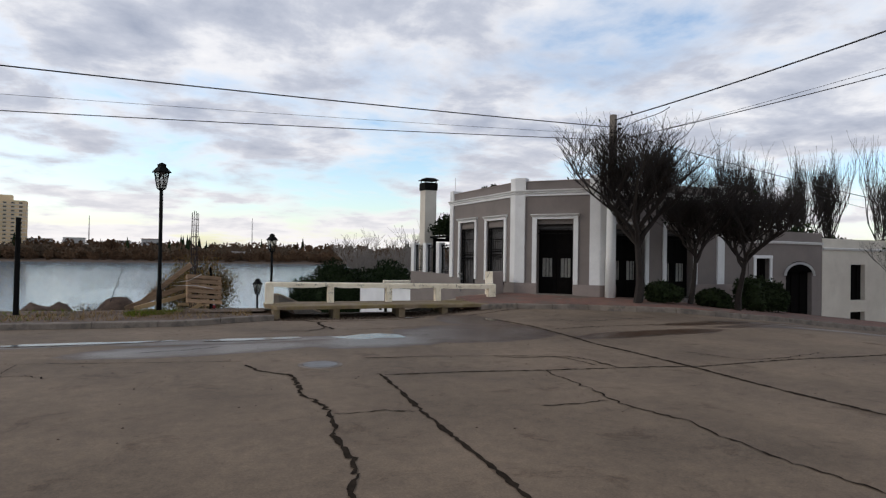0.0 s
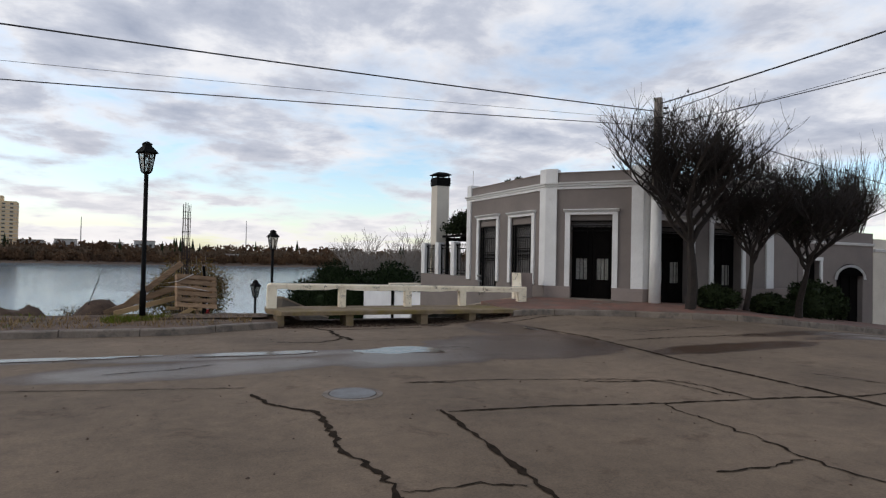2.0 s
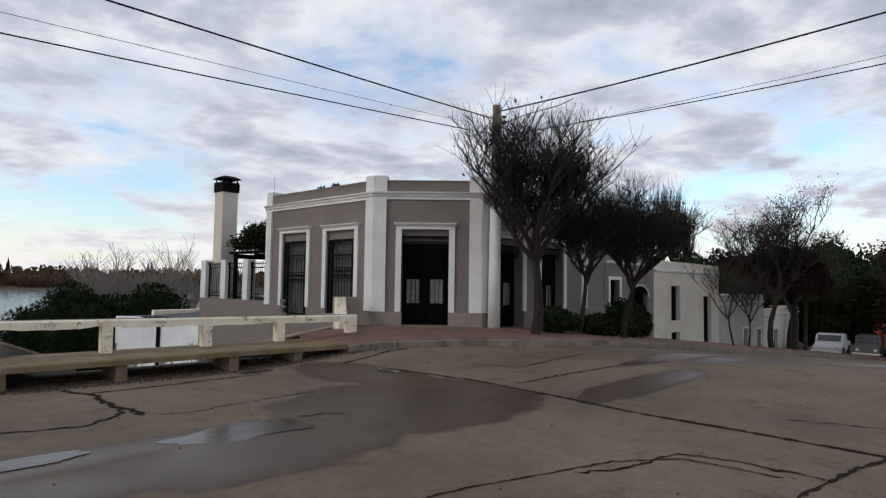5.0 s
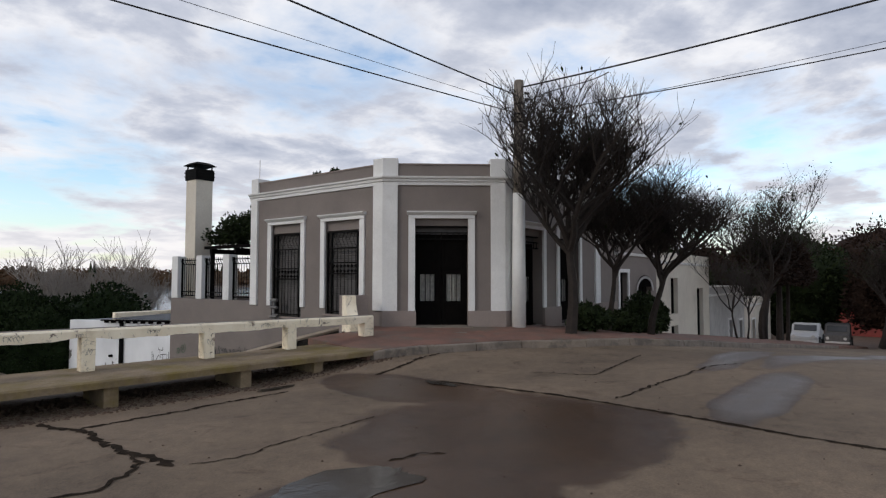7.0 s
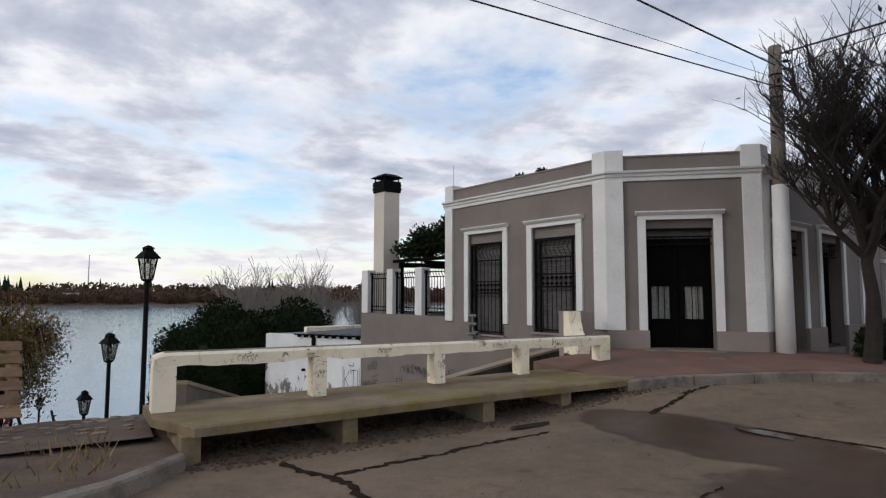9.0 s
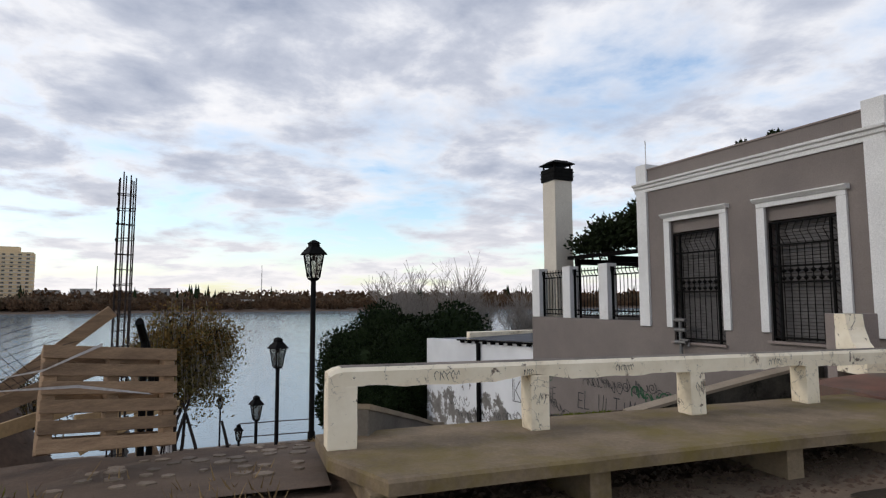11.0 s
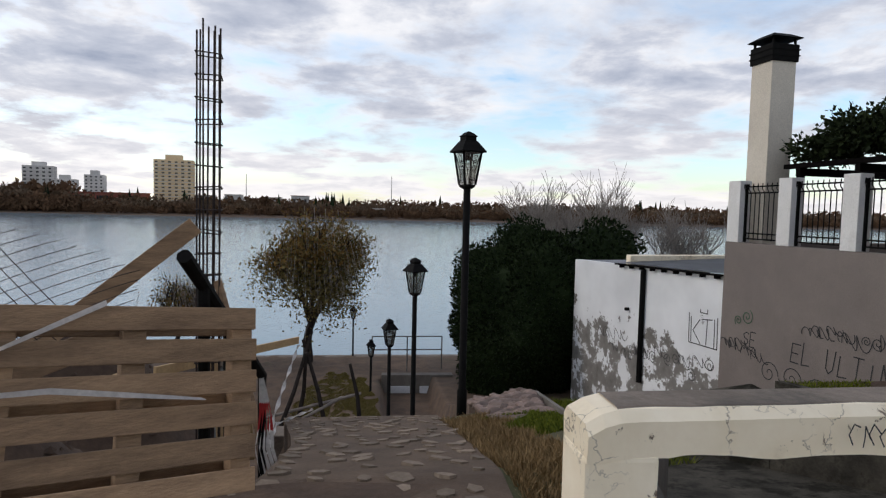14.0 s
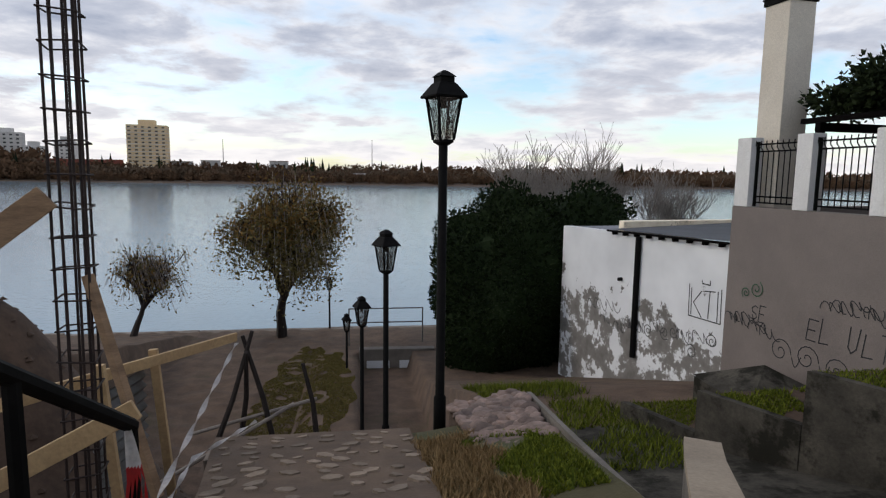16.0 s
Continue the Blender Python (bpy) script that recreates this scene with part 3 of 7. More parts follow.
verge = bmesh.new()
xs = axis([(-30, -4, 1.0), (-4, 2.2, 0.2)])
ts = np.linspace(0, 1, 18)
grid = []
for x in xs:
    col = []
    for t in ts:
        y = kerb_line(x) + 0.19 + t * (17.7 - kerb_line(x))
        col.append(verge.verts.new((x, y, verge_z(x, y) + 0.02 - 0.03 * t + 0.035 * noise.noise(Vector((x * 1.9, y * 1.9, 3))))))
    grid.append(col)
for a, b in zip(grid, grid[1:]):
    for k in range(len(ts) - 1):
        verge.faces.new((a[k], b[k], b[k + 1], a[k + 1]))
tagged(mesh_ob("verge", verge, M_EARTH, smooth=True), "trodden brown earth verge behind the kerb", "verge", kind="structure")

WC, EC = (10.12, 18.03), (12.15, 16.0)
SOUTH_DIR = Vector((0.994, 0.109))


def pavement_top(x, y):
    return street(x, y) + 0.16 + 0.12 * lerp(y - kerb_line(x), [0, 2.5], [0, 1])


pv = bmesh.new()
xs = [7.75, 8.2, 8.7, 9.2, 9.9, 10.7, 11.2, 11.7, 12.6, 13.7] + list(np.arange(15, 60, 1.5))
rows = []
for x in xs:
    y0 = kerb_line(x)
    y1 = 17.6 if x < 9.5 else (28.1 - x if x < 12.1 else 16 + 0.11 * (x - 12.15)) + 0.25
    col = [pv.verts.new((x, y0, street(x, y0) - 0.1))]
    for t in np.linspace(0, 1, 8):
        y = y0 + t * (y1 - y0)
        col.append(pv.verts.new((x, y, pavement_top(x, y) + 0.012 * noise.noise(Vector((x * 3, y * 3, 1))))))
    col.append(pv.verts.new((x, y1, street(x, y1) - 0.4)))
    rows.append(col)
for a, b in zip(rows, rows[1:]):
    for k in range(len(a) - 1):
        pv.faces.new((a[k], b[k], b[k + 1], a[k + 1]))
pv.faces.new(rows[0])
tagged(mesh_ob("pavement", pv, M_PAVE), "worn reddish tile pavement at the corner", "pavement", kind="structure")

xk = 7.8
while xk < 40:
    d = 1.0 if xk < 16 else 3.0
    seg = list(np.linspace(xk, xk + d - 0.02, 5))
    tagged(mesh_ob("kerb", ribbon(bmesh.new(), lambda q: kerb_line(q) - 0.14, seg, 0.15, -0.1, 0.15), M_KERB), "broken concrete kerb along the tiled pavement", "kerb", "street kerb stones", "structure")
    xk += d

# ---- stone path down to the lake ----
pm = bmesh.new()


def path_top(x, y):
    return lerp(y, [16.2, 17.3, 18.05, 21.85], [-0.05, -0.065, -0.14, -1.16])


ys = np.linspace(16.3, 21.85, 30)
rows = []
for y in ys:
    a, b = PX0(y), PX1(y)
    rows.append([pm.verts.new((a, y, path_top(0, y) - 0.9))] + [pm.verts.new((a + t * (b - a), y, path_top(0, y) + 0.008 * noise.noise(Vector((t * 9, y * 5, 0))))) for t in np.linspace(0, 1, 12)] + [pm.verts.new((b, y, path_top(0, y) - 0.4))])
for a, b in zip(rows, rows[1:]):
    for k in range(len(a) - 1):
        pm.faces.new((a[k], a[k + 1], b[k + 1], b[k]))
pm.faces.new(rows[-1])
stone_path = tagged(mesh_ob("stone_path", pm, M_PATH), "brown ramp of flat stones set in mortar", "path", kind="structure")

# steps below the landing
stairs = root("stairway", pose(0, 0, 0), "concrete stairs going down from the landing to the lake", "stairs")
for i in range(18):
    y = 21.86 + i * 0.32
    z = -1.2 - (i + 1) * 0.185
    part("step", cube(-0.05, 1.9, y, y + 0.34, z - 0.4, z, 0.012), M_KERB, stairs)


# ---- bench at the end of the street ----
def rail_front(x):
    return lerp(x, [1.7, 8.84], [16.5, 16.86])


def rail_top(x):
    return lerp(x, [1.7, 8.84], [0.735, 0.645])


def bench():
    b = root("concrete_bench", pose(0, 0, 0), "long concrete bench with mossy seat and flaking white backrest", "bench")
    seat = bmesh.new()
    n_seg = 26
    rings = []
    for i in range(n_seg + 1):
        x = 1.68 + (9.0 - 1.68) * i / n_seg
        yf = lerp(x, [1.68, 1.9, 5.3, 7.6, 9.0], [16.35, 15.66, 15.7, 15.62, 15.8])
        zt = 0.13 + 0.006 * noise.noise(Vector((x * 3, 0, 0)))
        j = 0.012 * noise.noise(Vector((x * 4, 1, 0)))
        rings.append([seat.verts.new(p) for p in ((x, yf + j, zt - 0.1), (x, yf + j, zt - 0.02), (x, yf + 0.025 + j, zt), (x, 17.1, zt), (x, 17.1, zt - 0.1))])
    for a, c in zip(rings, rings[1:]):
        for k in range(5):
            seat.faces.new((a[k], a[(k + 1) % 5], c[(k + 1) % 5], c[k]))
    seat.faces.new(rings[0][::-1]), seat.faces.new(rings[-1])
    bmesh.ops.recalc_face_normals(seat, faces=seat.faces)
    part("seat", seat, M_SEAT, b, "mossy tan concrete seat slab")
    for x, y in ((1.95, 15.74), (3.55, 15.76), (5.42, 15.78), (6.7, 15.74), (7.9, 15.76)):
        p = cube(x - 0.09, x + 0.09, y, 16.6, -0.4, 0.028, 0.012)
        rough_up(p, 0.008)
        part("pier", p, M_SEAT, b, "stained concrete pier")
    for x, w in ((1.81, 0.115), (3.52, 0.09), (5.27, 0.09), (6.85, 0.09), (8.72, 0.12)):
        y = rail_front(x)
        p = cube(x - w, x + w, y + 0.005, y + 0.21, 0.125, 0.6, 0.015)
        bmesh.ops.subdivide_edges(p, edges=p.edges[:], cuts=2, use_grid_fill=True)
        rough_up(p, 0.006, 6)
        part("post", p, M_WHITEWASH, b)
    rail = bmesh.new()
    rings = []
    for i in range(141):
        x = 1.7 + (8.84 - 1.7) * i / 140
        j = 0.007 * noise.noise(Vector((x * 5, 0, 4)))
        end = 0.04 * max(0.0, 1 - (x - 1.7) / 0.12) ** 2
        zt, y = rail_top(x), rail_front(x)
        sag = 0.016 * abs(noise.noise(Vector((x * 2.2, 3, 4)))) + 0.06 * max(0.0, noise.noise(Vector((x * 1.3, 7, 4)))) + 0.01 * noise.noise(Vector((x * 9, 1, 4)))
        rings.append([rail.verts.new(p) for p in ((x, y + 0.005 + j, zt - 0.16 + sag), (x, y + j, zt - 0.03 - end), (x, y + 0.03, zt - end), (x, y + 0.19, zt - end), (x, y + 0.22, zt - 0.03 - end), (x, y + 0.215, zt - 0.16 + sag))])
    for a, c in zip(rings, rings[1:]):
        for k in range(6):
            rail.faces.new((a[k], a[(k + 1) % 6], c[(k + 1) % 6], c[k]))
    rail.faces.new(rings[0][::-1]), rail.faces.new(rings[-1])
    bmesh.ops.recalc_face_normals(rail, faces=rail.faces)
    part("backrest", rail, M_WHITEWASH, b, "white painted beam with flaking paint and scrawls")
    cap = bmesh.new()
    rings = []
    for i in range(61):
        x = 1.8 + (8.82 - 1.8) * i / 60
        zt, y = rail_top(x) + 0.004, rail_front(x)
        j = 0.02 * noise.noise(Vector((x * 6, 2, 4)))
        rings.append([cap.verts.new(p) for p in ((x, y + 0.035 + j, zt - 0.006), (x, y + 0.045 + j, zt), (x, y + 0.185, zt), (x, y + 0.195, zt - 0.006))])
    for a, c in zip(rings, rings[1:]):
        for k in range(3):
            cap.faces.new((a[k], a[k + 1], c[k + 1], c[k]))
    part("worn_top", cap, M_KERB, b, "bare tan concrete where the paint is worn off")
    return b


bench()


# ---- corner house ----
WEST_END = (10.12 - 0.095 * 9.75, 18.03 + 9.7)
MW, LW = facing(WC, WEST_END)
MC, LC = facing(EC, WC)
SE = (EC[0] + 7.2 * SOUTH_DIR.x, EC[1] + 7.2 * SOUTH_DIR.y)
MS, LS = facing(SE, EC)
BASE, PLINTH, TOP = 0.26, 0.64, 4.12

house = root("corner_house", pose(11, 17.5, 0), "taupe painted one-storey corner house with white trim and pilasters", "house")
H_INV = house.matrix_world.inverted()


def hpart(name, bm, material, m, label="", parent=None):
    """A part of the house, drawn in a wall's own frame."""
    bmesh.ops.transform(bm, matrix=H_INV @ m, verts=bm.verts)
    return part(name, bm, material, parent or house, label)


W_WIN = [(0.77, 2.04, 0.5, 2.86), (3.0, 4.28, 0.36, 2.88)]
C_DOOR = (LC - 2.01, LC - 0.75, BASE, 2.83)
S_DOORS = [(LS - 1.97, LS - 0.63, 0.2, 2.68), (LS - 4.3, LS - 2.95, 0.14, 2.72)]
hpart("wall", wall(bmesh.new(), 5.25, -3.6, TOP, 0.35, W_WIN), M_GREY, MW)
hpart("wall", wall(bmesh.new(), LC, -0.3, TOP, 0.35, [C_DOOR]), M_GREY, MC)
hpart("wall", wall(bmesh.new(), LS, -1.0, TOP, 0.35, S_DOORS), M_GREY, MS)
# flat roof and the rear walls that close the house
roof = bmesh.new()
corners = [MW @ Vector((5.2, -0.1, 0)), MW @ Vector((0.1, -0.1, 0)), MC @ Vector((0.1, -0.1, 0)), MS @ Vector((0.1, -0.1, 0)), MS @ Vector((0.1, -8, 0))]
prism(roof, [(c.x, c.y) for c in corners], 3.6, 3.72)
hpart("roof", roof, M_ROOF, Matrix())
back = bmesh.new()
a, b = MW @ Vector((5.2, -0.02, 0)), MS @ Vector((0.1, -8, 0))
c = MS @ Vector((0.02, -0.3, 0))
for p, q in ((a, b), (b, c)):
    m, l = facing((p.x, p.y), (q.x, q.y))
    s = wall(bmesh.new(), l, -3.6, TOP, 0.25, [])
    hpart("wall", s, M_GREY, m)
hpart("floor", prism(bmesh.new(), [(q.x, q.y) for q in corners], 0.1, 0.2), M_INT, Matrix())


def moulding(bm, s0, s1, profile):
    """A run of trim along a wall: profile of (out, z)."""
    a = [bm.verts.new((s0, o, z)) for o, z in profile]
    b = [bm.verts.new((s1, o, z)) for o, z in profile]
    k = len(profile)
    for i in range(k):
        bm.faces.new((a[i], b[i], b[(i + 1) % k], a[(i + 1) % k]))
    bm.faces.new(a[::-1]), bm.faces.new(b)
    bmesh.ops.recalc_face_normals(bm, faces=bm.faces)
    return bm


CORNICE = [(-0.02, 3.63), (0.035, 3.63), (0.04, 3.7), (0.07, 3.72), (0.08, 3.77), (0.12, 3.79), (0.13, 3.83), (-0.02, 3.85)]
CAP = [(-0.36, TOP), (0.02, TOP), (0.02, TOP + 0.03), (-0.36, TOP + 0.03)]
for m, l in ((MW, 5.25), (MC, LC), (MS, LS)):
    hpart("cornice", moulding(bmesh.new(), -0.04, l + 0.04, CORNICE), M_WHITE, m, "white moulded cornice")
    hpart("parapet_cap", moulding(bmesh.new(), 0.0, l, CAP), M_GREYB, m)


def pilaster(m, s0, s1, z0, z1, out=0.06):
    hpart("pilaster", box(bmesh.new(), s0, s1, -0.02, out, z0, z1, 0.008), M_WHITE, m, "white pilaster")


for m, spans in ((MW, [(-0.02, 0.3), (4.92, 5.22)]), (MC, [(-0.02, 0.32), (LC - 0.33, LC + 0.02)]), (MS, [(LS - 0.3, LS + 0.02), (1.35, 1.72)])):
    for s0, s1 in spans:
        pilaster(m, s0, s1, PLINTH, 3.64)
        hpart("parapet_pier", box(bmesh.new(), s0 - 0.01, s1 + 0.01, -0.36, 0.05, 3.84, 4.27, 0.01), M_WHITE, m, "white parapet pier")


def plinth(m, l, holes, z0):
    edges = sorted([0.0, l, *[v for h in holes for v in h[:2]]])
    for s0, s1 in zip(edges[::2], edges[1::2]):
        hpart("plinth", box(bmesh.new(), s0 - 0.03, s1 + 0.03 * (s1 == l), 0.0, 0.075, z0, PLINTH, 0.01), M_GREYB, m)


plinth(MC, LC, [C_DOOR], BASE - 0.5)
plinth(MS, LS, S_DOORS, -0.9)


def surround(m, s0, s1, z0, z1):
    """A white moulded frame round an opening."""
    for a, b in ((s0 - 0.16, s0), (s1, s1 + 0.16)):
        hpart("trim", box(bmesh.new(), a, b, -0.02, 0.05, max(z0, PLINTH), z1, 0.008), M_WHITE, m)
    hpart("trim", box(bmesh.new(), s0 - 0.16, s1 + 0.16, -0.02, 0.052, z1 + 0.002, z1 + 0.09, 0.008), M_WHITE, m)
    hpart("trim", moulding(bmesh.new(), s0 - 0.2, s1 + 0.2, [(-0.02, z1 + 0.09), (0.07, z1 + 0.09), (0.13, z1 + 0.15), (0.13, z1 + 0.17), (-0.02, z1 + 0.18)]), M_WHITE, m)


def grille_window(m, s0, s1, z0, z1):
    """A tall window behind a wrought-iron grille, with a grey shutter box over it."""
    w = hpart("window", box(bmesh.new(), s0, s1, -0.3, -0.22, z0, z1), M_SHUT, m, "closed grey slatted shutter behind a black iron grille")
    hpart("shutter_box", box(bmesh.new(), s0, s1, -0.2, -0.06, z1 - 0.24, z1 - 0.002), M_GREY, m, parent=None)
    prof = [(-0.225, z0 + 0.02)]
    z = z0 + 0.04
    while z < z1 - 0.3:
        prof += [(-0.2, z), (-0.215, z + 0.05)]
        z += 0.06
    prof.append((-0.225, z))
    hpart("shutter", moulding(bmesh.new(), s0 + 0.08, s1 - 0.08, prof), M_SHUT, m, "grey slatted roller shutter")
    bars = bmesh.new()
    zt = z1 - 0.27
    for s in (s0 + 0.02, s1 - 0.02, s0 + 0.17, s1 - 0.17):
        box(bars, s - 0.018, s + 0.018, -0.09, -0.05, z0, zt)
    for z in (z0 + 0.06, z0 + 1.02, z0 + 1.3, zt - 0.42, zt - 0.02):
        box(bars, s0, s1, -0.085, -0.055, z - 0.016, z + 0.016)
    k = 7
    for i in range(k):
        s = s0 + 0.17 + (s1 - s0 - 0.34) * (i + 0.5) / k
        tube(bars, [(s, -0.07, z0 + 0.02), (s, -0.07, zt - 0.42)], 0.009, 5)
        tube(bars, [(s - 0.03, -0.07, zt - 0.4), (s + 0.03, -0.01, zt - 0.2), (s, -0.07, zt - 0.02)], 0.008, 4)
        for z in (z0 + 1.09, z0 + 1.22):
            lathe(bars, [(0.012, z - 0.04), (0.045, z), (0.012, z + 0.04)], 6, (s, -0.07, 0))
    for s in (s0 + 0.095, s1 - 0.095):
        z = z0 + 0.1
        while z < zt - 0.1:
            tube(bars, [(s - 0.06, -0.07, z), (s, -0.07, z + 0.06), (s + 0.06, -0.07, z + 0.12)], 0.006, 4, False)
            z += 0.13
    hpart("grille", bars, M_BLACK, m, "black wrought-iron window grille")
    surround(m, s0, s1, z0, z1)
    hpart("sill", box(bmesh.new(), s0 - 0.05, s1 + 0.05, -0.2, 0.06, z0 - 0.05, z0, 0.008), M_GREYB, m)


for h in W_WIN:
    grille_window(MW, *h)


def double_door(m, s0, s1, z0, z1, curtains=True):
    """Dark double doors with curtained panes under a shutter box and an iron transom."""
    hpart("shutter_box", box(bmesh.new(), s0, s1, -0.24, -0.1, z1 - 0.16, z1 - 0.002), M_GREY, m)
    mid = (s0 + s1) / 2
    hpart("transom", box(bmesh.new(), s0, s1, -0.3, -0.26, z1 - 0.36, z1 - 0.16), M_SHUT, m)
    bars = bmesh.new()
    zt = z1 - 0.16
    for z in (zt - 0.03, zt - 0.17, zt - 0.32):
        box(bars, s0, s1, -0.15, -0.12, z - 0.014, z + 0.014)
    for i in range(9):
        s = s0 + (s1 - s0) * (i + 0.5) / 9
        tube(bars, [(s, -0.135, zt - 0.34), (s, -0.135, zt - 0.15)], 0.009, 5)
    hpart("grille", bars, M_BLACK, m, "black iron transom grille")
    for a, b in ((s0, mid - 0.006), (mid + 0.006, s1)):
        leaf = bmesh.new()
        pa, pb, za, zb = a + 0.16, b - 0.12, z0 + 0.6, z0 + 1.25
        for q in ((a, pa, z0, z1 - 0.36), (pb, b, z0, z1 - 0.36), (pa, pb, z0, za), (pa, pb, zb, z1 - 0.36)):
            box(leaf, q[0], q[1], -0.34, -0.29, q[2], q[3])
        box(leaf, a + 0.12, b - 0.08, -0.29, -0.275, z0 + 0.12, z0 + 0.5, 0.006)
        box(leaf, a + 0.12, b - 0.08, -0.29, -0.275, z0 + 1.38, z1 - 0.45, 0.006)
        d = hpart("door", leaf, M_DARK, m, "dark wooden door leaf with a curtained pane")
        if curtains:
            cur = bmesh.new()
            k = 14
            rows = [[cur.verts.new((pa + (pb - pa) * i / k, -0.335 + 0.012 * math.sin(i * 2.3), z)) for i in range(k + 1)] for z in (za, zb)]
            for i in range(k):
                cur.faces.new((rows[0][i], rows[0][i + 1], rows[1][i + 1], rows[1][i]))
            bmesh.ops.solidify(cur, geom=cur.faces[:], thickness=0.004)
            hpart("curtain", cur, M_LACE, m, "white lace curtain behind the pane")
            for f in (0.3, 0.62):
                hpart("glazing_bar", box(bmesh.new(), pa + (pb - pa) * f - 0.008, pa + (pb - pa) * f + 0.008, -0.3, -0.285, za, zb), M_DARK, m)
        hpart("door_handle", tube(bmesh.new(), [(b - 0.06 if a == s0 else a + 0.06, -0.27, z0 + 1.0), (b - 0.06 if a == s0 else a + 0.06, -0.27, z0 + 1.14)], 0.012, 6), M_BLACK, m)
    surround(m, s0, s1, z0, z1)


double_door(MC, *C_DOOR)
for h in S_DOORS:
    double_door(MS, *h)
hpart("doorstep", box(bmesh.new(), C_DOOR[0] - 0.1, C_DOOR[1] + 0.1, -0.3, 0.36, 0.1, 0.29, 0.02), M_KERB, MC, "stone doorstep")
# sloping tiled step before the door
hpart("doorstep", rough_up(box(bmesh.new(), C_DOOR[0] + 0.1, C_DOOR[1] - 0.3, 0.36, 1.1, 0.05, 0.23, 0.03), 0.015), M_KERB, MC, "broken stone step before the door")

# terrace beside the house: wall, posts, iron railings
hpart("terrace_wall", box(bmesh.new(), 5.25, LW, -0.3, 0.0, -6.2, 0.74), M_GREY, MW, "taupe painted terrace wall with scrawled graffiti")
hpart("terrace_floor", box(bmesh.new(), 5.25, LW + 0.3, -7.0, -0.3, 0.3, 0.45), M_KERB, MW)
hpart("terrace_wall", box(bmesh.new(), LW - 0.3, LW, -7.0, -1.3, -6.2, 0.74), M_GREY, MW)
TPOSTS = [(6.35, 6.68), (7.86, 8.2), (9.32, 9.7)]
for s0, s1 in TPOSTS:
    hpart("terrace_post", box(bmesh.new(), s0, s1, -0.28, 0.02, 0.74, 2.12, 0.012), M_WHITE, MW, "white terrace post")


def railing(s0, s1, z0, z1):
    r = hpart("railing", box(bmesh.new(), s0, s1, -0.15, -0.12, z1 - 0.075, z1 - 0.045), M_BLACK, MW, "black wrought-iron terrace railing")
    for s in (s0 + 0.02, s1 - 0.02):
        hpart("upright", box(bmesh.new(), s - 0.02, s + 0.02, -0.16, -0.11, z0, z1), M_BLACK, MW, parent=r)
    for z in (z0 + 0.08, z0 + 0.2, z1 - 0.2):
        hpart("rail", box(bmesh.new(), s0, s1, -0.15, -0.12, z - 0.015, z + 0.015), M_BLACK, MW, parent=r)
    k = int((s1 - s0) / 0.13)
    for i in range(k + 1):
        s = s0 + 0.02 + (s1 - s0 - 0.04) * i / k
        hpart("bar", tube(bmesh.new(), [(s, -0.135, z0 + 0.06), (s, -0.135, z1 - 0.2), (s + 0.03, -0.1, z1 - 0.12), (s - 0.02, -0.06, z1)], 0.011, 5), M_BLACK, MW, parent=r)


for s0, s1 in ((5.25, 6.35), (6.68, 7.86), (8.2, 9.32)):
    railing(s0, s1, 0.75, 2.04)

# pergola beams on the terrace
for s in (5.6, 7.0, 8.4):
    hpart("pergola_beam", box(bmesh.new(), s - 0.06, s + 0.06, -3.4, -0.6, 2.2, 2.36, 0.01), M_DARK, MW)
hpart("pergola_beam", box(bmesh.new(), 5.25, 8.8, -0.75, -0.6, 2.36, 2.46, 0.01), M_DARK, MW, "dark timber pergola beam")
for s in (5.6, 8.4):
    hpart("pergola_post", box(bmesh.new(), s - 0.06, s + 0.06, -0.73, -0.62, 0.45, 2.36), M_DARK, MW)


def chimney():
    p = Vector((9.98, 27.5, 0))
    ch = root("chimney", Matrix.Translation((p.x, p.y, 0)) @ pose(0, 0, 0.45, 0, 0, 6), "tall white rendered barbecue chimney with a black cowl", "chimney")
    part("shaft", cube(-0.31, 0.31, -0.31, 0.31, 0, 4.45, 0.015), M_CREAM, ch)
    part("collar", cube(-0.345, 0.345, -0.345, 0.345, 4.3, 4.68, 0.02), M_BLACK, ch, "black painted collar")
    for z in (4.42, 4.55):
        part("band", cube(-0.36, 0.36, -0.36, 0.36, z, z + 0.03), M_BLACK, ch)
    for sx in (-1, 1):
        for sy in (-1, 1):
            part("leg", cube(sx * 0.28 - 0.02, sx * 0.28 + 0.02, sy * 0.28 - 0.02, sy * 0.28 + 0.02, 4.68, 4.82), M_BLACK, ch)
    cowl = bmesh.new()
    lathe(cowl, [(0.54, 4.8), (0.56, 4.82), (0.3, 4.93), (0.05, 4.95)], 4)
    part("cowl", cowl, M_BLACK, ch, "black sheet-metal cowl")


chimney()

# ---- white shed below the terrace ----
SH0 = MW @ Vector((LW + 0.01, -0.1, 0))
SH1 = Vector((8.15, 34.9, 0))
MH, LH = facing((SH0.x, SH0.y), (SH1.x, SH1.y))
shed = root("white_shed", MH, "peeling whitewashed shed with graffiti and a sloping roof", "shed")
front = bmesh.new()
box(front, 0, LH, -0.25, 0, -6.2, -0.45)
v = [vv for vv in front.verts if vv.co.z > -1]
for vv in v:
    vv.co.z = -0.1 if vv.co.x < 1 else -0.3
part("wall", front, M_SHED, shed)
part("wall", cube(LH - 0.25, LH, -5.5, -0.25, -6.2, -0.5), M_SHED, shed)
rf = bmesh.new()
q = [rf.verts.new(p) for p in ((-0.0, 0.12, -0.02), (4.5, 0.12, -0.16), (4.7, -5.5, 0.0), (-0.0, -5.5, 0.08))]
rf.faces.new(q)
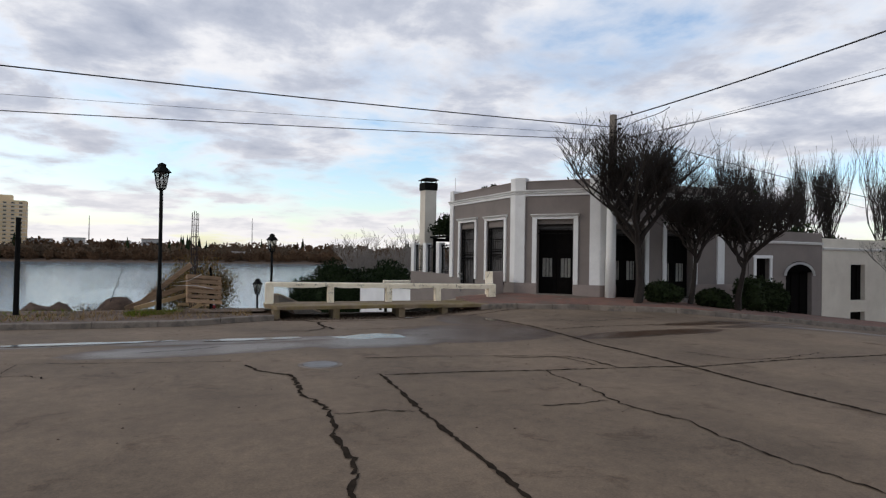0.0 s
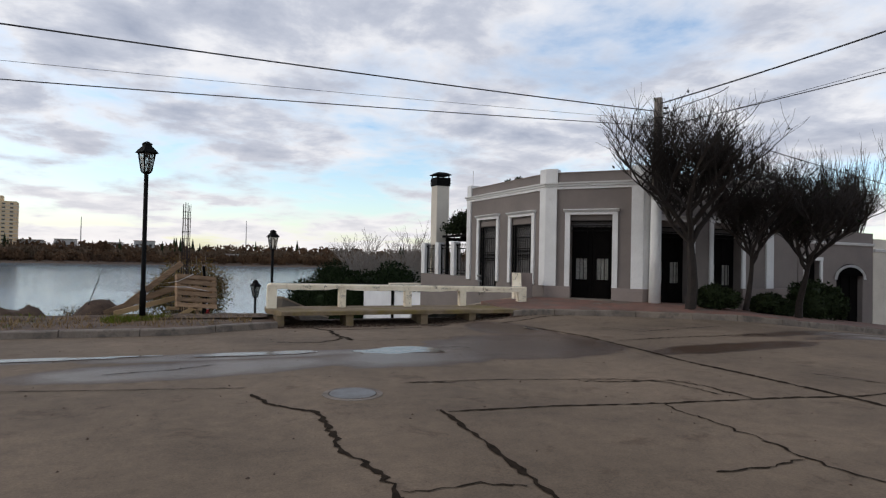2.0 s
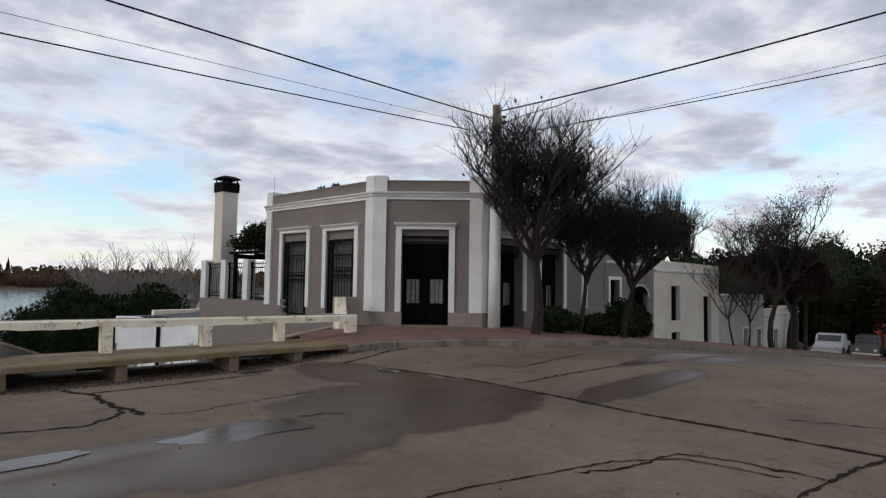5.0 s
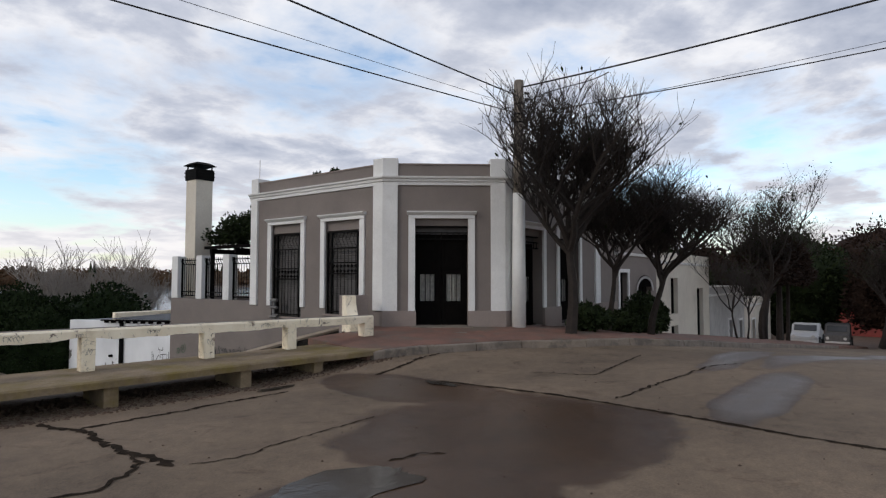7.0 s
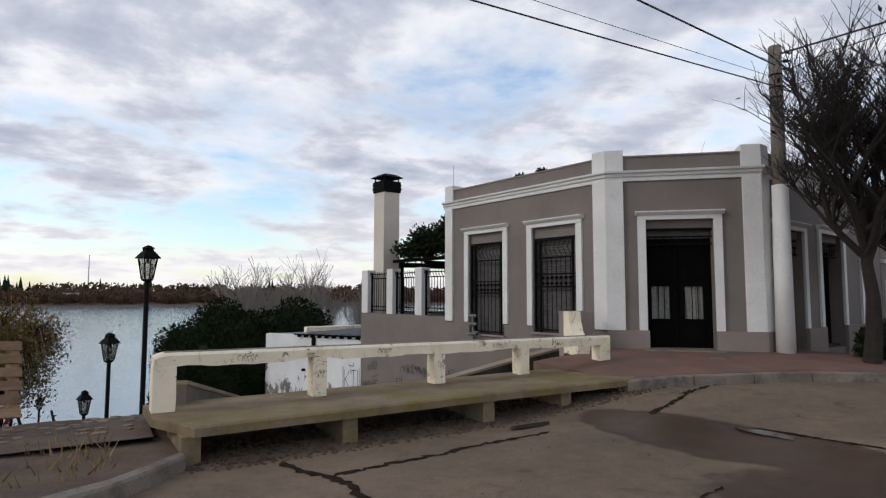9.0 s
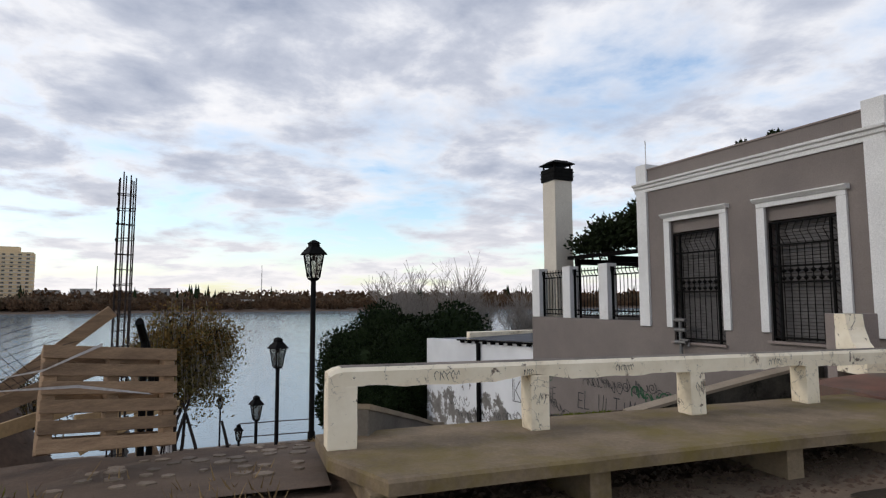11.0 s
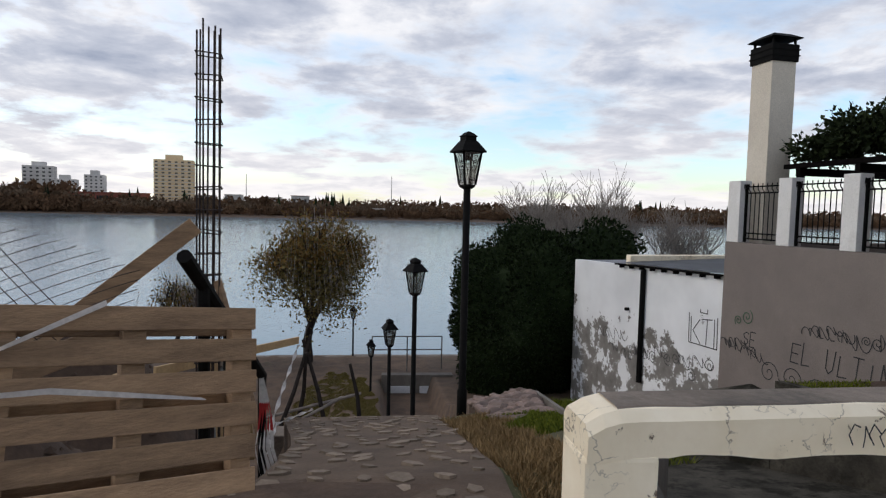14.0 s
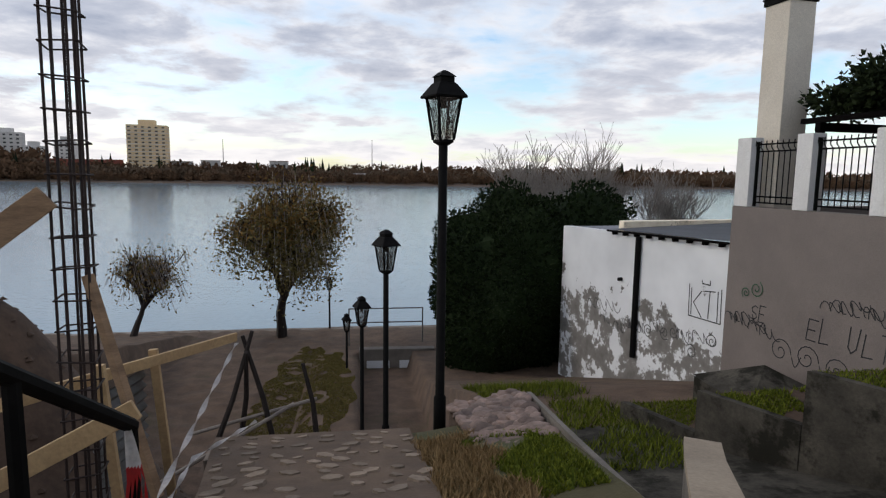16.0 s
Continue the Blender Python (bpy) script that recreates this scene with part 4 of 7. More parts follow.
bmesh.ops.solidify(rf, geom=rf.faces[:], thickness=-0.06)
part("roof", rf, M_ROOF, shed, "grey membrane roof")
for i in range(9):
    s = 0.2 + i * 0.5
    zz = -0.02 - 0.031 * s
    part("rafter_end", cube(s, s + 0.07, -0.1, 0.14, zz - 0.14, zz - 0.04), M_DARK, shed)
part("fascia", tube(bmesh.new(), [(0, 0.14, -0.06), (4.5, 0.14, -0.2)], 0.03, 6), M_DARK, shed)
part("parapet", rough_up(cube(4.5, 4.75, -5.5, -0.4, -0.5, 0.06, 0.02), 0.02), M_WHITEWASH, shed, "mossy flaking roof parapet")
part("parapet", rough_up(cube(0.0, 4.75, -5.75, -5.5, -0.5, 0.3, 0.02), 0.02), M_WHITEWASH, shed, "mossy flaking roof parapet")
part("roof", cube(4.75, LH, -5.5, -0.1, -0.46, -0.32), M_ROOF, shed, "grey membrane roof")
part("downpipe", tube(bmesh.new(), [(3.15, 0.07, -0.24), (3.15, 0.07, -3.5)], 0.075, 8), M_BLACK, shed, "black downpipe")
part("vent", tube(bmesh.new(), [(3.9, 0.0, -1.5), (3.9, 0.12, -1.5)], 0.05, 8), M_BLACK, shed)


# ---- street lamps ----
def street_lamp():
    """A black lantern on a plain round post; its foot is at the origin."""
    lamp = root("street_lamp", pose(0, 0, 0), "black iron lantern on a tall slim post", "street lamp", "lanterns on the way to the lake")
    part("post", tube(bmesh.new(), [(0, 0, 0), (0, 0, 0.5), (0, 0, 0.52), (0, 0, 2.95)], [0.062, 0.06, 0.045, 0.042], 12), M_BLACK, lamp, smooth=True)
    part("bracket", lathe(bmesh.new(), [(0.05, 2.93), (0.1, 2.96), (0.1, 2.985), (0.03, 2.99)], 4), M_BLACK, lamp)
    for k in range(4):
        a = math.pi / 4 + k * math.pi / 2
        c, s = math.cos(a), math.sin(a)
        part("rib", tube(bmesh.new(), [(0.1 * c, 0.1 * s, 2.98), (0.17 * c, 0.17 * s, 3.38)], 0.014, 5), M_BLACK, lamp)
    pane = bmesh.new()
    lo = [pane.verts.new((0.094 * math.cos(math.pi / 4 + k * math.pi / 2), 0.094 * math.sin(math.pi / 4 + k * math.pi / 2), 2.99)) for k in range(4)]
    hi = [pane.verts.new((0.162 * math.cos(math.pi / 4 + k * math.pi / 2), 0.162 * math.sin(math.pi / 4 + k * math.pi / 2), 3.37)) for k in range(4)]
    for k in range(4):
        pane.faces.new((lo[k], lo[(k + 1) % 4], hi[(k + 1) % 4], hi[k]))
    g = part("glass", pane, M_GLASS, lamp, "clear lantern glass")
    g.visible_shadow = False
    mesh = bmesh.new()
    for k in range(4):
        a0, a1 = math.pi / 4 + k * math.pi / 2, math.pi / 4 + (k + 1) * math.pi / 2
        for i in range(1, 8):
            f = i / 8
            for d in (-0.5, 0.5):
                p = []
                for h in (0, 1):
                    g2 = min(max(f + d * (h - 0.5), 0), 1)
                    r = 0.09 + 0.068 * h
                    x = r * ((1 - g2) * math.cos(a0) + g2 * math.cos(a1))
                    y = r * ((1 - g2) * math.sin(a0) + g2 * math.sin(a1))
                    p.append((x, y, 2.99 + 0.38 * h))
                tube(mesh, p, 0.0025, 3, False)
    part("mesh_guard", mesh, M_BLACK, lamp)
    part("roof", lathe(bmesh.new(), [(0.225, 3.36), (0.23, 3.375), (0.12, 3.49), (0.1, 3.5), (0.1, 3.545), (0.12, 3.55), (0.06, 3.59), (0.015, 3.61)], 4), M_BLACK, lamp, "black hipped lantern roof")
    part("bulb_holder", tube(bmesh.new(), [(0, 0, 3.37), (0, 0, 3.27)], 0.03, 8), M_BLACK, lamp)
    return lamp


LAMPS = [(2.18, 21.88, -1.37), (-0.84, 15.45, 0.1), (1.83, 25.3, -3.15), (1.5, 28.8, -4.89), (1.06, 37.0, -7.2), (0.14, 44.7, -7.2)]
first = street_lamp()
first.matrix_world = pose(*LAMPS[0], 0, 0, 20)
for x, y, z in LAMPS[1:]:
    copy_thing(first, pose(x, y, z, 0, 0, random.uniform(0, 40)))


# ---- utility pole and cables ----
pole = root("utility_pole", pose(12.4, 15.76, 0.15, 0, 0.4, 0), "round concrete utility pole with cable brackets", "utility pole")
part("shaft", tube(bmesh.new(), [(0, 0, 0), (0, 0, 6.05)], [0.15, 0.115], 14), M_POLE, pole, smooth=True)
part("sleeve", tube(bmesh.new(), [(0, 0, 0.0), (0, 0, 3.3)], [0.172, 0.145], 14), M_WHITE, pole, "whitewashed foot of the pole", smooth=True)
for z in (5.2, 5.45, 5.0):
    part("band", tube(bmesh.new(), [(0, 0, z), (0, 0, z + 0.03)], 0.128, 14), M_BLACK, pole)
for z, s in ((5.6, 1), (5.3, -1), (5.75, 1)):
    part("insulator", tube(bmesh.new(), [(0.1 * s, -0.1, z), (0.2 * s, -0.16, z)], 0.03, 6), M_BLACK, pole)


def cable(p, q, sag, r=0.012, label="black overhead cable slung from the pole"):
    pts = []
    for i in range(25):
        t = i / 24
        v = Vector(p).lerp(Vector(q), t)
        v.z -= 4 * sag * t * (1 - t)
        pts.append(v)
    return tagged(mesh_ob("cable", tube(bmesh.new(), pts, r, 5), M_CABLE, smooth=True), label, "cable", "overhead cables")


PX, PY = 12.42, 15.72
cable((PX, PY, 5.8), (-16.0, 12.93, 5.25), 0.14, 0.016)
cable((PX, PY, 5.38), (-16.0, 15.42, 4.36), 0.1, 0.012)
cable((PX, PY, 5.55), (-16.0, 15.41, 4.88), 0.1, 0.005, "thin overhead wire slung from the pole")
cable((PX, PY, 6.02), (16.0, -4.0, 8.0), 0.35, 0.02)
cable((PX, PY, 5.35), (17.5, -4.0, 7.0), 0.3, 0.012)
cable((PX, PY, 5.3), (21.0, -4.0, 8.6), 0.3, 0.006, "thin overhead wire slung from the pole")
cable((PX + 0.1, PY, 5.66), (48.0, 17.0, 2.6), 0.5, 0.014)
cable((PX + 0.1, PY, 5.45), (48.0, 17.6, 1.9), 0.5, 0.008)
a, b = Vector((PX + 0.06, PY - 0.1, 5.65)), Vector((PX + 0.45, PY - 2.1, 6.02))
pts = [a.lerp(b, t) + Vector((0.25 * math.sin(math.pi * t), 0, 0.22 * math.sin(math.pi * t) * (1 - t))) for t in np.linspace(0, 1, 12)]
part("service_loop", tube(bmesh.new(), [pole.matrix_world.inverted() @ q for q in pts], 0.012, 5), M_CABLE, pole, "looped black service cable")


# ---- plants ----
def grow(seed, height, spread, levels=4, trunk=0.13, fork=1.3, upright=0.6, kids=(4, 6), sides=6, tip=0.0034):
    """Bare limbs: tapered tubes that fork and thin out. Returns trunk, limbs, twigs as verts and faces, and the twig ends."""
    rnd = random.Random(seed)
    sets = [([], []), ([], []), ([], [])]
    tips = []

    def limb(p, d, length, r, level):
        V, F = sets[0 if level == 0 else 1 if level < 3 else 2]
        steps = 4 if level < levels else 3
        pts, q, dd = [p], p, d
        for i in range(steps):
            dd = (dd + Vector((rnd.gauss(0, 0.16), rnd.gauss(0, 0.16), upright * 0.16))).normalized()
            q = q + dd * length / steps
            pts.append(q)
        k = sides if level < 2 else 3
        base = len(V)
        for i, c in enumerate(pts):
            t = i / steps
            rr = max(r * (1 - 0.5 * t) if level < levels else r * (1 - 0.6 * t), tip)
            u = dd.cross(Vector((0.3, 0.2, 0.9)) if abs(dd.z) < 0.85 else Vector((1, 0, 0))).normalized()
            w = dd.cross(u)
            for j in range(k):
                a = 2 * math.pi * j / k
                V.append(tuple(c + rr * (math.cos(a) * u + math.sin(a) * w)))
        for i in range(steps):
            for j in range(k):
                F.append((base + i * k + j, base + i * k + (j + 1) % k, base + (i + 1) * k + (j + 1) % k, base + (i + 1) * k + j))
        tips.append((pts[-1], dd))
        if level >= levels:
            return
        count = rnd.randint(*kids) if level else kids[1]
        for c in range(count):
            t = rnd.uniform(0.35, 1.0) if level else rnd.uniform(0.75, 1.0)
            i = min(int(t * steps), steps - 1)
            o = pts[i].lerp(pts[i + 1], t * steps - i)
            a = 2 * math.pi * (c / count + rnd.uniform(-0.08, 0.08))
            side = Vector((math.cos(a), math.sin(a), 0)) * spread * rnd.uniform(0.6, 1.2)
            nd = (dd * 0.8 + side + Vector((0, 0, upright * 0.5))).normalized()
            limb(o, nd, length * rnd.uniform(0.55, 0.85), r * (0.52 if level else 0.58), level + 1)

    limb(Vector((0, 0, 0)), Vector((rnd.gauss(0, 0.05), rnd.gauss(0, 0.05), 1)).normalized(), height / fork / 1.9, trunk, 0)
    return sets, tips


def limbs(sets, material, t):
    cards("trunk", sets[0], material, t)
    tagged(cards("limb_frame", sets[1], material, t), kind="stuff")
    if sets[2][0]:
        tagged(cards("twig_crown", sets[2], material, t), kind="stuff")


def scatter_leaves(rnd, points, count, size, spread):
    V, F = [], []
    for i in range(count):
        p, _ = points[rnd.randrange(len(points))]
        c = Vector(p) + Vector((rnd.gauss(0, spread), rnd.gauss(0, spread), rnd.gauss(0, spread)))
        a = Vector((rnd.gauss(0, 1), rnd.gauss(0, 1), rnd.gauss(0, 1))).normalized() * size * rnd.uniform(0.6, 1.3)
        b = a.cross(Vector((rnd.gauss(0, 1), rnd.gauss(0, 1), rnd.gauss(0, 1)))).normalized() * size * 0.45
        k = len(V)
        V += [tuple(c - a), tuple(c + b), tuple(c + a), tuple(c - b)]
        F.append((k, k + 1, k + 2, k + 3))
    return V, F


def bare_tree(m, seed, height, spread, label, trunk=0.14, material=None, leaves=0, leaf_mat=None, leaf_size=0.05, group="bare street trees", **kw):
    t = root("tree", m, label, "tree", group)
    sets, tips = grow(seed, height, spread, trunk=trunk, **kw)
    limbs(sets, material or M_BARK, t)
    if leaves:
        tagged(cards("crown", scatter_leaves(random.Random(seed), tips, leaves, leaf_size, 0.12), leaf_mat, t, "few withered leaves left on the twigs"), kind="stuff")
    return t


STREET_TREES = [(12.4, 14.35, 0.22, 6.3, 11, 0.15, 5, 1.5), (14.6, 14.6, 0.12, 4.0, 23, 0.09, 5, 1.3), (16.1, 14.15, -0.05, 4.6, 37, 0.11, 5, 1.4), (26.0, 14.9, -1.2, 3.6, 41, 0.05, 4, 1.2), (28.4, 15.2, -1.45, 3.6, 43, 0.05, 4, 1.2), (33.5, 16.0, -1.9, 8.0, 53, 0.17, 5, 1.3), (47.5, 19.5, -3.0, 9.0, 57, 0.2, 5, 1.4), (53.5, 13.5, -3.6, 9.0, 58, 0.2, 5, 1.4)]
for x, y, z, h, seed, r, lv, fk in STREET_TREES:
    n_leaf = 90 if seed < 50 else 2600
    bare_tree(pose(x, y, z), seed, h, 1.2 if 20 < seed < 40 else 1.05, "bare dark street tree with dense upright twigs" if seed < 40 else "thin dark street tree with a few withered leaves", r, leaves=n_leaf, leaf_mat=M_SHRUB, leaf_size=0.06, levels=lv, fork=fk, upright=0.65, kids=(5, 6) if seed < 40 else (4, 5))
for k, (x, y, h) in enumerate(((33.0, 31.5, 12.0), (35.2, 30.8, 12.6), (36.8, 29.5, 11.6), (39.0, 28.8, 11.8), (42.5, 27.2, 12.4), (44.2, 26.4, 12.0), (46.0, 27.0, 11.5))):
    bare_tree(pose(x, y, -3.0), 80 + k, h * 0.56, 0.3, "tall slim leafless poplar behind the houses", 0.12, levels=4, fork=0.8, upright=1.4, kids=(5, 6), tip=0.007, group="poplars behind the houses")


def shrub(name, m, radii, count, size, material, label, category, lumps=7, seed=1, kind="", ragged=1.16, core=0.93):
    """A dense plant: many small leaves over an uneven lumpy body."""
    rnd = random.Random(seed)
    s = root(name, m, label, category, kind=kind)
    body = bmesh.new()
    bmesh.ops.create_icosphere(body, subdivisions=3, radius=1.0)
    centres = [Vector((rnd.gauss(0, 0.45), rnd.gauss(0, 0.45), rnd.uniform(-0.5, 0.75))) for _ in range(lumps)]

    def bulge(d):
        v = 0.72
        for c in centres:
            v = max(v, 0.72 + 0.35 * max(0.0, 1 - (d - c.normalized()).length / 0.8))
        return v + 0.12 * noise.noise(d * 2.6 + Vector((seed, 0, 0)))
    for v in body.verts:
        d = v.co.normalized()
        v.co = Vector((d.x * radii[0], d.y * radii[1], max(d.z, -0.75) * radii[2])) * bulge(d) * core
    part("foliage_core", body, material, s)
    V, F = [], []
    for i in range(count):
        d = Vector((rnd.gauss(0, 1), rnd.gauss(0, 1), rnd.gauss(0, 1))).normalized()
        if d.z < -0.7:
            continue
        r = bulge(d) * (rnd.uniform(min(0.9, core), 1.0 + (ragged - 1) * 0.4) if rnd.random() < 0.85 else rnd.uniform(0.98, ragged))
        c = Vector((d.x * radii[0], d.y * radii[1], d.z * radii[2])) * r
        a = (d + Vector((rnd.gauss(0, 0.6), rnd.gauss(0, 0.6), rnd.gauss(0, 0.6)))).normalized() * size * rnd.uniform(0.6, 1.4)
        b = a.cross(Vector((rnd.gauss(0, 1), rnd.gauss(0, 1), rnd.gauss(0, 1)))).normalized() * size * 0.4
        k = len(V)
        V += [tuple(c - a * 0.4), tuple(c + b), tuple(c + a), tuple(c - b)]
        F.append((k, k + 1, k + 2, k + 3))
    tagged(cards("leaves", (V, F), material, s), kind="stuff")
    return s


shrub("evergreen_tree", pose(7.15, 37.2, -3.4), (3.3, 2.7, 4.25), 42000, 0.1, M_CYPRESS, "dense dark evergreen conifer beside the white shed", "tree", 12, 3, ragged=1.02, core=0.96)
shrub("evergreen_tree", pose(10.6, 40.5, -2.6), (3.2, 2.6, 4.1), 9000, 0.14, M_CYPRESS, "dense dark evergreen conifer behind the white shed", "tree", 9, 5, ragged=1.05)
for x, y, z, r, h, seed in ((58, 12, 0.2, 4.4, 4.8, 31), (60, 20, 0.2, 4.8, 5.2, 32), (70, 15, 1.0, 5.2, 5.8, 33), (66, 6, 0.6, 5.4, 5.6, 34), (56, 25.5, -1.2, 4.2, 5.2, 39), (50, 24.5, -0.8, 3.6, 4.8, 40), (45, 24.5, -0.4, 3.4, 4.2, 44)):
    t_ = shrub("tree", pose(x, y, z), (r, r, h), 6000, 0.24, M_BROWNLEAF if seed in (31, 33, 34, 40) else M_SHRUB, "dark leafy tree at the bottom of the street", "tree", 9, seed)
    part("trunk", tube(bmesh.new(), [(0, 0, -6.5), (0.1, 0, 0)], [0.3, 0.2], 8), M_BARK, t_)
for x, y, z, r, h, seed in ((30.5, 25.0, 1.0, 2.6, 2.4, 35), (35.0, 25.5, 0.6, 2.4, 2.6, 36)):
    shrub("tree", pose(x, y, z), (r, r, h), 3000, 0.2, M_SHRUB, "dark evergreen behind the houses", "tree", 9, seed)
crown = shrub("street_tree", pose(38.0, 16.3, 2.1), (5.5, 1.8, 1.7), 14000, 0.13, M_BROWNLEAF, "dense brown-leaved street tree before the white house", "tree", 9, 38)
part("trunk", tube(bmesh.new(), [(0, 0, -4.6), (0.1, 0, -1.6), (-0.1, 0, 0.2)], [0.2, 0.15, 0.12], 8), M_BARK, crown)
part("trunk", tube(bmesh.new(), [(2.2, 0.1, -4.8), (2.0, 0, -1.6), (1.9, 0, 0.1)], [0.12, 0.1, 0.08], 8), M_BARK, crown)
# willow and a smaller one by the water
for x, y, z, h, seed, n_leaf in ((-1.95, 43.4, -6.3, 9.2, 5, 12500), (-8.3, 43.2, -6.2, 5.0, 8, 1200)):
    t = root("willow_tree", pose(x, y, z), "willow with thinning olive and orange leaves at the water's edge", "tree", "willows by the water")
    sets, tips = grow(seed, h, 0.8, levels=4, trunk=0.27 if h > 5 else 0.17, fork=1.5, upright=0.55, kids=(4, 5), tip=0.01)
    limbs(sets, M_BARK, t)
    rnd = random.Random(seed)
    VV, FF, hang = [], [], []
    for p, d in tips:
        q = Vector(p) + Vector((rnd.gauss(0, 0.3), rnd.gauss(0, 0.3), rnd.gauss(0, 0.2)))
        out = Vector((q.x, q.y, 0)).normalized() if q.length > 0.1 else Vector((1, 0, 0))
        ln = rnd.uniform(0.3, 1.0) * (0.5 + 0.14 * h * min(1.0, Vector((q.x, q.y)).length / 2.0))
        e = q + out * 0.35 * ln - Vector((0, 0, ln))
        k = len(VV)
        o = Vector((0.009, 0.009, 0))
        VV += [tuple(q - o), tuple(q + o), tuple(e + o * 0.4), tuple(e - o * 0.4)]
        FF.append((k, k + 1, k + 2, k + 3))
        hang += [(q.lerp(e, u), d) for u in (0.2, 0.5, 0.8, 1.0)]
    tagged(cards("twig_crown", (VV, FF), M_TWIG, t), kind="stuff")
    high = [a for a in hang if a[0].z > h * 0.55]
    tagged(cards("leaves", scatter_leaves(rnd, hang, n_leaf, 0.085, 0.2), M_WILLOW, t, "olive hanging leaves"), kind="stuff")
    tagged(cards("leaves", scatter_leaves(rnd, high or hang, n_leaf // 2, 0.085, 0.25), M_WILLOWB, t, "orange-brown withered leaves"), kind="stuff")

for x, y, z, h, seed in ((13.2, 52, -6.5, 6.9, 61), (16.5, 54, -6.5, 7.3, 67), (19.5, 53, -6.5, 6.8, 71), (15.5, 58, -6.5, 6.9, 73)):
    bare_tree(pose(x, y, z), seed, h * 1.05, 0.75, "leafless pale grey tree by the lake", 0.16, M_TWIG, levels=4, fork=1.0, upright=0.6, tip=0.013, kids=(5, 6), group="pale trees by the lake")

# creeper over the pergola
for s, r, h, zc, seed, cnt in ((6.1, 0.72, 0.66, 3.15, 9, 5200), (7.3, 0.85, 0.5, 2.9, 10, 4600), (8.3, 0.7, 0.4, 2.7, 12, 1500)):
    p = MW @ Vector((s, -1.2, zc))
    shrub("creeper", Matrix.Translation(p), (r, r * 1.1, h), cnt, 0.09, M_SHRUB, "dark green creeper growing over the pergola", "creeper", 5, seed, ragged=1.5, core=0.5)
p = MW @ Vector((6.6, -1.4, 2.4))
bare_tree(Matrix.Translation(p), 17, 2.4, 1.1, "bare twigs of a climber over the pergola", 0.03, levels=4, fork=2.2, upright=0.3, kids=(4, 5), group="climbers on the terrace")
for s, off, seed in ((LS - 1.2, 1.6, 21), (LS - 3.4, 1.6, 22), (LS - 5.4, 1.5, 24), (LS - 6.5, 1.5, 25)):
    p = MS @ Vector((s, off, 0.0))
    g = 0.75 if seed >= 24 else 0.4
    shrub("bush", Matrix.Translation((p.x, p.y, pavement_top(p.x, p.y) + g * 0.6)), (0.75, 0.55, g), 1500, 0.08, M_SHRUB, "low dark green bush in a pavement bed", "bush", 6, seed)


# ---- houses further down the street ----
def street_house(s0, s1, top, base, material, openings, label, depth=7.0):
    a = Vector((*EC, 0)) + Vector((*(SOUTH_DIR * s0), 0))
    b = Vector((*EC, 0)) + Vector((*(SOUTH_DIR * s1), 0))
    m, l = facing((b.x, b.y), (a.x, a.y))
    h = root("house", m, label, "house", "houses down the street")
    holes = [(l - (o[1] - s0), l - (o[0] - s0), o[2], o[3]) for o in openings]
    part("wall", wall(bmesh.new(), l, base - 1.2, top, 0.3, holes), material, h)
    part("wall", cube(0, 0.25, -depth, -0.3, base - 2, top), material, h)
    part("wall", cube(l - 0.25, l, -depth, -0.3, base - 2, top), material, h)
    part("wall", cube(0.25, l - 0.25, -depth, -depth + 0.25, base - 2, top), material, h)
    part("roof", cube(0.2, l - 0.2, -depth, -0.25, top - 0.35, top - 0.2), M_ROOF, h)
    part("cornice", moulding(bmesh.new(), 0, l, [(-0.02, top - 0.5), (0.06, top - 0.48), (0.09, top - 0.4), (-0.02, top - 0.38)]), M_WHITE, h)
    for o, q in zip(openings, holes):
        w = part("window" if o[2] > base + 0.4 else "door", cube(q[0], q[1], -0.24, -0.18, q[2], q[3]), M_DARK, h)
        for f in (0.33, 0.66):
            part("glazing_bar", cube(q[0] + (q[1] - q[0]) * f - 0.02, q[0] + (q[1] - q[0]) * f + 0.02, -0.17, -0.14, q[2], q[3]), M_DARK, w)
        if o[4]:
            for e in ((q[0] - 0.13, q[0], q[2], q[3]), (q[1], q[1] + 0.13, q[2], q[3]), (q[0] - 0.16, q[1] + 0.16, q[3], q[3] + 0.12)):
                part("trim", cube(e[0], e[1], -0.02, 0.04, e[2], e[3]), M_WHITE, h)
    return h, m, l


gray, MG, LG = street_house(7.25, 11.75, 2.7, -0.9, M_GREY, [(7.65, 8.45, -0.55, 1.62, True), (9.45, 11.1, -0.92, 1.1, False)], "low taupe house with an arched black gate and white trim")
arch = bmesh.new()
c0 = LG - (10.27 - 7.25)
for i in range(12):
    a0, a1 = math.pi * i / 12, math.pi * (i + 1) / 12
    q = [arch.verts.new((c0 + r * math.cos(a), 0.045, 0.95 + 0.55 * r * math.sin(a))) for a, r in ((a0, 0.83), (a1, 0.83), (a1, 1.0), (a0, 1.0))]
    arch.faces.new(q)
bmesh.ops.solidify(arch, geom=arch.faces[:], thickness=0.06)
part("arch_trim", arch, M_WHITE, gray, "white arch over the gate")
gate_top = bmesh.new()
vs = [gate_top.verts.new((c0 + 0.83 * math.cos(math.pi * i / 12), 0.012, 1.09 + 0.44 * math.sin(math.pi * i / 12))) for i in range(13)]
gate_top.faces.new(vs)
bmesh.ops.solidify(gate_top, geom=gate_top.faces[:], thickness=0.02)
part("gate_top", gate_top, M_DARK, gray)
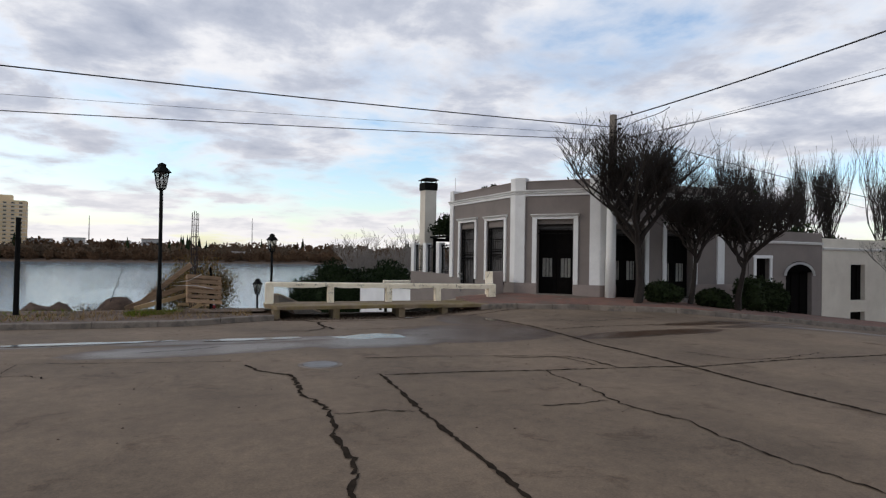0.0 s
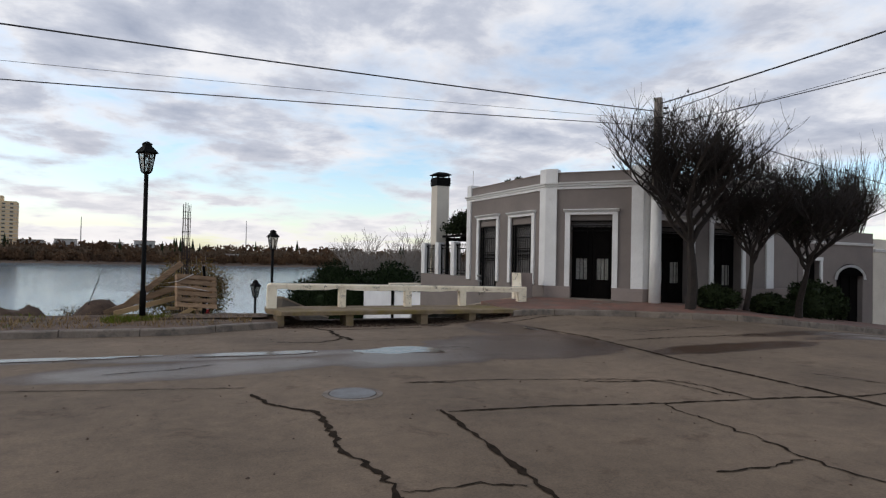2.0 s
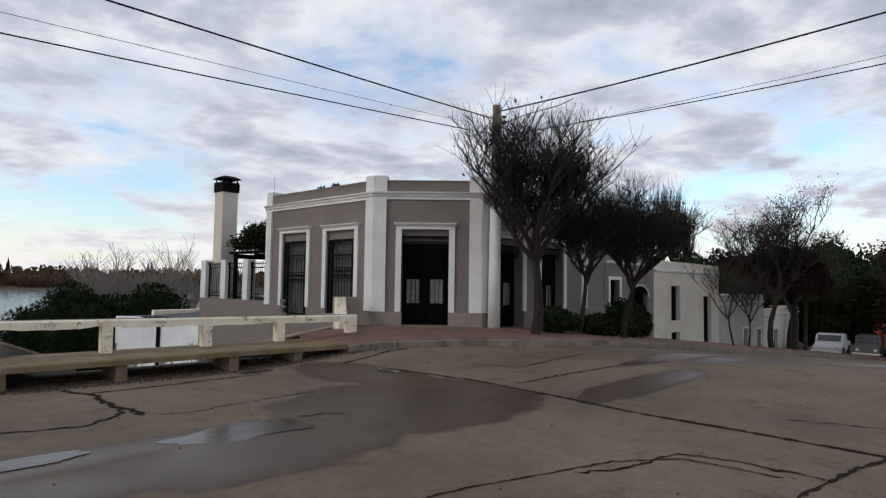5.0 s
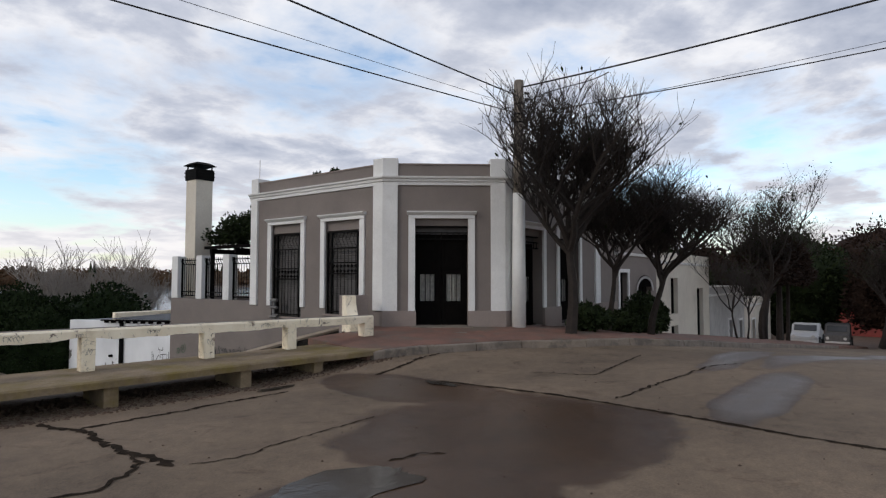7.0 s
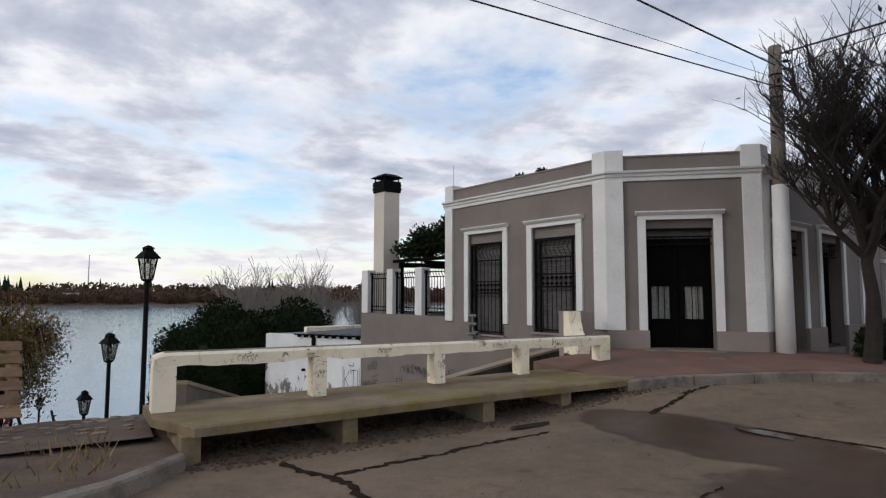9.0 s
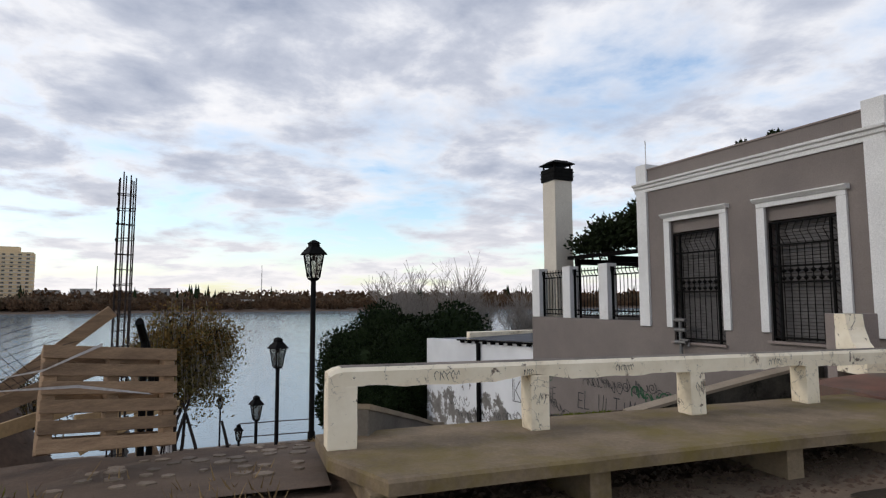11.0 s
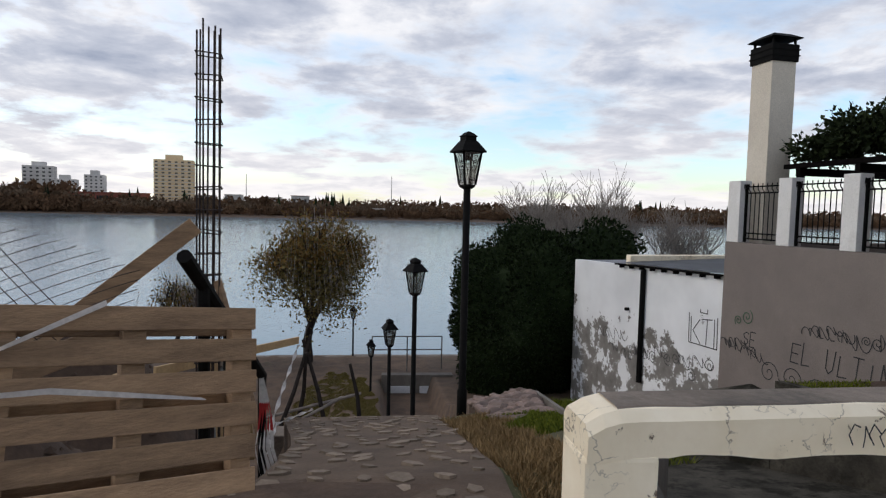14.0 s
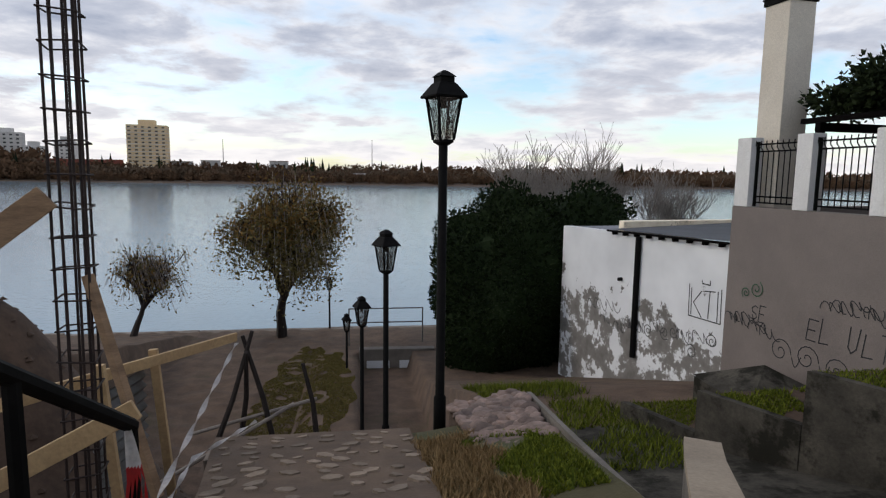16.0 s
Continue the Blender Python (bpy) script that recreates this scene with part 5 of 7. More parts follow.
street_house(11.78, 20.6, 2.5, -1.3, M_CREAM, [(13.75, 14.8, -0.12, 1.42, False), (13.75, 14.8, -1.2, -0.62, False), (18.1, 19.3, -1.9, 0.93, False)], "cream rendered house with brown shutters and a basement window")
street_house(20.65, 30.0, 0.95, -2.4, M_PALE, [(25.2, 26.2, -2.2, -1.0, True), (28.2, 29.2, -2.4, -1.2, True)], "long low white house further down the street")
street_house(30.05, 41.0, 0.0, -3.1, M_CREAM, [(32.6, 33.8, -2.8, -1.4, True), (37.0, 38.2, -3.2, -1.7, True)], "low cream house at the bottom of the street")
red = root("house", pose(96, 16.5, -5.5), "red painted house with pale upper windows on the far side", "house", "houses down the street")
part("wall", cube(-9, 9, -6, 6, 0, 10.6), M_REDWALL, red)
part("roof", cube(-9.4, 9.4, -6.4, 6.4, 10.6, 11.0), M_ROOF, red)
for yy in (-3.4, -0.4, 2.6):
    part("window", cube(-9.1, -8.95, yy, yy + 1.8, 8.2, 10.0), M_PALE, red)

# ---- construction site ----
PAL_A, PAL_B = (-0.3, 17.06), (0.55, 17.55)
mp_, lp_ = facing(PAL_B, PAL_A)
pal = root("pallet", mp_ @ pose(0, 0, 0.04, 15, -6, 0), "weathered wooden pallet standing on edge as a barrier", "pallet")
for i in range(6):
    z = i * 0.142
    h = 0.1
    p = cube(-0.02, lp_ + 0.02, 0.0, 0.022, z, z + h, 0.004, pose(0, 0, 0, 0, random.uniform(-0.6, 0.6), 0))
    part("slat", p, M_WOODOLD, pal)
for s in (0.04, lp_ / 2, lp_ - 0.04):
    part("bearer", cube(s - 0.045, s + 0.045, -0.1, -0.002, 0.0, 0.8, 0.006), M_WOODOLD, pal)
for i in range(3):
    part("back_slat", cube(0, lp_, -0.124, -0.102, 0.03 + i * 0.33, 0.13 + i * 0.33, 0.004), M_WOODOLD, pal)

reb = root("rebar_column", pose(-0.36, 20.28, -1.55, 0, 0.3, 10), "tall rusty rebar cage of an unfinished column", "rebar column")
for sx in (-1, -0.35, 0.35, 1):
    for sy in (-1, 1):
        part("bar", tube(bmesh.new(), [(sx * 0.09, sy * 0.09, 0), (sx * 0.09 + random.uniform(-0.02, 0.02), sy * 0.09, 4.35 + random.uniform(-0.08, 0.08))], 0.009, 6), M_RUST, reb)
for i in range(22):
    z = 0.15 + i * 0.19
    d = random.uniform(-0.02, 0.02)
    st = bmesh.new()
    c = [(-0.103, -0.103, z), (0.103, -0.103, z + d), (0.103, 0.103, z), (-0.103, 0.103, z - d)]
    for k in range(4):
        tube(st, [c[k], c[(k + 1) % 4]], 0.006, 5)
    part("stirrup", st, M_RUST, reb)


def beam(name, p, q, w, h, material, label, category, group=""):
    """A squared timber from p to q."""
    p, q = Vector(p), Vector(q)
    d = q - p
    b = root(name, Matrix.Translation(p) @ d.to_track_quat("X", "Z").to_matrix().to_4x4(), label, category, group)
    part("timber", cube(0, d.length, -w / 2, w / 2, -h / 2, h / 2, 0.005), material, b)
    return b


beam("plank", (-1.75, 19.75, -0.02), (-0.42, 20.15, 1.13), 0.05, 0.15, M_WOODOLD, "thick weathered plank leaning up against the rebar column", "plank", "timbers of the building site")

# ---- far shore ----
def far_shore():
    rnd = random.Random(77)
    for name, mat, y0, count, hh in (("far_woods", M_WOODS, 461, 1500, (4, 9)), ("far_woods", M_WOODSB, 474, 1200, (5, 11)), ("far_woods", M_WOODS, 500, 700, (8, 15))):
        V, F = [], []
        for i in range(count):
            x = -700 + 1500 * (i + rnd.random()) / count
            y = y0 + rnd.uniform(0, 30)
            h = rnd.uniform(*hh) * (1.6 if x < -0.46 * y else 1.0)
            w = h * rnd.uniform(0.4, 0.75)
            zb = land(x, y)
            for j in range(84):
                d = Vector((rnd.gauss(0, 1), rnd.gauss(0, 1), rnd.gauss(0, 1))).normalized() * rnd.uniform(0.45, 1.0)
                c = Vector((x + d.x * w, y + d.y * w, zb + h * 0.46 + d.z * h * 0.5))
                u = Vector((rnd.gauss(0, 0.5), rnd.gauss(0, 0.5), rnd.uniform(0.3, 1.0))) * h * 0.12
                s = u.cross(Vector((rnd.gauss(0, 1), rnd.gauss(0, 1), rnd.gauss(0, 0.3)))).normalized() * h * 0.07
                k = len(V)
                V += [tuple(c - u - s * 0.4), tuple(c + s), tuple(c + u), tuple(c - s)]
                F.append((k, k + 1, k + 2, k + 3))
        tagged(cards(name, (V, F), mat), "brown leafless woods along the far shore", "trees", kind="stuff")


far_shore()
rnd = random.Random(4)
V, F = [], []
for i in range(60):
    x, y = rnd.uniform(-420, 420), rnd.uniform(480, 540)
    if i < 14:
        x = -30 + rnd.gauss(0, 12)
    h, z = rnd.uniform(11, 19), land(x, y)
    k = len(V)
    w = h * 0.17
    V += [(x + w * math.cos(a), y + w * math.sin(a), z + 1) for a in (0, 1.26, 2.5, 3.8, 5.0)] + [(x, y, z + h)]
    F += [(k + j, k + (j + 1) % 5, k + 5) for j in range(5)]
tagged(cards("far_conifers", (V, F), M_CYPRESS), "dark pointed conifers above the far woods", "trees", kind="stuff")


def tower(x, y, w, d, h, floors, bays, label, material, z0=-3.0):
    t = root("apartment_building", pose(x, y, z0, 0, 0, math.degrees(math.atan2(-x, y)) * 0.6), label, "building", "towers across the lake")
    part("wall", cube(-w / 2, w / 2, -d / 2, d / 2, 0, h), material, t)
    part("penthouse", cube(-w * 0.22, w * 0.2, -d * 0.3, d * 0.3, h, h + 4), material, t)
    for i in range(floors):
        z = 2 + i * (h - 2) / floors
        part("slab", cube(-w / 2 - 0.3, w / 2 + 0.3, -d / 2 - 0.5, d / 2, z - 0.35, z), M_PALE, t)
        for j in range(bays):
            a = -w / 2 + (j + 0.2) * w / bays
            part("window", cube(a, a + 0.42 * w / bays, -d / 2 - 0.06, -d / 2 + 0.1, z + 0.5, z + 0.55 * (h - 2) / floors), M_GLASSBLK, t)
    return t


tower(-160, 520, 29, 16, 40, 13, 6, "tall ochre apartment block across the lake", M_TOWER)
tower(-325, 640, 26, 16, 39, 10, 5, "pale apartment block across the lake", M_PALE)
tower(-292, 620, 20, 14, 26, 7, 5, "pale apartment block across the lake", M_PALE)
tower(-256, 600, 16, 14, 30, 9, 4, "grey apartment block across the lake", M_PALE)


def far_house(x, y, w, h, roof, label="small pale house among the trees across the lake", wall=M_PALE):
    t = root("far_house", pose(x, y, land(x, y) + 1.0), label, "house", "houses across the lake")
    part("wall", cube(-w / 2, w / 2, -4, 4, -3, h), wall, t)
    r = bmesh.new()
    prism(r, [(-w / 2 - 0.6, -4.6), (w / 2 + 0.6, -4.6), (w / 2 + 0.6, 4.6), (-w / 2 - 0.6, 4.6)], h, h + 0.3)
    part("roof", r, roof, t)
    for k in range(3):
        part("window", cube(-w / 2 + w * (k + 0.3) / 3, -w / 2 + w * (k + 0.7) / 3, -4.1, -3.9, h * 0.4, h * 0.8), M_GLASSBLK, t)


for x, y, w, h, rf_ in ((5, 484, 9, 5, M_PALE), (-140, 530, 18, 11.5, M_PALE), (-118, 540, 14, 12.5, M_PALE), (-85, 530, 16, 11, M_PALE), (-60, 520, 14, 13, M_REDTILE)):
    far_house(x, y, w, h, rf_)
far_house(-212, 515, 66, 12, M_REDTILE, "long red brick building among the trees across the lake", M_REDTILE)
for x, h in ((-112, 32), (17, 34)):
    mst = root("radio_mast", pose(x, 560, -2), "thin lattice mast on the far shore", "mast")
    part("mast", tube(bmesh.new(), [(0, 0, 0), (0, 0, h)], [0.6, 0.25], 4), M_PALE, mst)


# ---- sunken court: retaining walls, planters, stair ----
def strip_wall(name, pts, thick, depth, material, label, category="wall", cap=None):
    """A wall along points (x, y, top); it goes down by depth."""
    w = root(name, pose(0, 0, 0), label, category, kind="structure")
    bm = bmesh.new()
    rings = []
    for i, p in enumerate(pts):
        a, b = Vector(pts[max(i - 1, 0)]), Vector(pts[min(i + 1, len(pts) - 1)])
        d = Vector((b.x - a.x, b.y - a.y, 0)).normalized()
        o = Vector((-d.y, d.x, 0)) * thick / 2
        v = Vector(p)
        dn = Vector((0, 0, depth))
        rings.append([bm.verts.new(q) for q in (v - o - dn, v - o, v + o, v + o - dn)])
    for a, b in zip(rings, rings[1:]):
        for k in range(4):
            bm.faces.new((a[k], a[(k + 1) % 4], b[(k + 1) % 4], b[k]))
    bm.faces.new(rings[0][::-1]), bm.faces.new(rings[-1])
    bmesh.ops.recalc_face_normals(bm, faces=bm.faces)
    part("masonry", bm, material, w)
    if cap:
        cb = bmesh.new()
        rings = []
        for i, p in enumerate(pts):
            a, b = Vector(pts[max(i - 1, 0)]), Vector(pts[min(i + 1, len(pts) - 1)])
            d = Vector((b.x - a.x, b.y - a.y, 0)).normalized()
            o = Vector((-d.y, d.x, 0)) * (thick / 2 + 0.012)
            v = Vector(p) + Vector((0, 0, 0.004))
            e = Vector((0, 0, 0.045))
            rings.append([cb.verts.new(q) for q in (v - o, v - o + e, v + o + e, v + o)])
        for a, b in zip(rings, rings[1:]):
            for k in range(4):
                cb.faces.new((a[k], a[(k + 1) % 4], b[(k + 1) % 4], b[k]))
        cb.faces.new(rings[0][::-1]), cb.faces.new(rings[-1])
        bmesh.ops.recalc_face_normals(cb, faces=cb.faces)
        part("coping", cb, cap, w)
    return w


strip_wall("retaining_wall", [(2.3, 16.95, 0.02), (2.55, 17.8, -0.08), (2.77, 18.95, -0.3), (2.95, 20.3, -0.6), (3.2, 22.25, -1.0)], 0.045, 2.2, M_CONCG, "grey concrete retaining wall beside the stone ramp")
strip_wall("stair_wall", [(2.0, 16.95, 0.34), (2.87, 18.5, -0.1), (3.36, 19.35, -0.36), (3.6, 19.75, -0.45)], 0.2, 2.2, M_CONCG, "low tan concrete wall of the stair", cap=M_TANC)
strip_wall("stair_wall", [(6.35, 19.3, -0.4), (7.4, 19.3, -0.22), (8.7, 19.25, 0.0), (9.9, 19.2, 0.18)], 0.24, 2.2, M_CONC, "dark concrete stair wall with a tan coping", cap=M_TANC)
strip_wall("boundary_wall", [(2.3, 17.0, -0.3), (5, 17.05, -0.28), (8.9, 17.2, -0.16)], 0.12, 1.6, M_CONC, "dark concrete wall under the bench", cap=None)


def planter(far, near, top, seed, back=9.2):
    """A stepped concrete planter with a grass top: its front runs from the far to the near corner."""
    p = root("planter", pose(0, 0, 0), "dark stained concrete planter filled with green grass", "planter", "stepped planters")
    (xf, yf), (xn, yn) = far, near
    part("front_wall", prism(bmesh.new(), [near, (xn + 0.13, yn), (xf + 0.13, yf), far], top - 2.4, lambda x, y: top + 0.02 * (yf - y)), M_CONC, p)
    part("side_wall", prism(bmesh.new(), [(xn + 0.13, yn), (back, yn), (back, yn + 0.13), (xn + 0.076, yn + 0.13)], top - 2.4, top - 0.004), M_CONC, p)
    part("soil", prism(bmesh.new(), [(xn + 0.08, yn + 0.13), (back, yn + 0.13), (back, yf), (xf + 0.13, yf)], top - 2.4, lambda x, y: top - 0.05 + 0.05 * noise.noise(Vector((x, y, seed)))), M_DIRT, p)
    rnd = random.Random(seed)
    V, F = [], []
    for i in range(9000):
        y = rnd.uniform(yn + 0.14, yf)
        x = rnd.uniform(xn + 0.13 + (xf - xn) * (y - yn) / (yf - yn), min(back, xn + 2.6))
        if noise.noise(Vector((x * 1.6, y * 1.6, seed))) < -0.2:
            continue
        blade(V, F, rnd, x, y, top - 0.06, 0.07, 0.016)
    tagged(cards("grass", (V, F), M_GRASS, p), kind="stuff")


def blade(V, F, rnd, x, y, z, h, w=0.011):
    h *= rnd.uniform(0.4, 1.2)
    a = rnd.uniform(0, 6.28)
    dx, dy = w * math.cos(a), w * math.sin(a)
    lx, ly = rnd.gauss(0, 0.5) * h, rnd.gauss(0, 0.5) * h
    k = len(V)
    V += [(x - dx, y - dy, z - 0.01), (x + dx, y + dy, z - 0.01), (x + lx, y + ly, z + h)]
    F.append((k, k + 1, k + 2))


planter((5.2, 26.6), (5.74, 25.3), -3.0, 4, 8.9)
planter((5.74, 25.29), (6.26, 23.99), -2.42, 1, 9.0)
planter((6.27, 23.98), (6.83, 22.64), -1.76, 2, 9.1)
planter((6.84, 22.63), (7.42, 21.2), -1.03, 3, 9.2)
heap = bmesh.new()
prism(heap, [(7.5, 24.6), (9.2, 24.6), (9.2, 26.0), (7.5, 26.0)], -3.4, -2.3)
lathe(heap, [(1.15, -2.3), (0.03, -1.9)], 4, (8.35, 25.3, 0))
tagged(mesh_ob("concrete_mound", rough_up(heap, 0.03, 1.5), M_CONC), "dark gabled concrete cap against the terrace wall", "mound")
court_floor = bmesh.new()
rows = []
for y in np.linspace(17.5, 25.0, 16):
    rows.append([court_floor.verts.new((x, y, court(y) + 0.03)) for x in np.linspace(lerp(y, *EDGE) + 0.1, 9.3, 10)])
for a, b in zip(rows, rows[1:]):
    for k in range(9):
        court_floor.faces.new((a[k], a[k + 1], b[k + 1], b[k]))
tagged(mesh_ob("court_floor", court_floor, M_CONC), "dark stained concrete floor of the sunken court", "floor", kind="structure")


def meadow(name, material, label, count, h, seed, inside, zf, box_, w=0.011, cut=-0.22):
    rnd = random.Random(seed)
    V, F = [], []
    while count > 0:
        x, y = rnd.uniform(box_[0], box_[1]), rnd.uniform(box_[2], box_[3])
        count -= 1
        if inside(x, y) and noise.noise(Vector((x * 1.4, y * 1.4, seed))) > cut:
            blade(V, F, rnd, x, y, zf(x, y), h, w)
    return tagged(cards(name, (V, F), material), label, "grass", kind="stuff")


bank_z = lambda x, y: slope(y) + bank_lift(x, y) + 0.03
bank = bmesh.new()
rows = []
for y in np.linspace(16.9, 22.25, 30):
    x0, x1 = PX1(y) - 0.02, lerp(y, *EDGE) - 0.02
    rows.append([bank.verts.new((x0 + (x1 - x0) * t, y, slope(y) + bank_lift(x0 + (x1 - x0) * t, y) + 0.03 + 0.015 * noise.noise(Vector((t * 5, y * 4, 1))))) for t in np.linspace(0, 1, 10)])
for a, b in zip(rows, rows[1:]):
    for k in range(9):
        bank.faces.new((a[k], a[k + 1], b[k + 1], b[k]))
tagged(mesh_ob("bank", bank, M_LAWN, smooth=True), "narrow earth bank between the ramp and the retaining wall", "bank", kind="structure")
meadow("grass", M_DRY, "dry straw-coloured grass on the bank beside the path", 20000, 0.065, 11, lambda x, y: 1.84 < x < 2.34 + 0.25 * noise.noise(Vector((x, y * 2, 4))), bank_z, (1.84, 2.8, 17.4, 21.2), 0.007, -0.6)
meadow("grass", M_GRASS, "green grass on the bank behind the bench", 34000, 0.032, 12, lambda x, y: x < lerp(y, *EDGE) - 0.08 and x > 2.2 + 0.1 * (20.7 - y), bank_z, (2.1, 3.2, 17.2, 20.9), 0.012, -0.15)
meadow("grass", M_GRASS, "green grass below the retaining wall", 9000, 0.16, 13, lambda x, y: x > lerp(y, *EDGE) + 0.15, lambda x, y: court(y) + 0.03, (3.4, 6.0, 23.0, 29.0))
meadow("grass", M_GRASS, "tufts of grass beside the pallet", 1500, 0.15, 14, lambda x, y: True, lambda x, y: verge_z(x, y) - 0.03, (-1.7, -0.4, 15.9, 16.95))
meadow("grass", M_DRY, "dry grass stalks on the verge", 1600, 0.14, 15, lambda x, y: y > kerb_line(x) + 0.5, verge_z, (-6.5, 1.3, 14.6, 17.0))
meadow("grass", M_GRASS, "sparse grass along the verge", 2500, 0.08, 16, lambda x, y: y > kerb_line(x) + 0.4, verge_z, (-14, -3.0, 14.4, 18.0))
def lawn_shape(x, y):
    return ((x + 0.2) / (1.5 + 0.3 * noise.noise(Vector((y * 0.5, 0, 0))))) ** 2 + ((y - 34.5) / 6.5) ** 2 < 1 + 0.4 * noise.noise(Vector((x * 1.5, y * 0.8, 3)))


meadow("grass", M_LAWNLEAF, "patchy olive lawn beside the lower path", 60000, 0.03, 21, lawn_shape, lambda x, y: land(x, y) + 0.01, (-2.0, 1.5, 29.0, 41.0), 0.022, -0.35)

# ---- lower quay: culvert wall with a railing ----
cul = root("culvert", pose(3.0, 39.2, -6.95, 0, 0, -2), "old concrete culvert with two pale panels by the lake", "culvert")
part("wall", cube(-1.5, 1.5, 0, 0.4, 0, 1.35, 0.02), M_CONCG, cul)
# two thin pale slabs on the wall's face, not holes through it
for x in (-0.75, 0.55):
    part("opening", cube(x - 0.45, x + 0.45, -0.03, 0.02, 0.25, 0.88, 0.01), M_PALE_PANEL, cul, "pale flat panel")
part("floor", cube(-1.5, 1.5, -3.5, 0, 0.0, 0.06), M_CONC, cul)
rl = root("railing", pose(2.66, 41.0, -5.5), "white pipe railing above the culvert", "railing")
for x in (-1.56, 0.0, 1.56):
    part("post", tube(bmesh.new(), [(x, 0, -0.6), (x, 0, 1.15)], 0.03, 6), M_TIN, rl)
for z in (0.55, 1.15):
    part("rail", tube(bmesh.new(), [(-1.58, 0, z), (1.58, 0, z)], 0.03, 6), M_TIN, rl)
quay = root("quay_wall", pose(0, 45.2, -7.0), "low stone quay wall at the lake's edge", "quay wall", kind="structure")
for i in range(26):
    part("block", rough_up(cube(-26 + i * 2, -24.02 + i * 2, -0.3, 0.25, -0.5, 0.72 + random.uniform(-0.04, 0.04), 0.03), 0.03), M_KERB, quay)

# ---- building site ----
beam("stake", (0.16, 20.0, -0.7), (-0.266, 20.245, 0.645), 0.05, 0.06, M_WOODOLD, "brown weathered stake leaning beside the rebar", "stake", "timbers of the building site")
beam("batten", (-0.78, 20.2, -0.15), (0.144, 22.56, -0.4), 0.03, 0.09, M_WOODNEW, "fresh pine batten nailed along the stakes", "batten", "timbers of the building site")
beam("batten", (-0.6, 19.6, -0.4), (0.2, 19.62, 0.02), 0.03, 0.11, M_WOODNEW, "fresh pine batten low between the stakes", "batten", "timbers of the building site")
for x, y, z in ((-0.42, 20.7, -0.07), (-0.32, 21.5, -0.2)):
    beam("stake", (x + 0.1, y, z - 1.3), (x, y, z), 0.05, 0.07, M_WOODNEW, "fresh pine stake driven into the soil", "stake", "timbers of the building site")
beam("plank", (-1.6, 17.0, 0.0), (-0.3, 18.35, 0.3), 0.03, 0.12, M_WOODNEW, "pale plank lying behind the pallet", "plank", "timbers of the building site")
beam("plank", (-2.0, 18.2, -0.1), (-0.2, 18.3, 0.63), 0.04, 0.14, M_WOODOLD, "weathered plank behind the pallet", "plank", "timbers of the building site")
tin = bmesh.new()
rows = []
for i in range(61):
    t = i / 60
    o = 0.018 * math.sin(i * math.pi / 2)
    rows.append([tin.verts.new((-0.5 + 0.1 * h + o, 20.75 + 0.75 * h, -1.7 + 1.35 * t)) for h in (0, 1)])
for a, b in zip(rows, rows[1:]):
    tin.faces.new((a[0], a[1], b[1], b[0]))
bmesh.ops.solidify(tin, geom=tin.faces[:], thickness=0.002)
tagged(mesh_ob("corrugated_sheet", tin, M_TIN), "grey corrugated metal sheet standing behind the stakes", "metal sheet")

hr = root("handrail", pose(0, 0, 0), "black welded steel handrail beside the ramp", "handrail")
part("rail", tube(bmesh.new(), [(0.24, 17.68, 1.07), (0.265, 18.5, 0.56), (0.29, 19.3, 0.06)], 0.035, 8), M_BLACK, hr)
for x, y, z in ((0.25, 17.95, 0.9), (0.262, 18.4, 0.62), (0.29, 19.29, 0.06)):
    part("post", tube(bmesh.new(), [(x, y, slope(y) - 0.3), (x, y, z)], 0.03, 8), M_BLACK, hr)

stk = root("stick_barrier", pose(0.2, 22.4, -1.75), "dark crossed sticks of a makeshift barrier", "barrier")
for a, b in (((-0.35, 0, 0), (0.1, 0.2, 1.4)), ((0.35, 0.1, 0), (0.0, 0.2, 1.35)), ((-0.1, 0.5, 0.1), (0.05, 0.1, 1.2)), ((0.75, 0.2, 0.15), (0.6, 0.3, 1.0))):
    part("stick", tube(bmesh.new(), [a, tuple((Vector(a) + Vector(b)) / 2 + Vector((0.03, 0, 0))), b], [0.035, 0.03, 0.022], 6), M_BARK, stk)
for a, b in (((-0.5, 0.1, 0.35), (0.75, 0.3, 0.6)), ((-0.9, -0.8, 0.1), (0.5, 0.3, 0.55))):
    part("cross_stick", tube(bmesh.new(), [a, b], 0.02, 6), M_TWIG, stk)


def tape(pts, label, width=0.05, twist=1.0, red=True):
    """Barrier tape: alternating white and red lengths of a hanging band."""
    t = root("barrier_tape", pose(0, 0, 0), label, "barrier tape", "barrier tapes")
    P = [Vector(p) for p in pts]
    fine_pts = []
    for a, b in zip(P, P[1:]):
        k = max(2, int((b - a).length / 0.06))
        fine_pts += [a.lerp(b, i / k) for i in range(k)]
    fine_pts.append(P[-1])
    for s in range(0, len(fine_pts) - 1, 3):
        seg = fine_pts[s:s + 4]
        bm = bmesh.new()
        vs = []
        for i, q in enumerate(seg):
            ang = (s + i) * 0.35 * twist
            o = Vector((math.cos(ang), 0.3 * math.sin(ang), math.sin(ang))) * width / 2
            vs.append((bm.verts.new(q - o), bm.verts.new(q + o)))
        for a, b in zip(vs, vs[1:]):
            bm.faces.new((a[0], a[1], b[1], b[0]))
        bmesh.ops.solidify(bm, geom=bm.faces[:], thickness=0.002)
        part("band", bm, M_TAPER if red and (s // 3) % 3 == 1 else M_TAPEW, t)


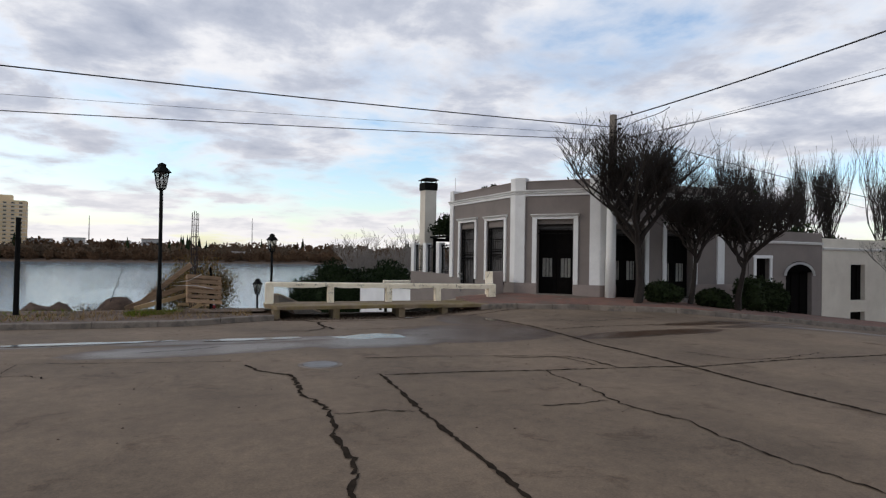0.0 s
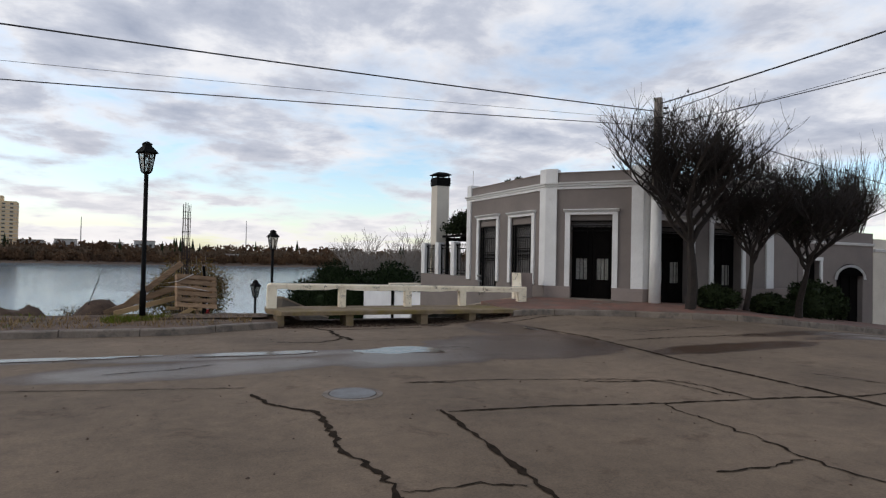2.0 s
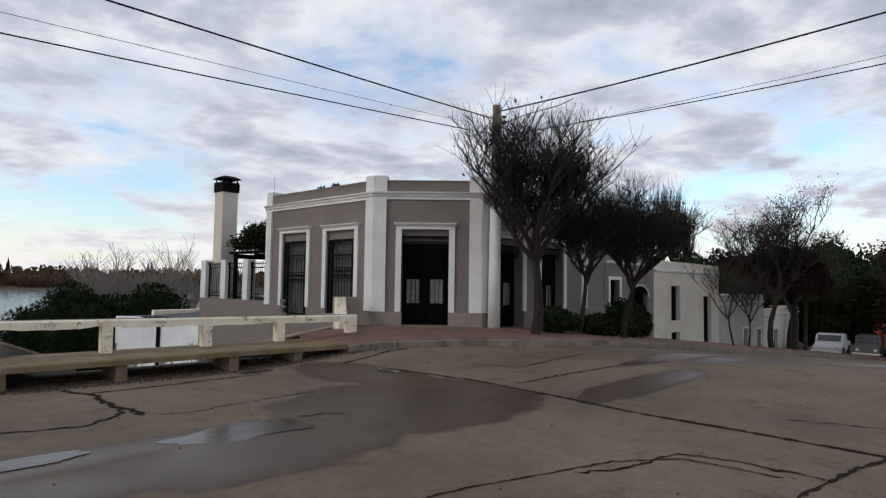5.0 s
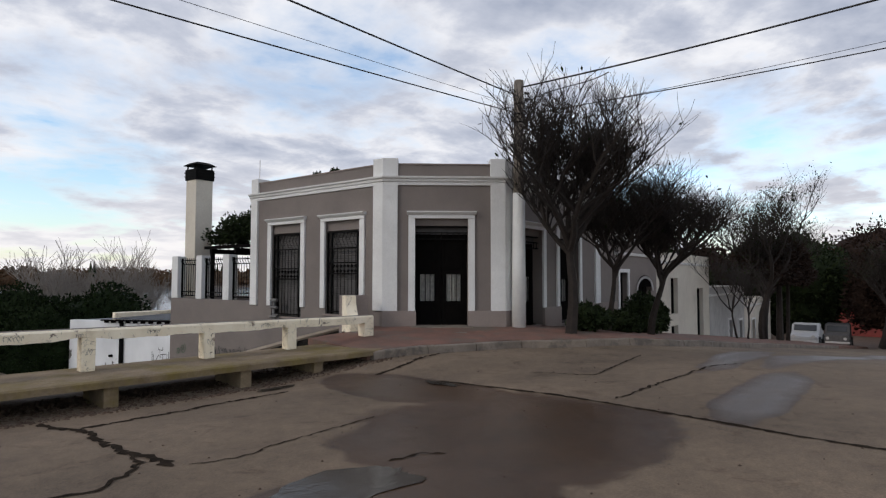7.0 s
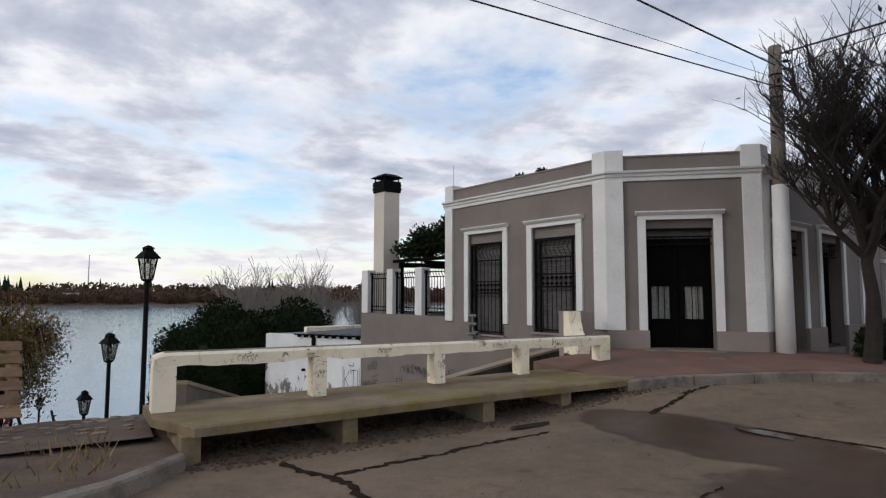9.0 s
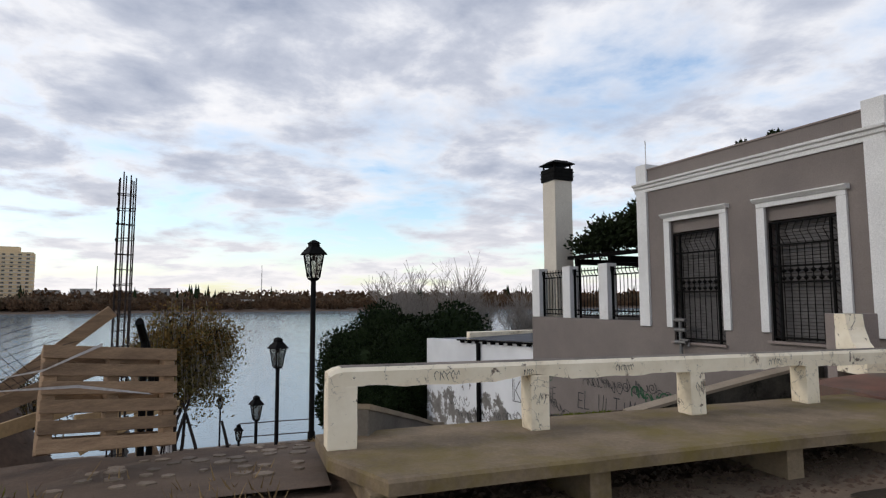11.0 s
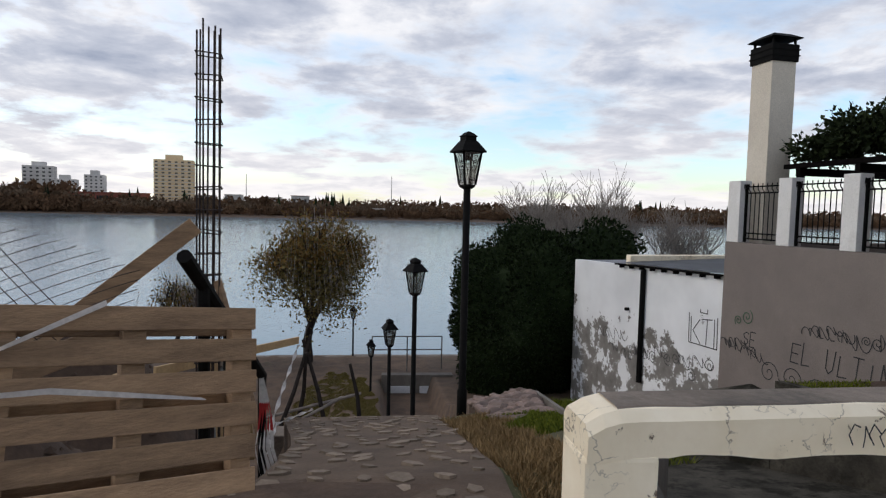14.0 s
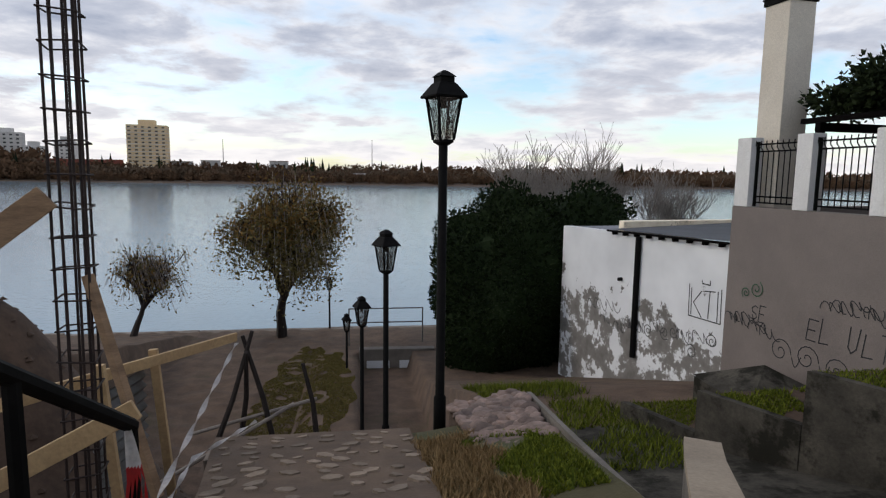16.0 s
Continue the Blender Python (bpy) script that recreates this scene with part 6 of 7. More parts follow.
tape([(0.16, 22.5, -0.45), (0.2, 21.0, -0.52), (0.3, 19.32, -0.5)], "white barrier tape stretched along the sticks", 0.04, 1.0, False)
for k in range(5):
    o = (k - 2) * 0.03
    tape([(0.29, 19.24, 0.09), (0.33 + o * 0.6, 19.22, -0.18), (0.32 + o, 19.2, -0.45), (0.4 + o * 1.6, 19.15, -0.62 - 0.04 * k)], "red and white barrier tape hanging from the handrail", 0.026, 0.5 + 0.2 * k)
tape([(0.32, 19.35, -0.55), (0.15, 20.8, -0.85), (0.35, 22.4, -1.25)], "white barrier tape sagging along the ramp", 0.035, 1.0, False)
tape([(-0.7, 16.95, 0.68), (-0.3, 17.12, 0.74), (0.02, 17.42, 0.9)], "white barrier tape tied round the pallet", 0.022, 0.4, False)
tape([(-0.7, 16.95, 0.62), (-0.1, 17.22, 0.6), (0.38, 17.48, 0.48)], "white barrier tape tied round the pallet", 0.022, 0.4, False)

net = bmesh.new()
for i in range(26):
    for d in (-1, 1):
        pts = []
        for j in range(9):
            u = (i / 25) + d * j * 0.045
            if -0.02 <= u <= 1.02:
                zz = 0.3 + 0.12 * j + 0.12 * math.sin(u * 4)
                pts.append((-3.3 + 2.7 * u, 19.2 + 0.25 * math.sin(u * 6 + j * 0.3), zz - 0.35 * u * u * (j / 8)))
        if len(pts) > 1:
            tube(net, pts, 0.0035, 3, False)
tagged(mesh_ob("wire_netting", net, M_RUST), "sagging dark chain-link netting round the building site", "netting", kind="stuff")
fp = root("fence_post", pose(-3.75, 15.3, 0.05), "dark wooden post standing on the verge", "post")
part("shaft", tube(bmesh.new(), [(0, 0, 0), (0.01, 0, 2.2)], [0.06, 0.05], 8), M_BLACK, fp)
rod = root("iron_rod", pose(-2.6, 19.6, 0.0), "thin iron rod stuck in the soil", "rod")
part("rod", tube(bmesh.new(), [(0, 0, 0), (0.3, 0, 0.95)], 0.012, 6), M_RUST, rod)

# ---- details of the house ----
hpart("antenna_rod", tube(bmesh.new(), [(5.05, -0.1, 4.2), (5.05, -0.1, 4.85)], 0.012, 6), M_WHITE, MW, "thin white rod on the parapet")
for s, z in ((1.9, 4.15), (2.6, 4.12)):
    p = MW @ Vector((s, -0.2, z))
    shrub("weed", Matrix.Translation(p), (0.16, 0.14, 0.12), 160, 0.06, M_SHRUB, "small green weed growing on the parapet", "weed", 4, int(s * 10))
scroll = bmesh.new()
prof = [(0.0, 0.2), (0.62, 0.2), (0.62, 0.45), (0.5, 0.5), (0.36, 0.62), (0.27, 0.82), (0.24, 1.0), (0.0, 1.0)]
a = [scroll.verts.new((0.0, -y, z)) for y, z in prof]
b = [scroll.verts.new((0.24, -y, z)) for y, z in prof]
for i in range(len(prof)):
    j = (i + 1) % len(prof)
    scroll.faces.new((a[i], a[j], b[j], b[i]))
scroll.faces.new(a[::-1]), scroll.faces.new(b)
bmesh.ops.recalc_face_normals(scroll, faces=scroll.faces)
sc = root("scroll_block", pose(9.05, 18.2, 0.02, 0, 0, -20), "worn taupe block with a scrolled white end beside the pavement", "masonry block")
part("scroll", scroll, M_WHITEWASH, sc, "flaking white scroll")
part("block", cube(0.0, 0.62, 0.004, 0.22, -0.6, 1.0, 0.01), M_GREYB, sc)
vl = root("gas_valve", MW @ pose(4.0, 0.12, 0.3), "grey iron gas valve before the window", "valve")
part("pipe", tube(bmesh.new(), [(0, 0, -0.2), (0, 0, 0.55)], 0.035, 8), M_TIN, vl)
for z in (0.05, 0.3, 0.5):
    part("flange", tube(bmesh.new(), [(-0.14, 0, z), (0.14, 0, z)], 0.04, 8), M_TIN, vl)
part("spout", tube(bmesh.new(), [(0, 0, 0.1), (-0.2, 0, 0.1), (-0.2, 0, -0.02)], 0.03, 8), M_TIN, vl)


# ---- painted scrawls: flat strokes of spray paint ----
def stroke(bm, pts, w, y=0.006):
    """A flat line of paint on a wall's face."""
    for a, b in zip(pts, pts[1:]):
        a, b = Vector(a), Vector(b)
        d = b - a
        if d.length < 1e-5:
            continue
        o = Vector((-d.y, d.x)).normalized() * w / 2
        e = d.normalized() * w * 0.3
        q = [bm.verts.new((p.x, y, p.y)) for p in (a - e - o, b + e - o, b + e + o, a - e + o)]
        bm.faces.new(q)


def scrawl(rnd, s, z, h):
    """A loopy squiggle of spray paint."""
    a, b, c = rnd.uniform(4, 9), rnd.uniform(0, 6), rnd.uniform(0.5, 1.0)
    w = h * rnd.uniform(0.9, 1.8)
    if rnd.random() < 0.3:
        return [(s + h * 0.45 * math.cos(i * 0.5 + b) * (1 - i / 24), z + h * 0.5 + h * 0.45 * math.sin(i * 0.5 + b) * (1 - i / 24)) for i in range(22)]
    return [(s + w * (t / 22 - 0.5) + 0.22 * h * math.cos(a * t / 11 + b), z + h * (0.5 + 0.45 * c * math.sin(a * t / 9 + b))) for t in range(23)]


# strokes of capital letters in a unit box
GLYPHS = {
    "S": [[(1, 0.9), (0.5, 1), (0, 0.8), (0.2, 0.55), (0.8, 0.45), (1, 0.2), (0.5, 0), (0, 0.1)]], "E": [[(1, 1), (0, 1), (0, 0), (1, 0)], [(0, 0.5), (0.8, 0.5)]],
    "L": [[(0, 1), (0, 0), (0.9, 0.05)]], "U": [[(0, 1), (0.05, 0.2), (0.4, 0), (0.8, 0.2), (0.9, 1)]], "T": [[(0, 1), (1, 1)], [(0.5, 1), (0.5, 0)]],
    "I": [[(0.5, 1), (0.5, 0)]], "M": [[(0, 0), (0.1, 1), (0.5, 0.4), (0.9, 1), (1, 0)]], "O": [[(0.5 + 0.5 * math.cos(a * 0.524), 0.5 + 0.5 * math.sin(a * 0.524)) for a in range(13)]],
}


def lettering(bm, word, s, z, h, w, lean=0.0, y=0.006):
    """Hand-painted capitals; they run towards smaller s, as read from the court."""
    for k, ch in enumerate(word):
        for line in GLYPHS.get(ch, []):
            stroke(bm, [(s - (px * 0.5 + k * 0.68) * h - 0.1 * h * pz, z + lean * k * h + pz * h * (1.1 if k % 2 else 0.95)) for px, pz in line], w, y)


rnd = random.Random(5)
bm = bmesh.new()
lettering(bm, "SE", 9.0, -1.5, 0.3, 0.022, -0.05)
lettering(bm, "EL ULTIMO", 7.65, -1.55, 0.4, 0.024, 0.0)
tagged(hpart("graffiti", bm, M_PAINTG, MW, "black spray-painted capital letters"), kind="stuff")
bm = bmesh.new()
for k in range(7):
    c = (8.2 - k * 0.6, -1.93 + 0.03 * math.sin(k * 2.1))
    stroke(bm, [(c[0] + r * math.cos(a), c[1] + r * math.sin(a)) for a, r in ((i * 0.45, 0.03 + 0.011 * i) for i in range(22))], 0.02)
    stroke(bm, [(c[0] - 0.28 - 0.04 * i, c[1] - 0.05 - 0.16 * math.sin(i * 0.7)) for i in range(6)], 0.02)
tagged(hpart("graffiti", bm, M_PAINTG, MW, "row of black spray-painted spirals"), kind="stuff")
for row, (z, h, mat_, s0, s1, wd) in enumerate(((-0.95, 0.32, M_PAINTG, 3.0, 7.2, 0.016), (-1.75, 0.36, M_PAINTG, 8.5, 9.5, 0.018), (-1.1, 0.5, M_GREENP, 4.0, 5.4, 0.035), (-1.15, 0.4, M_GREENP, 8.9, 9.4, 0.02))):
    bm = bmesh.new()
    s = s0
    while s < s1:
        stroke(bm, scrawl(rnd, s, z + rnd.uniform(-0.08, 0.08), h * rnd.uniform(0.6, 1.0)), wd, 0.009 + 0.001 * row)
        s += h * rnd.uniform(0.5, 0.8)
    tagged(hpart("graffiti", bm, mat_, MW, "faded spray-paint scrawls"), kind="stuff")
tag = bmesh.new()
s0, z0 = 0.62, -1.85
# letters run towards smaller x, as seen from the court
for pts in ([(0, 0), (0.02, 0.62)], [(-0.3, 0.6), (-0.06, 0.3), (-0.34, 0.0)], [(-0.4, 0.62), (-0.72, 0.66)], [(-0.56, 0.64), (-0.54, 0.02)], [(-0.82, 0.0), (-0.8, 0.68)], [(-0.3, 0.85), (-0.3, 0.78), (-0.55, 0.78), (-0.55, 0.88)], [(0.08, -0.04), (-0.92, -0.02)], [(0.08, -0.04), (0.1, 0.7)], [(-0.92, -0.02), (-0.9, 0.74)]):
    stroke(tag, [(s0 + 0.5 + x, z0 + z) for x, z in pts], 0.026)
tagged(part("graffiti", tag, M_PAINTG, shed, "black spray-painted letters"), kind="stuff")
low = bmesh.new()
for i in range(16):
    stroke(low, scrawl(rnd, 0.4 + i * 0.32, -2.75 + rnd.uniform(-0.35, 0.25), 0.4), 0.02)
tagged(part("graffiti", low, M_PAINTG, shed, "faded spray-paint scrawls"), kind="stuff")
ben = bpy.data.objects["concrete_bench"]


def scribble(x, z, h, marks, name="scrawl"):
    """Slanted pen strokes on the front of the bench, too crude to read."""
    bm = bmesh.new()
    for i in range(marks):
        a, b = x + i * h * 0.55, z + rnd.uniform(-0.1, 0.1) * h
        bend = rnd.uniform(-0.3, 0.3) * h
        stroke(bm, [(a, b), (a + bend, b + h * 0.5), (a + rnd.uniform(-0.1, 0.3) * h, b + h), (a + 0.35 * h, b + rnd.uniform(0.3, 0.9) * h)], 0.0045)
    bmesh.ops.transform(bm, matrix=Matrix.Translation((0, rail_front(x) - 0.013, 0)) @ Matrix.Diagonal((1, -1, 1, 1)), verts=bm.verts)
    tagged(part(name, bm, M_PAINTG, ben, "dark pen scrawl"), kind="stuff")


for x, z, h, marks in ((2.55, 0.61, 0.065, 6), (3.35, 0.61, 0.045, 4), (4.3, 0.6, 0.05, 7), (6.2, 0.57, 0.06, 5), (3.49, 0.36, 0.08, 2), (5.24, 0.36, 0.08, 2)):
    scribble(x, z, h, marks)


# ---- parked vehicles down the street ----
def vehicle(m, label, colour, pickup):
    c = root("pickup_truck" if pickup else "jeep", m, label, "car", "parked cars down the street")
    body = bmesh.new()
    prof = [(-2.3, 0.4), (2.2, 0.4), (2.3, 0.75), (1.1, 0.95), (0.6, 1.5), (-0.5, 1.52), (-0.7, 1.0), (-2.3, 0.95)] if pickup else [(-1.8, 0.45), (1.8, 0.45), (1.85, 1.0), (0.8, 1.1), (0.5, 1.75), (-1.7, 1.75), (-1.85, 1.0)]
    a = [body.verts.new((x, -0.8, z)) for x, z in prof]
    b = [body.verts.new((x, 0.8, z)) for x, z in prof]
    for i in range(len(prof)):
        j = (i + 1) % len(prof)
        body.faces.new((a[i], a[j], b[j], b[i]))
    body.faces.new(a), body.faces.new(b[::-1])
    bmesh.ops.recalc_face_normals(body, faces=body.faces)
    bmesh.ops.bevel(body, geom=body.edges[:], offset=0.06, segments=2, affect="EDGES")
    part("body", body, colour, c)
    for sx in (-1.35, 1.35):
        for sy in (-0.8, 0.8):
            w = part("wheel", tube(bmesh.new(), [(sx, sy - 0.1, 0.36), (sx, sy + 0.1, 0.36)], 0.36, 16), M_TYRE, c)
            part("rim", tube(bmesh.new(), [(sx, sy - 0.11, 0.36), (sx, sy + 0.11, 0.36)], 0.18, 12), M_TIN, w)
    part("windscreen", cube(-0.02, 0.02, -0.65, 0.65, -0.22, 0.22, 0, pose(0.9, 0, 1.27, 0, -40, 0) if pickup else pose(0.7, 0, 1.42, 0, -25, 0)), M_GLASSBLK, c)
    for sy in (-0.55, 0.55):
        part("headlight", tube(bmesh.new(), [(1.8 if not pickup else 2.2, sy, 0.78), (1.92 if not pickup else 2.32, sy, 0.78)], 0.11, 10), M_PALE, c)
    part("bumper", cube(1.85 if not pickup else 2.28, 2.02 if not pickup else 2.42, -0.85, 0.85, 0.42, 0.56, 0.02), M_PALE, c)


vehicle(pose(47.5, 16.9, street(47.5, 16) + 0.02, 0, 0, 186), "pale pickup truck parked beside the pavement", M_CARW, True)
vehicle(pose(55.3, 16.4, street(55, 16) + 0.02, 0, 0, 186), "old grey jeep parked facing up the street", M_SHUT, False)

# ---- street joints, cracks, puddles, manhole ----
def crack(pts, w, seed, name="crack"):
    """A jagged dark seam in the concrete."""
    rnd = random.Random(seed)
    fine_pts = []
    for (x0, y0), (x1, y1) in zip(pts, pts[1:]):
        k = max(2, int(math.hypot(x1 - x0, y1 - y0) / 0.06))
        fine_pts += [(x0 + (x1 - x0) * i / k, y0 + (y1 - y0) * i / k) for i in range(k)]
    fine_pts.append(pts[-1])
    jag = 0.018 if name == "crack" else 0.008
    out = [(x + rnd.gauss(0, jag) + 0.1 * (name == "crack") * noise.noise(Vector((x * 1.5, y * 1.5, seed))), y + rnd.gauss(0, jag)) for x, y in fine_pts]
    bm = bmesh.new()
    prev = None
    for i, (x, y) in enumerate(out):
        a, b = out[max(i - 1, 0)], out[min(i + 1, len(out) - 1)]
        d = Vector((b[0] - a[0], b[1] - a[1]))
        d = d.normalized() if d.length else Vector((1, 0))
        h = w * rnd.uniform(0.1, 0.5) * (0.4 if i in (0, len(out) - 1) else 1)
        q = (bm.verts.new((x - d.y * h, y + d.x * h, street(x, y) + 0.006)), bm.verts.new((x + d.y * h, y - d.x * h, street(x, y) + 0.006)))
        if prev:
            bm.faces.new((prev[0], prev[1], q[1], q[0]))
        prev = q
    part(name, bm, M_TAR, road)


for i, (w, pts) in enumerate((
    (0.07, [(1.07, 8.19), (1.17, 7.66), (1.59, 7.24), (1.55, 6.16), (1.66, 5.58), (1.73, 5.26), (1.69, 4.9), (1.71, 4.53), (1.67, 4.21), (1.6, 2.5)]),
    (0.03, [(1.75, 5.25), (2.2, 5.24), (2.6, 5.11)]), (0.035, [(4.88, 6.62), (4.82, 5.59), (4.78, 5.04), (4.81, 4.51), (4.96, 4.09), (4.89, 3.32), (5.0, 1.6), (5.1, 0.2)]),
    (0.03, [(3.88, 4.94), (4.33, 4.93), (4.76, 4.99)]), (0.04, [(7.97, 7.42), (8.26, 6.8), (8.43, 6.53), (9.13, 6.51), (10.19, 6.77)]), (0.03, [(-2.4, 8.2), (-1.54, 8.12), (-1.26, 7.86)]))):
    crack(pts, w, i)
for i, (w, pts) in enumerate((
    (0.06, [(4.72, 7.93), (5.0, 7.72), (5.81, 7.62), (5.96, 7.21), (6.01, 6.56)]), (0.05, [(2.79, 8.33), (3.26, 8.21)]),
    (0.06, [(1.54, 12.46), (2.22, 12.2), (2.81, 12.67), (2.84, 13.4)]), (0.13, [(2.67, 15.4), (2.84, 14.54), (2.82, 13.63), (2.85, 12.97), (2.92, 12.42)]),
    (0.1, [(2.84, 14.54), (3.2, 14.62), (3.9, 14.68), (4.4, 14.77), (5.5, 14.8)]), (0.03, [(3.1, 12.31), (3.42, 12.2), (3.84, 12.34), (5.15, 12.51)]))):
    crack(pts, w, 20 + i)
for i, (w, pts) in enumerate((
    (0.05, [(8.48, 12.66), (8.78, 11.81), (11.32, 12.26)]), (0.06, [(7.54, 10.82), (8.78, 10.82), (11.0, 10.87), (11.64, 10.56)]),
    (0.05, [(4.16, 11.17), (4.54, 11.11), (4.64, 10.95)]), (0.1, [(6.9, 14.55), (8.2, 14.95), (9.3, 15.15)]), (0.04, [(-0.6, 9.7), (0.2, 9.9), (0.7, 10.2)]))):
    crack(pts, w, 40 + i)
JOINTS = [([(2.66, 7.0), (2.65, 5.83), (2.63, 5.14), (2.64, 4.47), (2.65, 3.9), (2.68, -2.5)], 0.07), ([(7.15, 13.4), (7.25, 11.5), (7.17, 9.81), (7.06, 8.75), (7.1, 6.3), (7.07, 4.74), (7.1, -1.0)], 0.1),
          ([(2.7, 6.92), (3.81, 6.83), (4.84, 6.63), (6.5, 6.48), (7.28, 6.33), (9.3, 6.37), (12.0, 6.3)], 0.06), ([(2.71, 8.33), (3.82, 8.25), (5.22, 7.88), (5.72, 7.52), (5.79, 6.78)], 0.035),
          ([(-9.0, 9.4), (-2.0, 9.1), (1.0, 8.5)], 0.025), ([(12.2, 7.5), (12.4, 3.0)], 0.04), ([(-1.9, 9.0), (-1.8, 3.0), (-1.7, -2.0)], 0.02)]
for i, (pts, w) in enumerate(JOINTS):
    crack(pts, w, 60 + i, "joint")


def puddle(x, y, rx, ry, seed, turn=0.0):
    bm = bmesh.new()
    vs = []
    for k in range(48):
        a = 2 * math.pi * k / 48
        r = 1 + 0.5 * noise.noise(Vector((math.cos(a) * 1.6, math.sin(a) * 1.6, seed))) + 0.15 * noise.noise(Vector((math.cos(a) * 5, math.sin(a) * 5, seed)))
        px, py = rx * r * math.cos(a), ry * r * math.sin(a)
        wx, wy = x + px, y + py + turn * px
        vs.append(bm.verts.new((wx, wy, street(x, y) + 0.012)))
    bm.faces.new(vs)
    tagged(mesh_ob("puddle", bm, M_PUDDLE), "shallow puddle of rain water on the concrete", "puddle", "rain puddles", "structure")


for i, q in enumerate(((3.5, 10.9, 0.75, 0.3), (1.3, 11.0, 0.9, 0.16), (-1.6, 11.1, 1.3, 0.12), (-4.4, 11.1, 0.9, 0.08), (6.98, 13.2, 0.1, 0.35), (5.7, 15.2, 0.5, 0.08))):
    puddle(*q, i)
man = root("manhole_cover", pose(2.02, 7.9, street(2.02, 7.9)), "round worn manhole cover in a pale ring", "manhole cover")
part("ring", lathe(bmesh.new(), [(0.31, 0.0), (0.31, 0.008), (0.25, 0.01), (0.25, 0.0)], 28), M_KERB, man)
part("cover", lathe(bmesh.new(), [(0.24, 0.0), (0.24, 0.012), (0.02, 0.013)], 28), M_TIN, man)

# ---- flat stones of the ramp ----
stone_shapes = []
for k in range(8):
    rnd = random.Random(200 + k)
    bm = bmesh.new()
    n_ = rnd.randint(5, 7)
    ring = [(math.cos(2 * math.pi * i / n_) * rnd.uniform(0.75, 1.1), math.sin(2 * math.pi * i / n_) * rnd.uniform(0.6, 0.95)) for i in range(n_)]
    b = [bm.verts.new((x, y, -0.02)) for x, y in ring]
    t = [bm.verts.new((x * 0.93, y * 0.93, 0.008)) for x, y in ring]
    for i in range(n_):
        bm.faces.new((b[i], b[(i + 1) % n_], t[(i + 1) % n_], t[i]))
    bm.faces.new(t)
    data = bpy.data.meshes.new("stone")
    bm.to_mesh(data)
    bm.free()
    data.materials.append(M_STONE)
    stone_shapes.append(data)
rnd = random.Random(99)
y = 16.8
while y < 21.75:
    x = PX0(y) + 0.1
    while x < PX1(y) - 0.06:
        r = rnd.uniform(0.045, 0.09)
        if rnd.random() < 0.8:
            st = new("stone", stone_shapes[rnd.randrange(8)])
            st.parent = stone_path
            xx, yy = x + rnd.uniform(-0.04, 0.04), y + rnd.uniform(-0.05, 0.05)
            tilt = -15 if yy > 18.0 else -2
            st.matrix_basis = pose(xx, yy, path_top(xx, yy) + 0.004, tilt, 0, rnd.uniform(-35, 35)) @ Matrix.Diagonal((r, r * 1.05, 1, 1))
        x += rnd.uniform(0.17, 0.27)
    y += rnd.uniform(0.17, 0.22)

# ---- rubble bank ----
bankroot = root("rubble_bank", pose(0, 0, 0), "bank of flat pinkish rubble stones beside the ramp", "stone bank")
rub = []
for k in range(6):
    bm = bmesh.new()
    bmesh.ops.create_icosphere(bm, subdivisions=2, radius=1.0)
    for v in bm.verts:
        v.co *= 1 + 0.35 * noise.noise(v.co * 1.4 + Vector((k * 9, 0, 0)))
        v.co.z = max(min(v.co.z, 0.6), -0.6)
    data = bpy.data.meshes.new("stone")
    bm.to_mesh(data)
    bm.free()
    data.polygons.foreach_set("use_smooth", [True] * len(data.polygons))
    data.materials.append(M_ROCK)
    rub.append(data)


def rub_z(x, y):
    return -0.65 - 0.19 * (y - 20.4) + 0.2 * (x - 3.0)


